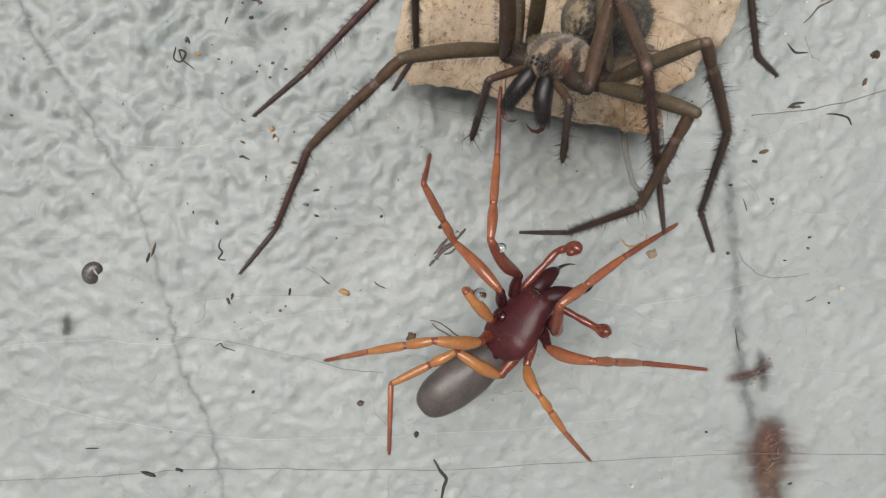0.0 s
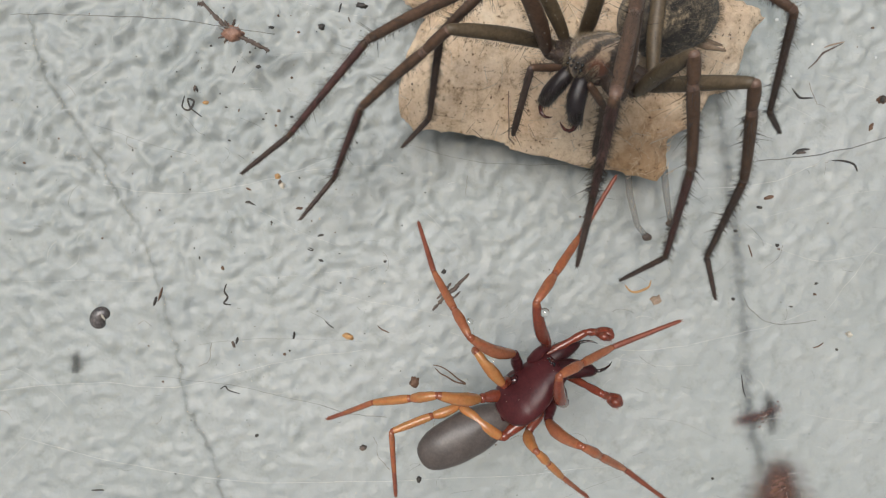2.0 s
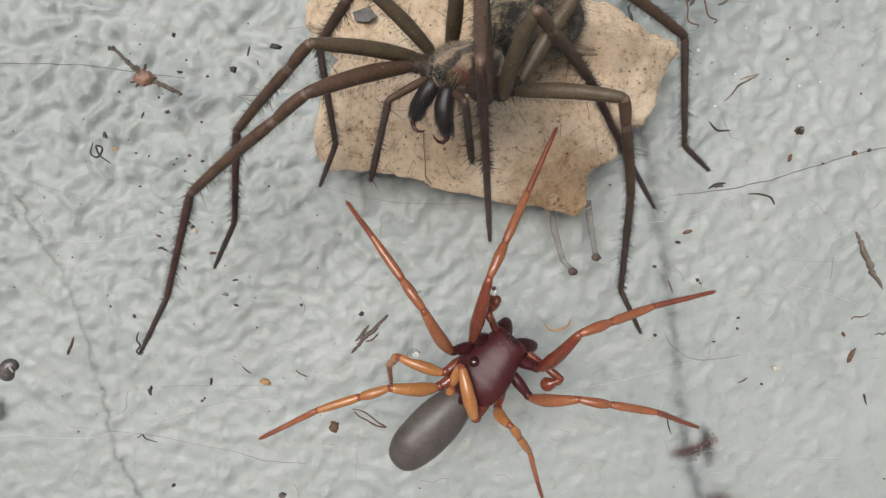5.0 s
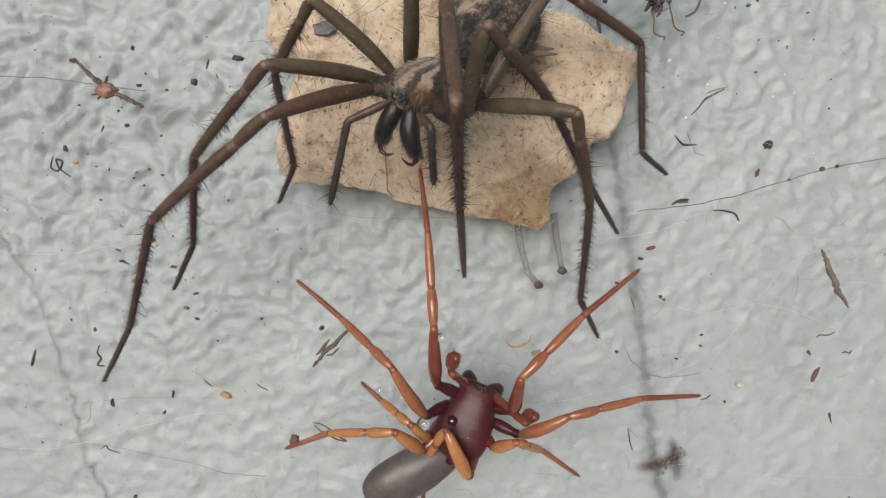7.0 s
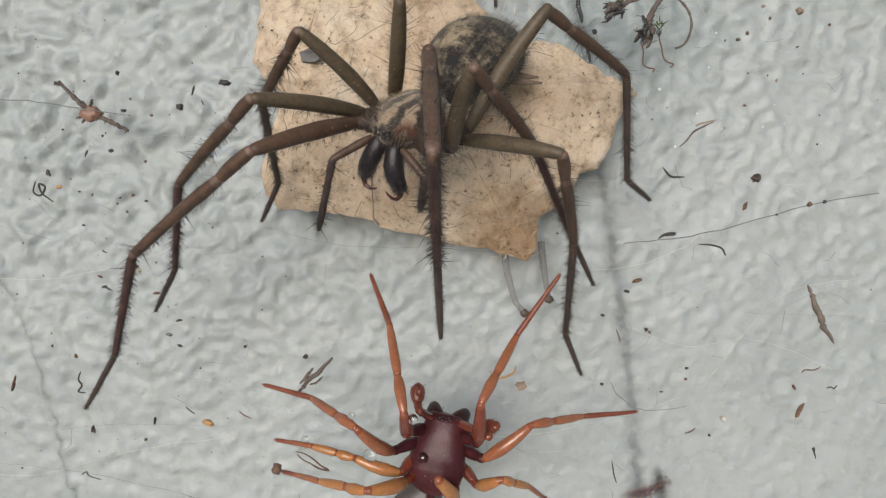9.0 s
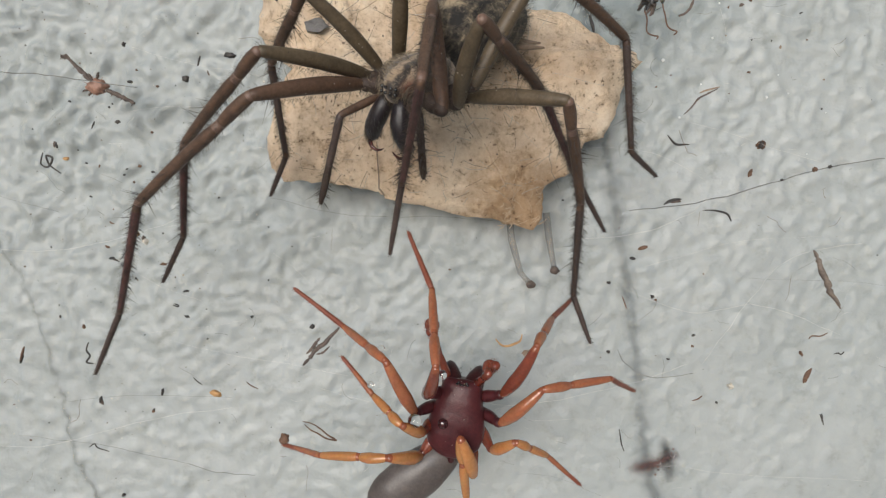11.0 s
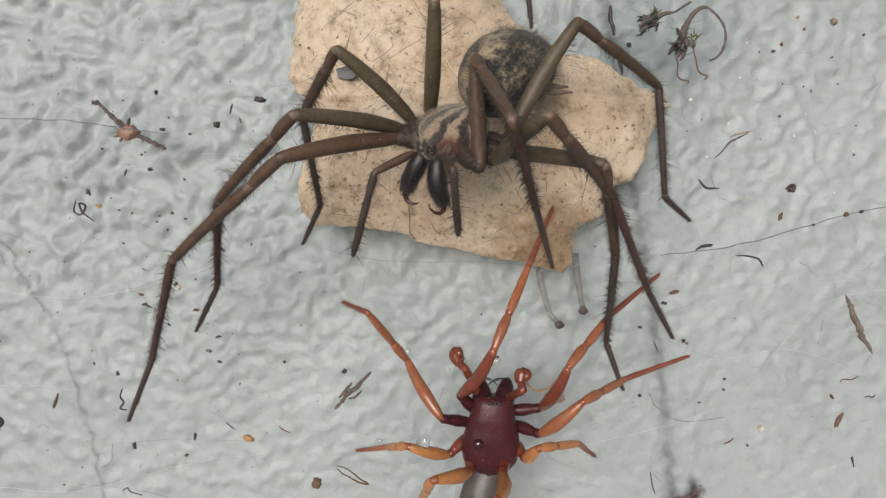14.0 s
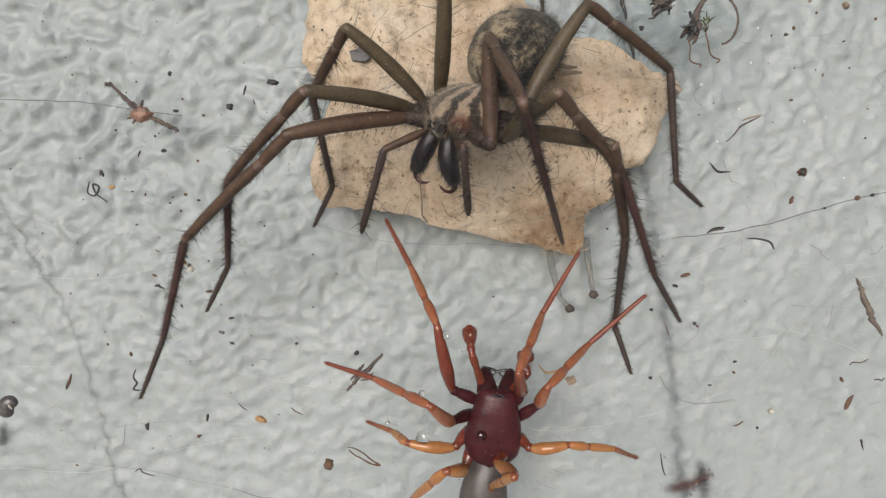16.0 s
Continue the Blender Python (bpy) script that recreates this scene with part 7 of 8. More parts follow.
    stride(RED_L4, (-1.2, -1.5, -0.7), None, (1.73, 3.49, 5.02, 4.56),
           [(0, -133, 59), (0.5, -146, 30), (1, -138, 56), (1.5, -141, 30), (2, -133, 23), (2.5, -140, 29), (3, -149, 17), (3.1, -149, 17), (3.2, -150, 8), (3.5, -150, 8), (4, -150, 9), (4.2, -152, 11), (6.3, -156, 15), (6.5, -154, 20), (7, -147, 16), (7.5, -156, 16), (8, -160, 9), (8.5, -76, 71), (8.7, -79, 69), (11, -150, 11), (11.5, -151, 7), (12, 128, 66), (12.5, 150, 53), (13, -171, 45), (13.5, 160, 70), (14, -168, 69), (14.5, -123, 73), (15, -133, 65), (15.5, -141, 46), (16, -162, 24)],
           [(0, -111, 24), (0.5, -116, 37), (1, -128, 11), (1.5, -129, 18), (2, -115, 31), (2.5, -123, 12), (3, -129, 12), (3.1, -129, 12), (3.2, -138, 8), (3.5, -138, 8), (4, -135, 7), (4.2, -141, 9), (6.3, -50, 39), (6.5, -44, 34), (7, -59, 39), (7.5, -63, 48), (8, -37, 47), (8.5, -75, 50), (8.7, -84, 49), (11, -71, 51), (11.5, -54, 64), (12, -76, 55), (12.5, -55, 61), (13, -55, 64), (13.5, -53, 54), (14, -77, 47), (14.5, -95, 43), (15, -99, 43), (15.5, -78, 61), (16, -50, 60)],
           [(0, -135, -22), (0.5, -148, -24), (1, -151, -17), (1.5, -163, -17), (2, -145, -22), (2.5, -146, -11), (3, -140, -11), (3.1, -140, -11), (3.2, -153, -2), (3.5, -153, -2), (4, -144, 8), (4.2, -146, 12), (6.3, -138, -23), (6.5, -134, -16), (7, -122, -21), (7.5, -120, -22), (8, -124, -14), (8.5, -119, -40), (8.7, -117, -43), (11, -106, -20), (11.5, -107, -19), (12, -158, -49), (12.5, -157, -51), (13, -155, -54), (13.5, -164, -52), (14, -166, -47), (14.5, -161, -48), (15, -171, -47), (15.5, -179, -51), (16, -152, -38)],
           [(0, -142, -37), (0.5, -158, -30), (1, -165, -33), (1.5, -176, -27), (2, -160, -28), (2.5, -160, -29), (3, -148, -27), (3.1, -148, -27), (3.2, -158, -1), (3.5, -158, -1), (4, -151, -1), (4.2, -154, -7), (6.3, -155, -17), (6.5, -152, -24), (7, -142, -29), (7.5, -123, -36), (8, -134, -32), (8.5, -119, -38), (8.7, -114, -42), (11, -109, -43), (11.5, -110, -42), (12, -158, -37), (12.5, -154, -37), (13, -152, -37), (13.5, -156, -37), (14, -163, -37), (14.5, -160, -32), (15, -169, -32), (15.5, -175, -37), (16, -161, -33)])
    stride(RED_R1, (1.25, 1.55, -0.7), None, (2.01, 4.74, 5.47, 4.78),
           [(0, 122, 53), (0.5, 143, 65), (1, 116, -23), (1.5, 84, 26), (2, 129, 68), (2.5, 77, 82), (3, 50, 49), (3.1, 50, 49), (3.2, 57, 60), (3.5, 57, 60), (4, 79, 46), (4.2, 76, 48), (6.3, 52, 38), (6.5, 56, 24), (7, 55, 50), (7.5, 65, 4), (8, 76, 51), (8.5, 77, 8), (8.7, 76, 59), (11, 59, 39), (11.5, 57, 41), (12, 51, 67), (12.5, 55, 32), (13, 56, 34), (13.5, 63, 37), (14, 79, 6), (14.5, 60, 30), (15, 57, 47), (15.5, 55, 45), (16, 11, 43)],
           [(0, -43, 54), (0.5, -77, 46), (1, -14, 56), (1.5, -29, 57), (2, -61, 48), (2.5, -62, 53), (3, -13, 40), (3.1, -13, 40), (3.2, -20, 39), (3.5, -20, 39), (4, 12, 38), (4.2, -1, 47), (6.3, -6, 32), (6.5, -1, 27), (7, -20, 47), (7.5, 7, 34), (8, 21, 3), (8.5, -31, 38), (8.7, -13, 39), (11, 18, 28), (11.5, 14, 16), (12, 19, 16), (12.5, 2, 34), (13, 13, 32), (13.5, 19, 28), (14, 16, 37), (14.5, 11, 36), (15, 19, 33), (15.5, 16, 23), (16, -22, 58)],
           [(0, 29, -19), (0.5, 43, -22), (1, 37, 12), (1.5, 31, 20), (2, 37, -39), (2.5, 22, -28), (3, 15, -3), (3.1, 15, -3), (3.2, 23, -2), (3.5, 23, -2), (4, 45, -15), (4.2, 34, -7), (6.3, 50, -36), (6.5, 44, -35), (7, 26, -14), (7.5, 32, -23), (8, 65, -32), (8.5, 44, -14), (8.7, 26, -38), (11, 58, -69), (11.5, 39, -51), (12, 16, -64), (12.5, 10, -7), (13, 23, -20), (13.5, 72, -77), (14, 49, -38), (14.5, 53, -38), (15, 53, -33), (15.5, 70, -56), (16, 32, -53)],
           [(0, 35, -23), (0.5, 53, -8), (1, 48, -3), (1.5, 44, -7), (2, 28, -2), (2.5, 27, -23), (3, 20, -15), (3.1, 20, -15), (3.2, 23, -14), (3.5, 23, -14), (4, 46, -9), (4.2, 41, -14), (6.3, 56, -30), (6.5, 48, -26), (7, 34, -20), (7.5, 38, -17), (8, 60, -22), (8.5, 63, -37), (8.7, 24, -2), (11, 61, -58), (11.5, 21, 17), (12, 38, -64), (12.5, 17, -31), (13, 33, -33), (13.5, 46, -68), (14, 53, -21), (14.5, 59, -47), (15, 61, -22), (15.5, 70, -43), (16, 28, -15)])
    stride(RED_R2, (1.6, 0.6, -0.7), None, (2.09, 3.85, 5.2, 4.88),
           [(0, 143, 62), (0.5, 167, 19), (1, 127, -8), (1.5, -166, 56), (2, 170, 56), (2.5, 149, 66), (3, 91, 51), (3.1, 91, 51), (3.2, 105, -15), (3.5, 105, -15), (4, 106, -9), (4.2, 107, -19), (6.3, 107, 65), (6.5, 76, 60), (7, 86, 27), (7.5, 89, 22), (8, 65, 6), (8.5, 79, 7), (8.7, 76, 53), (11, 91, 59), (11.5, 101, 73), (12, 102, 59), (12.5, 67, 43), (13, 83, 57), (13.5, 94, 57), (14, 89, 46), (14.5, 68, 43), (15, 70, 54), (15.5, 63, 60), (16, 41, 26)],
           [(0, 61, 55), (0.5, 88, 65), (1, 59, 66), (1.5, 32, 74), (2, 59, 67), (2.5, 47, 58), (3, 49, 33), (3.1, 49, 33), (3.2, 34, 44), (3.5, 34, 44), (4, 43, 51), (4.2, 40, 58), (6.3, 38, 15), (6.5, 16, 37), (7, 36, 24), (7.5, 39, -1), (8, -3, 30), (8.5, 3, 31), (8.7, 42, 3), (11, 35, 18), (11.5, 44, 20), (12, 34, 28), (12.5, -20, 57), (13, 43, 12), (13.5, 47, 22), (14, 39, 22), (14.5, 49, 29), (15, 35, 29), (15.5, 38, 22), (16, -5, 55)],
           [(0, 75, -36), (0.5, 107, -43), (1, 73, 5), (1.5, 71, -25), (2, 87, -32), (2.5, 85, -31), (3, 70, -14), (3.1, 70, -14), (3.2, 77, -5), (3.5, 77, -5), (4, 76, -18), (4.2, 70, -11), (6.3, 55, 15), (6.5, 53, -0), (7, 59, -13), (7.5, 67, -12), (8, 68, -44), (8.5, 69, -34), (8.7, 89, -39), (11, 80, -23), (11.5, 73, -16), (12, 89, -12), (12.5, 30, -66), (13, 61, -16), (13.5, 88, -47), (14, 80, -43), (14.5, 83, -18), (15, 64, -14), (15.5, 68, -14), (16, 57, -45)],
           [(0, 69, -9), (0.5, 111, -33), (1, 75, -3), (1.5, 74, -21), (2, 90, -20), (2.5, 86, -8), (3, 78, -21), (3.1, 78, -21), (3.2, 88, -27), (3.5, 88, -27), (4, 85, -33), (4.2, 86, -40), (6.3, 77, -17), (6.5, 71, -19), (7, 74, -23), (7.5, 83, -24), (8, 64, -21), (8.5, 62, -11), (8.7, 84, -24), (11, 118, -47), (11.5, 120, -41), (12, 128, -36), (12.5, 43, -4), (13, 81, -36), (13.5, 111, -41), (14, 72, -14), (14.5, 100, -25), (15, 92, -38), (15.5, 93, -36), (16, 41, 5)])
    stride(RED_R3, (1.6, -0.5, -0.7), None, (1.85, 2.46, 3.68, 3.75),
           [(0, 166, 8), (0.5, 174, 26), (1, 158, -13), (1.5, -159, 45), (2, 171, 4), (2.5, 177, 8), (3, 168, 12), (3.1, 168, 12), (3.2, 166, -11), (3.5, 166, -11), (4, 174, 4), (4.2, 169, -9), (6.3, 118, -24), (6.5, 98, 78), (7, 77, 75), (7.5, 87, 53), (8, 54, 35), (8.5, 81, 8), (8.7, 116, 43), (11, 144, -0), (11.5, -3, 81), (12, 150, -4), (12.5, 137, 48), (13, 145, 46), (13.5, 140, 18), (14, 131, 62), (14.5, 125, 76), (15, -153, 71), (15.5, -160, 78), (16, 110, 62)],
           [(0, 128, 51), (0.5, 131, -4), (1, 134, 66), (1.5, 74, 73), (2, 107, 79), (2.5, 117, 74), (3, 134, 62), (3.1, 134, 62), (3.2, 132, 54), (3.5, 132, 54), (4, 135, 74), (4.2, 133, 60), (6.3, 2, 43), (6.5, -5, 44), (7, 26, 47), (7.5, 7, 47), (8, 43, 28), (8.5, 75, 20), (8.7, 38, 42), (11, 41, 40), (11.5, 47, 63), (12, 42, 35), (12.5, 85, 0), (13, 57, 14), (13.5, 23, 35), (14, 18, 47), (14.5, 22, 51), (15, 22, 51), (15.5, 35, 39), (16, 75, 7)],
           [(0, 117, -15), (0.5, 99, -5), (1, 99, -11), (1.5, 87, -26), (2, 100, -27), (2.5, 112, -33), (3, 128, -36), (3.1, 128, -36), (3.2, 128, -34), (3.5, 128, -34), (4, 136, -37), (4.2, 130, -38), (6.3, 88, -19), (6.5, 84, -29), (7, 107, -45), (7.5, 109, -41), (8, 120, -49), (8.5, 128, -46), (8.7, 118, -43), (11, 118, -35), (11.5, 78, -51), (12, 94, -6), (12.5, 112, -18), (13, 117, -19), (13.5, 109, -30), (14, 99, -36), (14.5, 94, -37), (15, 93, -44), (15.5, 82, -33), (16, 98, -19)],
           [(0, 112, -22), (0.5, 98, -20), (1, 93, -21), (1.5, 85, -19), (2, 96, -30), (2.5, 112, -37), (3, 134, -24), (3.1, 134, -24), (3.2, 134, -13), (3.5, 134, -13), (4, 135, -30), (4.2, 142, -8), (6.3, 104, -14), (6.5, 102, -6), (7, 109, -19), (7.5, 115, -19), (8, 115, -15), (8.5, 123, -27), (8.7, 134, -44), (11, 127, -16), (11.5, 100, -48), (12, 142, -46), (12.5, 143, -45), (13, 145, -40), (13.5, 144, -36), (14, 137, -45), (14.5, 134, -54), (15, 102, -52), (15.5, 76, -21), (16, 122, -41)])
    stride(RED_R4, (1.2, -1.5, -0.7), None, (2.36, 3.66, 5.07, 4.79),
           [(0, -169, 7), (0.5, -168, 13), (1, -169, 14), (1.5, -170, 13), (2, -166, 14), (2.5, -167, 20), (3, -170, 25), (3.1, -170, 25), (3.2, -148, 57), (3.5, -148, 57), (4, -168, 51), (4.2, -171, 47), (6.3, -179, 54), (6.5, 175, 55), (7, 179, 57), (7.5, 150, 59), (8, 101, 65), (8.5, 117, 63), (8.7, 108, 85), (11, 169, 39), (11.5, 153, 41), (12, -176, -24), (12.5, -162, 80), (13, -131, 80), (13.5, -76, 76), (14, -123, 76), (14.5, -76, 76), (15, -112, 61), (15.5, -89, 60), (16, -105, 66)],
           [(0, -87, 10), (0.5, -98, -8), (1, -99, -10), (1.5, -103, -14), (2, -96, -13), (2.5, -111, -6), (3, -133, 7), (3.1, -133, 7), (3.2, -162, 21), (3.5, -162, 21), (4, -62, 18), (4.2, -49, -7), (6.3, -49, 7), (6.5, -46, -1), (7, -45, 9), (7.5, -45, 5), (8, -43, -5), (8.5, -35, 18), (8.7, -34, 44), (11, -24, 25), (11.5, -24, 29), (12, 23, 72), (12.5, 55, 67), (13, 46, 73), (13.5, 34, 83), (14, -86, 80), (14.5, -8, 82), (15, 8, 77), (15.5, -0, 78), (16, 40, 73)],
           [(0, -147, -3), (0.5, -160, 1), (1, -165, -7), (1.5, -173, -4), (2, -151, 5), (2.5, -150, 9), (3, -152, -12), (3.1, -152, -12), (3.2, 175, -34), (3.5, 175, -34), (4, 170, -31), (4.2, 168, -39), (6.3, 154, -22), (6.5, 162, -21), (7, -177, -39), (7.5, 179, -43), (8, 123, -42), (8.5, 121, -45), (8.7, 151, -50), (11, 166, -17), (11.5, 163, -40), (12, -178, -48), (12.5, -161, -50), (13, -171, -51), (13.5, 179, -48), (14, 168, -51), (14.5, -175, -52), (15, -173, -55), (15.5, 178, -55), (16, -164, -56)],
           [(0, 152, 7), (0.5, 137, 8), (1, 135, 16), (1.5, 125, 12), (2, 136, -2), (2.5, 140, -24), (3, 159, -38), (3.1, 159, -38), (3.2, 179, -32), (3.5, 179, -32), (4, 155, -1), (4.2, 165, -17), (6.3, 152, -44), (6.5, 148, -45), (7, 160, -32), (7.5, 155, -37), (8, 131, -32), (8.5, 127, -37), (8.7, 145, -50), (11, 167, -50), (11.5, 165, -54), (12, -180, -44), (12.5, -168, -45), (13, -173, -42), (13.5, 180, -45), (14, 172, -44), (14.5, 176, -41), (15, 161, -41), (15.5, 165, -41), (16, 174, -50)])
    stride(RED_PL, (-0.9, 2.4, -0.6), None, (3.34, 1.76),
           [(0, 13, -1), (0.5, 23, 9), (1, 13, 11), (1.5, 2, 33), (2, 18, 5), (2.5, 8, -9), (3, -28, 45), (3.1, -28, 45), (3.2, -41, 60), (3.5, -41, 60), (4, -41, 50), (4.2, -51, 55), (6.3, -84, 60), (6.5, -63, 50), (7, -55, 56), (7.5, -62, 44), (8, -58, 56), (8.5, -51, 60), (8.7, -36, 63), (11, -28, 16), (11.5, -31, 38), (12, -26, 37), (12.5, -22, 52), (13, -24, 43), (13.5, -16, 32), (14, -25, 35), (14.5, -20, 25), (15, -19, -19), (15.5, -20, 28), (16, -22, 28)],
           [(0, 46, 42), (0.5, 55, 17), (1, 54, 12), (1.5, 45, 13), (2, 53, 18), (2.5, 48, 37), (3, 59, -42), (3.1, 59, -42), (3.2, 66, -45), (3.5, 66, -45), (4, 22, -50), (4.2, 0, -37), (6.3, -33, -80), (6.5, -9, -53), (7, -11, -60), (7.5, -77, -86), (8, -171, -90), (8.5, 1, -70), (8.7, -15, -52), (11, -14, 42), (11.5, -28, -53), (12, -43, -61), (12.5, -15, -29), (13, -30, -56), (13.5, -55, -62), (14, -42, -53), (14.5, -29, 37), (15, -6, 52), (15.5, -9, -14), (16, -11, -13)])
    stride(RED_PR, (0.9, 2.4, -0.6), None, (3.58, 1.38),
           [(0, 88, 20), (0.5, 79, 48), (1, 86, 22), (1.5, 81, 27), (2, 64, 55), (2.5, 69, 54), (3, 68, 37), (3.1, 68, 37), (3.2, 74, 48), (3.5, 74, 48), (4, 96, -1), (4.2, 89, -15), (6.3, 101, 59), (6.5, 84, 54), (7, 94, 52), (7.5, 81, 52), (8, 38, 70), (8.5, 72, 62), (8.7, 77, 56), (11, 13, 60), (11.5, 19, 60), (12, 15, 62), (12.5, 26, 54), (13, 24, 64), (13.5, 30, 58), (14, 22, 60), (14.5, 23, 54), (15, 10, 50), (15.5, -7, 55), (16, 16, 50)],
           [(0, 87, -16), (0.5, 108, -15), (1, 75, 14), (1.5, 82, -33), (2, 78, -1), (2.5, 70, -21), (3, 176, 24), (3.1, 176, 24), (3.2, 152, -28), (3.5, 152, -28), (4, -166, -35), (4.2, -164, -8), (6.3, 7, -12), (6.5, 28, -51), (7, 47, -64), (7.5, 67, -74), (8, -37, -19), (8.5, 48, -73), (8.7, 22, -67), (11, 45, -73), (11.5, -16, -74), (12, -120, -67), (12.5, 3, -65), (13, -80, -67), (13.5, 6, -48), (14, 3, -44), (14.5, -1, -57), (15, -27, -60), (15.5, -23, -50), (16, -11, -23)])
    stride(BROWN_P1, (1.9, 1.6, -0.4), (2.75, 1.60, -0.55), (7.34, 10.3, 8.56, 5.03),
           [(0, -4, 50), (0.5, -6, 50), (1, 6, 56), (1.5, 11, 47), (2, 12, 49), (2.5, 12, 30), (3, 5, 14), (3.2, 5, 14), (3.4, 11, 1), (3.5, 11, 1), (4, 19, -7), (4.2, 16, -7), (6.3, 15, 5), (8.7, 11, 9), (11.5, 19, 11), (16, 37, 3)],
           [(0, 113, -19), (0.5, 112, -22), (1, 112, -29), (1.5, 111, -27), (2, 67, -39), (2.5, 61, -34), (3, 64, -31), (3.2, 64, -31), (3.4, 53, -45), (3.5, 53, -45), (4, 48, -46), (4.2, 51, -47), (6.3, 53, -42), (8.7, 52, -42), (11.5, 58, -42), (16, 55, -44)],
           [(0, 47, -52), (0.5, 47, -52), (1, 58, -55), (1.5, 78, -58), (2, 33, -55), (2.5, 41, -62), (3, 41, -54), (3.2, 41, -54), (3.4, 18, -68), (3.5, 18, -68), (4, 25, -73), (4.2, 27, -74), (6.3, 34, -67), (8.7, 43, -68), (11.5, 39, -68), (16, 40, -67)],
           [(0, 57, -48), (0.5, 58, -52), (1, 42, -47), (1.5, 24, -49), (2, 44, -47), (2.5, 27, -49), (3, 40, -45), (3.2, 40, -45), (3.4, 11, -56), (3.5, 11, -56), (4, 23, -63), (4.2, 12, -61), (6.3, 28, -57), (8.7, 32, -54), (11.5, 19, -57), (16, 17, -56)])
    stride(BROWN_P2, (2.2, 0.5, -0.4), (3.05, 0.50, -0.55), (7.72, 8.64, 6.85, 3.94),
           [(0, 31, -3), (0.5, 32, -5), (1, 33, -2), (1.5, 36, -18), (2, 28, 9), (2.5, 25, 10), (3, 12, 5), (3.2, 12, 5), (3.4, 18, 10), (3.5, 18, 10), (4, 20, 12), (4.2, 18, 11), (6.3, 23, 19), (8.7, 19, 23), (11.5, 20, 24), (16, 25, 23)],
           [(0, 65, -54), (0.5, 59, -55), (1, 65, -53), (1.5, 77, -56), (2, 63, -53), (2.5, 61, -52), (3, 74, -50), (3.2, 74, -50), (3.4, 74, -51), (3.5, 74, -51), (4, 68, -53), (4.2, 72, -52), (6.3, 66, -49), (8.7, 69, -48), (11.5, 71, -47), (16, 70, -48)],
           [(0, 48, -73), (0.5, 52, -73), (1, 33, -71), (1.5, 18, -75), (2, 60, -74), (2.5, 48, -78), (3, 85, -81), (3.2, 85, -81), (3.4, -17, -82), (3.5, -17, -82), (4, 66, -84), (4.2, 7, -85), (6.3, 43, -78), (8.7, 50, -75), (11.5, 48, -77), (16, 57, -78)],
           [(0, 20, -50), (0.5, 20, -53), (1, 30, -50), (1.5, 32, -55), (2, -14, -24), (2.5, 10, -54), (3, 8, -59), (3.2, 8, -59), (3.4, 16, -63), (3.5, 16, -63), (4, 18, -63), (4.2, 15, -65), (6.3, 29, -59), (8.7, 40, -59), (11.5, 35, -58), (16, 31, -57)])
    stride(BROWN_P3, (2.2, -0.6, -0.4), (3.05, -0.60, -0.55), (6.7, 6.23, 6.31, 3.17),
           [(0, 93, 63), (0.5, 90, 60), (1, 96, 62), (1.5, 59, 49), (2, 39, 46), (2.5, 16, 37), (3, -12, 32), (3.2, -12, 32), (3.4, 34, 28), (3.5, 34, 28), (4, 33, 42), (4.2, 30, 38), (6.3, 52, 40), (8.7, 45, 46), (11.5, 45, 46), (16, 54, 43)],
           [(0, 34, -27), (0.5, 24, -31), (1, 28, -29), (1.5, 30, -53), (2, 35, -51), (2.5, 77, -45), (3, 80, -41), (3.2, 80, -41), (3.4, 109, -49), (3.5, 109, -49), (4, 92, -52), (4.2, 98, -50), (6.3, 83, -55), (8.7, 82, -56), (11.5, 93, -54), (16, 94, -55)],
           [(0, 161, -62), (0.5, 158, -64), (1, 152, -70), (1.5, 167, -62), (2, 137, -85), (2.5, 156, -84), (3, 151, -76), (3.2, 151, -76), (3.4, -124, -80), (3.5, -124, -80), (4, -86, -73), (4.2, -84, -70), (6.3, -63, -74), (8.7, 146, -84), (11.5, -49, -85), (16, -72, -79)],
           [(0, 68, -67), (0.5, 89, -65), (1, 98, -58), (1.5, 90, -70), (2, 51, -59), (2.5, 59, -60), (3, 56, -67), (3.2, 56, -67), (3.4, -27, -34), (3.5, -27, -34), (4, 10, -66), (4.2, -9, -62), (6.3, 51, -65), (8.7, 27, -60), (11.5, 34, -63), (16, 22, -56)])
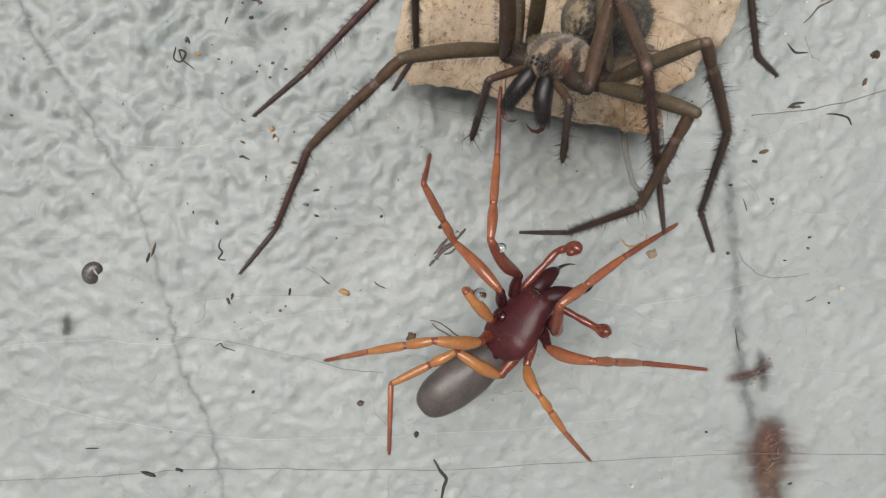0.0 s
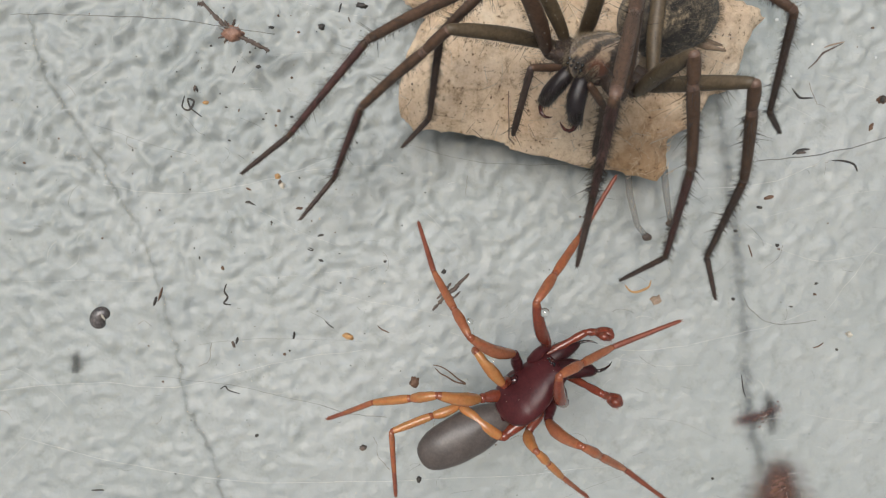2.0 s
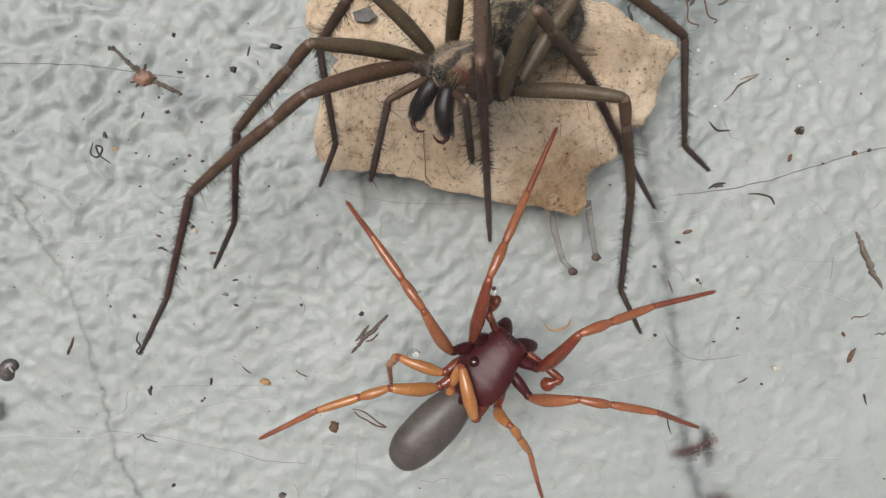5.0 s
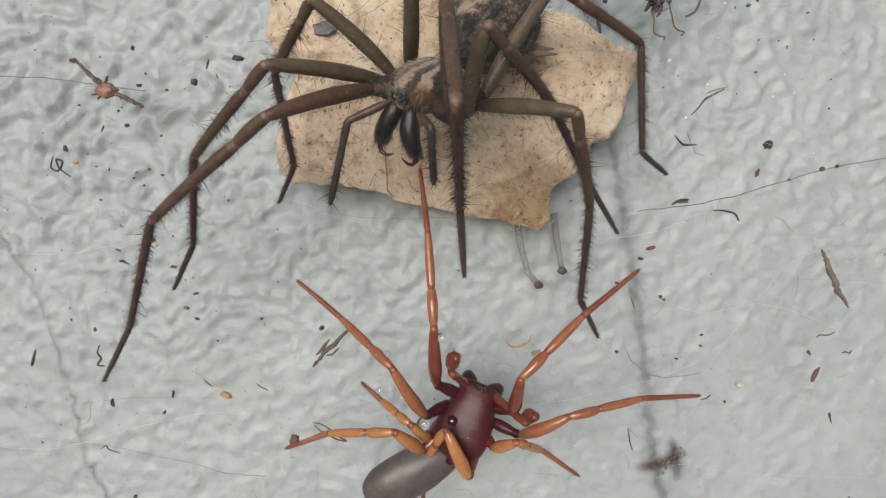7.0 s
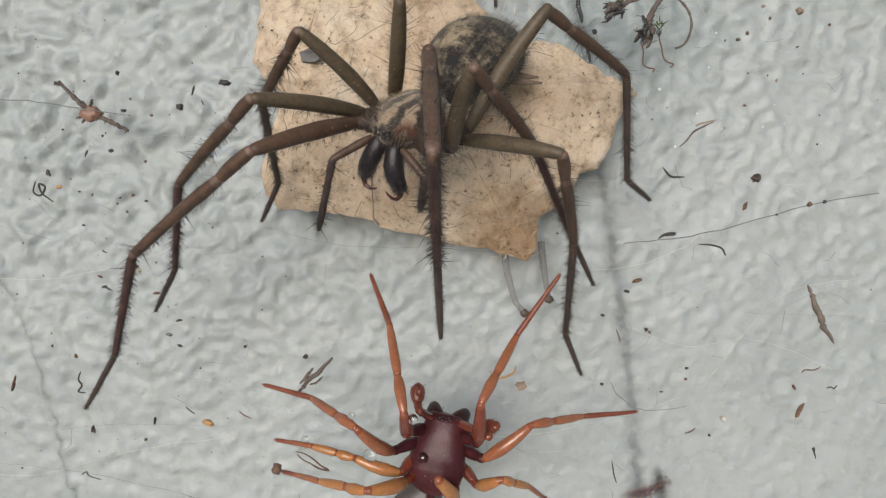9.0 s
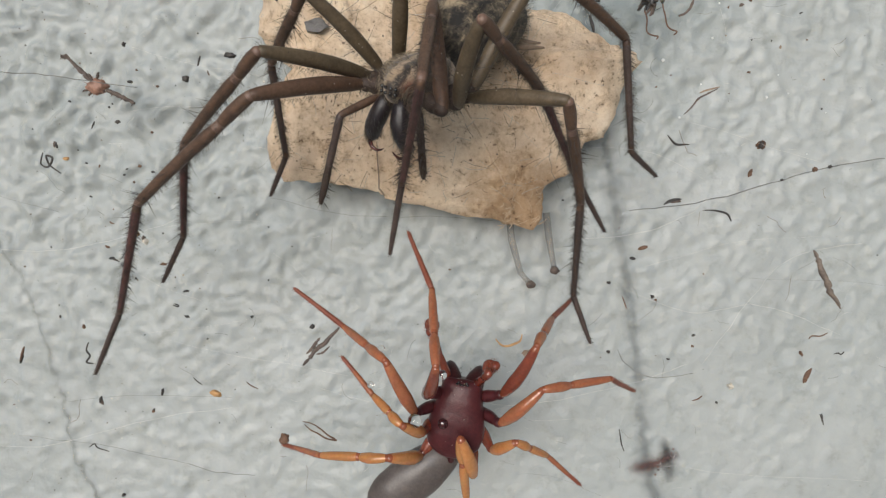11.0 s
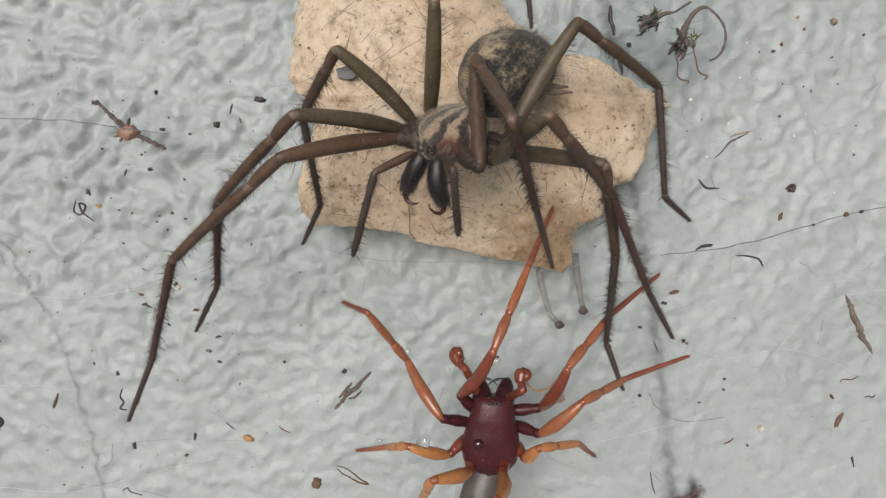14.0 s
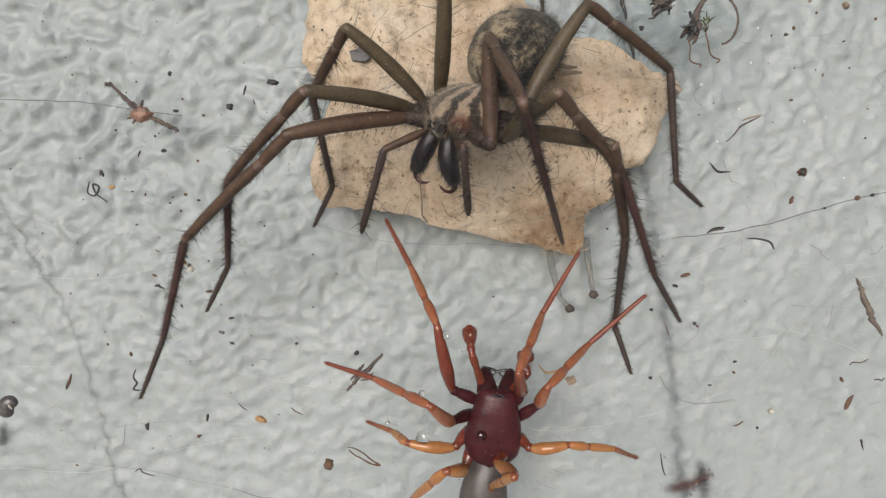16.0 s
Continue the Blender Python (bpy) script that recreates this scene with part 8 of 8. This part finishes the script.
    stride(BROWN_P4, (1.8, -1.7, -0.4), (2.65, -1.70, -0.55), (7.26, 9.08, 8.25, 3.6),
           [(0, -6, 54), (0.5, -8, 52), (1, -8, 55), (1.5, -6, 43), (2, -23, 52), (2.5, -25, 54), (3, -36, 48), (3.2, -36, 48), (3.4, -34, 55), (3.5, -34, 55), (4, -27, 59), (4.2, -27, 59), (6.3, -25, 65), (8.7, -32, 71), (11.5, -12, 82), (16, -15, 78)],
           [(0, 145, 30), (0.5, 143, 27), (1, 147, 26), (1.5, 141, 29), (2, 114, 16), (2.5, 110, 21), (3, 117, 25), (3.2, 117, 25), (3.4, 122, 23), (3.5, 122, 23), (4, 127, 23), (4.2, 126, 20), (6.3, 132, 20), (8.7, 133, 19), (11.5, 136, 22), (16, 142, 21)],
           [(0, 152, 33), (0.5, 152, 32), (1, 158, 31), (1.5, 162, 36), (2, 154, 21), (2.5, 156, 25), (3, 166, 22), (3.2, 166, 22), (3.4, 168, 21), (3.5, 168, 21), (4, 180, 17), (4.2, 176, 16), (6.3, -156, -18), (8.7, -148, -23), (11.5, -134, -30), (16, -134, -31)],
           [(0, -150, -40), (0.5, -154, -37), (1, -157, -40), (1.5, -151, -43), (2, -156, -55), (2.5, -159, -58), (3, -153, -62), (3.2, -153, -62), (3.4, -133, -62), (3.5, -133, -62), (4, -107, -64), (4.2, -110, -61), (6.3, -62, -63), (8.7, -56, -63), (11.5, -60, -64), (16, -50, -66)])
    stride(BROWN_Q1, (-1.9, 1.6, -0.4), (-2.85, 1.60, -0.55), (6.22, 9.27, 7.44, 4.62),
           [(0, 170, 44), (0.5, 170, 28), (1, 169, 36), (1.5, 162, 41), (2, -23, 70), (2.5, -32, 61), (3, 131, 48), (3.2, 131, 48), (3.4, 130, 43), (3.5, 130, 43), (4, 44, 86), (4.2, 134, 48), (6.3, -13, 89), (7, -55, 84), (8.7, -41, 68), (11, 148, 37), (11.5, 149, 32), (12.5, 152, 37), (16, 156, 37)],
           [(0, -34, -8), (0.5, -45, -9), (1, -41, -4), (1.5, -33, -8), (2, -30, -4), (2.5, -35, -3), (3, -39, -11), (3.2, -39, -11), (3.4, -42, -14), (3.5, -42, -14), (4, -38, -12), (4.2, -42, -11), (6.3, -35, -5), (7, -38, -4), (8.7, -37, 4), (11, -31, -3), (11.5, -43, 6), (12.5, -42, 7), (16, -39, 3)],
           [(0, -157, -55), (0.5, -127, -57), (1, -131, -55), (1.5, -156, -53), (2, 168, -67), (2.5, 158, -65), (3, 148, -53), (3.2, 148, -53), (3.4, 161, -76), (3.5, 161, -76), (4, 167, -65), (4.2, 171, -66), (6.3, 160, -68), (7, 155, -67), (8.7, 158, -72), (11, 117, -72), (11.5, -177, -62), (12.5, -174, -65), (16, -175, -61)],
           [(0, -117, -64), (0.5, -85, -54), (1, -93, -54), (1.5, -117, -64), (2, -124, -83), (2.5, -145, -83), (3, 158, -71), (3.2, 158, -71), (3.4, -60, -75), (3.5, -60, -75), (4, -124, -79), (4.2, -114, -77), (6.3, -119, -83), (7, -142, -84), (8.7, -96, -84), (11, 16, -78), (11.5, -130, -71), (12.5, -117, -72), (16, -139, -70)])
    stride(BROWN_Q2, (-2.2, 0.5, -0.4), (-3.15, 0.50, -0.55), (6.53, 6.76, 7.87, 4.55),
           [(0, -77, 8), (0.5, -111, -2), (1, -78, 7), (1.5, -93, -14), (2, -57, 42), (2.5, -67, 8), (3, -72, 28), (3.2, -72, 28), (3.4, -68, 21), (3.5, -68, 21), (4, -53, 59), (4.2, -60, 55), (6.3, -57, 60), (8.7, -60, 60), (11, -59, 57), (11.5, -73, 44), (12.5, -69, 43), (16, -64, 42)],
           [(0, 147, -81), (0.5, -2, -44), (1, 101, -84), (1.5, -0, -40), (2, -129, -68), (2.5, -90, -62), (3, 177, -42), (3.2, 177, -42), (3.4, -131, -52), (3.5, -131, -52), (4, -164, -38), (4.2, -171, -36), (6.3, -159, -45), (8.7, -153, -51), (11, -162, -45), (11.5, -141, -46), (12.5, -138, -51), (16, -137, -49)],
           [(0, 126, -48), (0.5, 134, -47), (1, 125, -51), (1.5, 141, -49), (2, -164, -75), (2.5, -142, -71), (3, 167, -32), (3.2, 167, -32), (3.4, -153, -56), (3.5, -153, -56), (4, -157, -51), (4.2, -158, -47), (6.3, -153, -56), (8.7, -145, -63), (11, -148, -61), (11.5, -139, -60), (12.5, -127, -62), (16, -120, -65)],
           [(0, 102, -33), (0.5, 98, -34), (1, 98, -32), (1.5, 109, -35), (2, 93, -64), (2.5, -104, -71), (3, 178, -38), (3.2, 178, -38), (3.4, -99, -51), (3.5, -99, -51), (4, -106, -50), (4.2, -138, -49), (6.3, -125, -54), (8.7, -107, -60), (11, -121, -58), (11.5, -106, -52), (12.5, -115, -59), (16, -118, -57)])
    stride(BROWN_Q3, (-2.2, -0.6, -0.4), (-3.15, -0.60, -0.55), (6.94, 7.63, 7.33, 3.54),
           [(0, -74, 36), (0.5, -81, 36), (1, -73, 34), (1.5, -73, 27), (2, -88, 25), (2.5, -91, 21), (3, -96, 7), (3.2, -96, 7), (3.4, -97, 11), (3.5, -97, 11), (4, -107, 7), (4.2, -113, 7), (6.3, -88, 13), (8.7, -90, 10), (11.5, -89, 12), (16, -83, 10)],
           [(0, -151, -46), (0.5, -150, -49), (1, -148, -52), (1.5, -157, -50), (2, -157, -63), (2.5, -173, -62), (3, -169, -60), (3.2, -169, -60), (3.4, -158, -63), (3.5, -158, -63), (4, -149, -68), (4.2, -156, -65), (6.3, -159, -68), (8.7, -160, -70), (11.5, -156, -71), (16, -152, -69)],
           [(0, -169, -67), (0.5, -165, -67), (1, -170, -67), (1.5, -151, -66), (2, -170, -79), (2.5, -170, -73), (3, -177, -72), (3.2, -177, -72), (3.4, -158, -71), (3.5, -158, -71), (4, -133, -76), (4.2, -107, -76), (6.3, -97, -84), (8.7, -71, -82), (11.5, -100, -84), (16, -98, -84)],
           [(0, -114, -53), (0.5, -104, -55), (1, -97, -57), (1.5, -101, -51), (2, -101, -56), (2.5, -115, -56), (3, -99, -53), (3.2, -99, -53), (3.4, -106, -53), (3.5, -106, -53), (4, -90, -48), (4.2, -91, -44), (6.3, -110, -59), (8.7, -95, -61), (11.5, -71, -52), (16, -68, -52)])
    stride(BROWN_Q4, (-1.8, -1.7, -0.4), (-2.75, -1.70, -0.55), (7.79, 8.57, 7.5, 3.54),
           [(0, 131, 62), (0.5, 131, 61), (1, 144, 59), (1.5, 139, 67), (2, 141, 54), (2.5, 139, 57), (3, 163, 56), (3.2, 163, 56), (3.4, 169, 55), (3.5, 169, 55), (4, -163, 48), (4.2, -162, 52), (6.3, -171, 33), (8.7, -145, 50), (11.5, -153, 49), (16, -159, 41)],
           [(0, -128, 5), (0.5, -123, 1), (1, -112, -4), (1.5, -110, -9), (2, -118, -16), (2.5, -122, -16), (3, -127, -25), (3.2, -127, -25), (3.4, -129, -23), (3.5, -129, -23), (4, -145, -26), (4.2, -148, -26), (6.3, -146, -29), (8.7, -152, -35), (11.5, -148, -36), (16, -142, -35)],
           [(0, -123, -58), (0.5, -126, -56), (1, -150, -56), (1.5, -153, -48), (2, -153, -70), (2.5, -168, -64), (3, -151, -69), (3.2, -151, -69), (3.4, -138, -68), (3.5, -138, -68), (4, -103, -71), (4.2, -115, -69), (6.3, -59, -67), (8.7, -92, -76), (11.5, -62, -68), (16, -55, -64)],
           [(0, -151, -24), (0.5, -151, -25), (1, -147, -30), (1.5, -147, -24), (2, -165, -38), (2.5, -169, -33), (3, -154, -35), (3.2, -154, -35), (3.4, -156, -32), (3.5, -156, -32), (4, -147, -33), (4.2, -143, -35), (6.3, -142, -39), (8.7, -147, -41), (11.5, -140, -42), (16, -133, -42)])
    stride(BROWN_PP, (1.1, 2.3, -0.6), None, (2.5, 5.4),
           [(0, 18, -9), (0.5, 13, -6), (1, 17, -3), (1.5, 27, -19), (2, 8, 11), (2.5, 2, 10), (3, -5, -9), (3.2, -5, -9), (3.4, 2, -10), (3.5, 2, -10), (4, 8, -17), (4.2, 6, -21), (6.3, 41, -21), (8.7, 24, -17), (11.5, 15, -7), (16, 30, -12)],
           [(0, 148, -66), (0.5, 135, -68), (1, 128, -68), (1.5, 150, -52), (2, 142, -78), (2.5, 101, -75), (3, 103, -78), (3.2, 103, -78), (3.4, 79, -82), (3.5, 79, -82), (4, 38, -83), (4.2, 67, -84), (6.3, 8, -70), (8.7, 69, -76), (11.5, 13, -69), (16, 24, -70)])
    stride(BROWN_QP, (-1.1, 2.3, -0.6), None, (2.08, 4.26),
           [(0, -50, -5), (0.5, -54, -6), (1, -163, -42), (1.5, -175, -15), (2, -150, -46), (2.5, -47, -1), (3, -54, -7), (3.2, -54, -7), (3.4, -56, 11), (3.5, -56, 11), (4, -53, 5), (4.2, -58, 8), (6.3, -48, 19), (8.7, -80, -26), (11.5, -47, 24), (16, -41, 24)],
           [(0, -165, -73), (0.5, -160, -73), (1, -92, -77), (1.5, -120, -65), (2, 174, -73), (2.5, 176, -71), (3, 177, -60), (3.2, 177, -60), (3.4, 178, -72), (3.5, 178, -72), (4, -170, -69), (4.2, -171, -69), (6.3, -174, -82), (8.7, 136, -59), (11.5, -141, -85), (16, -97, -84)])


motions()
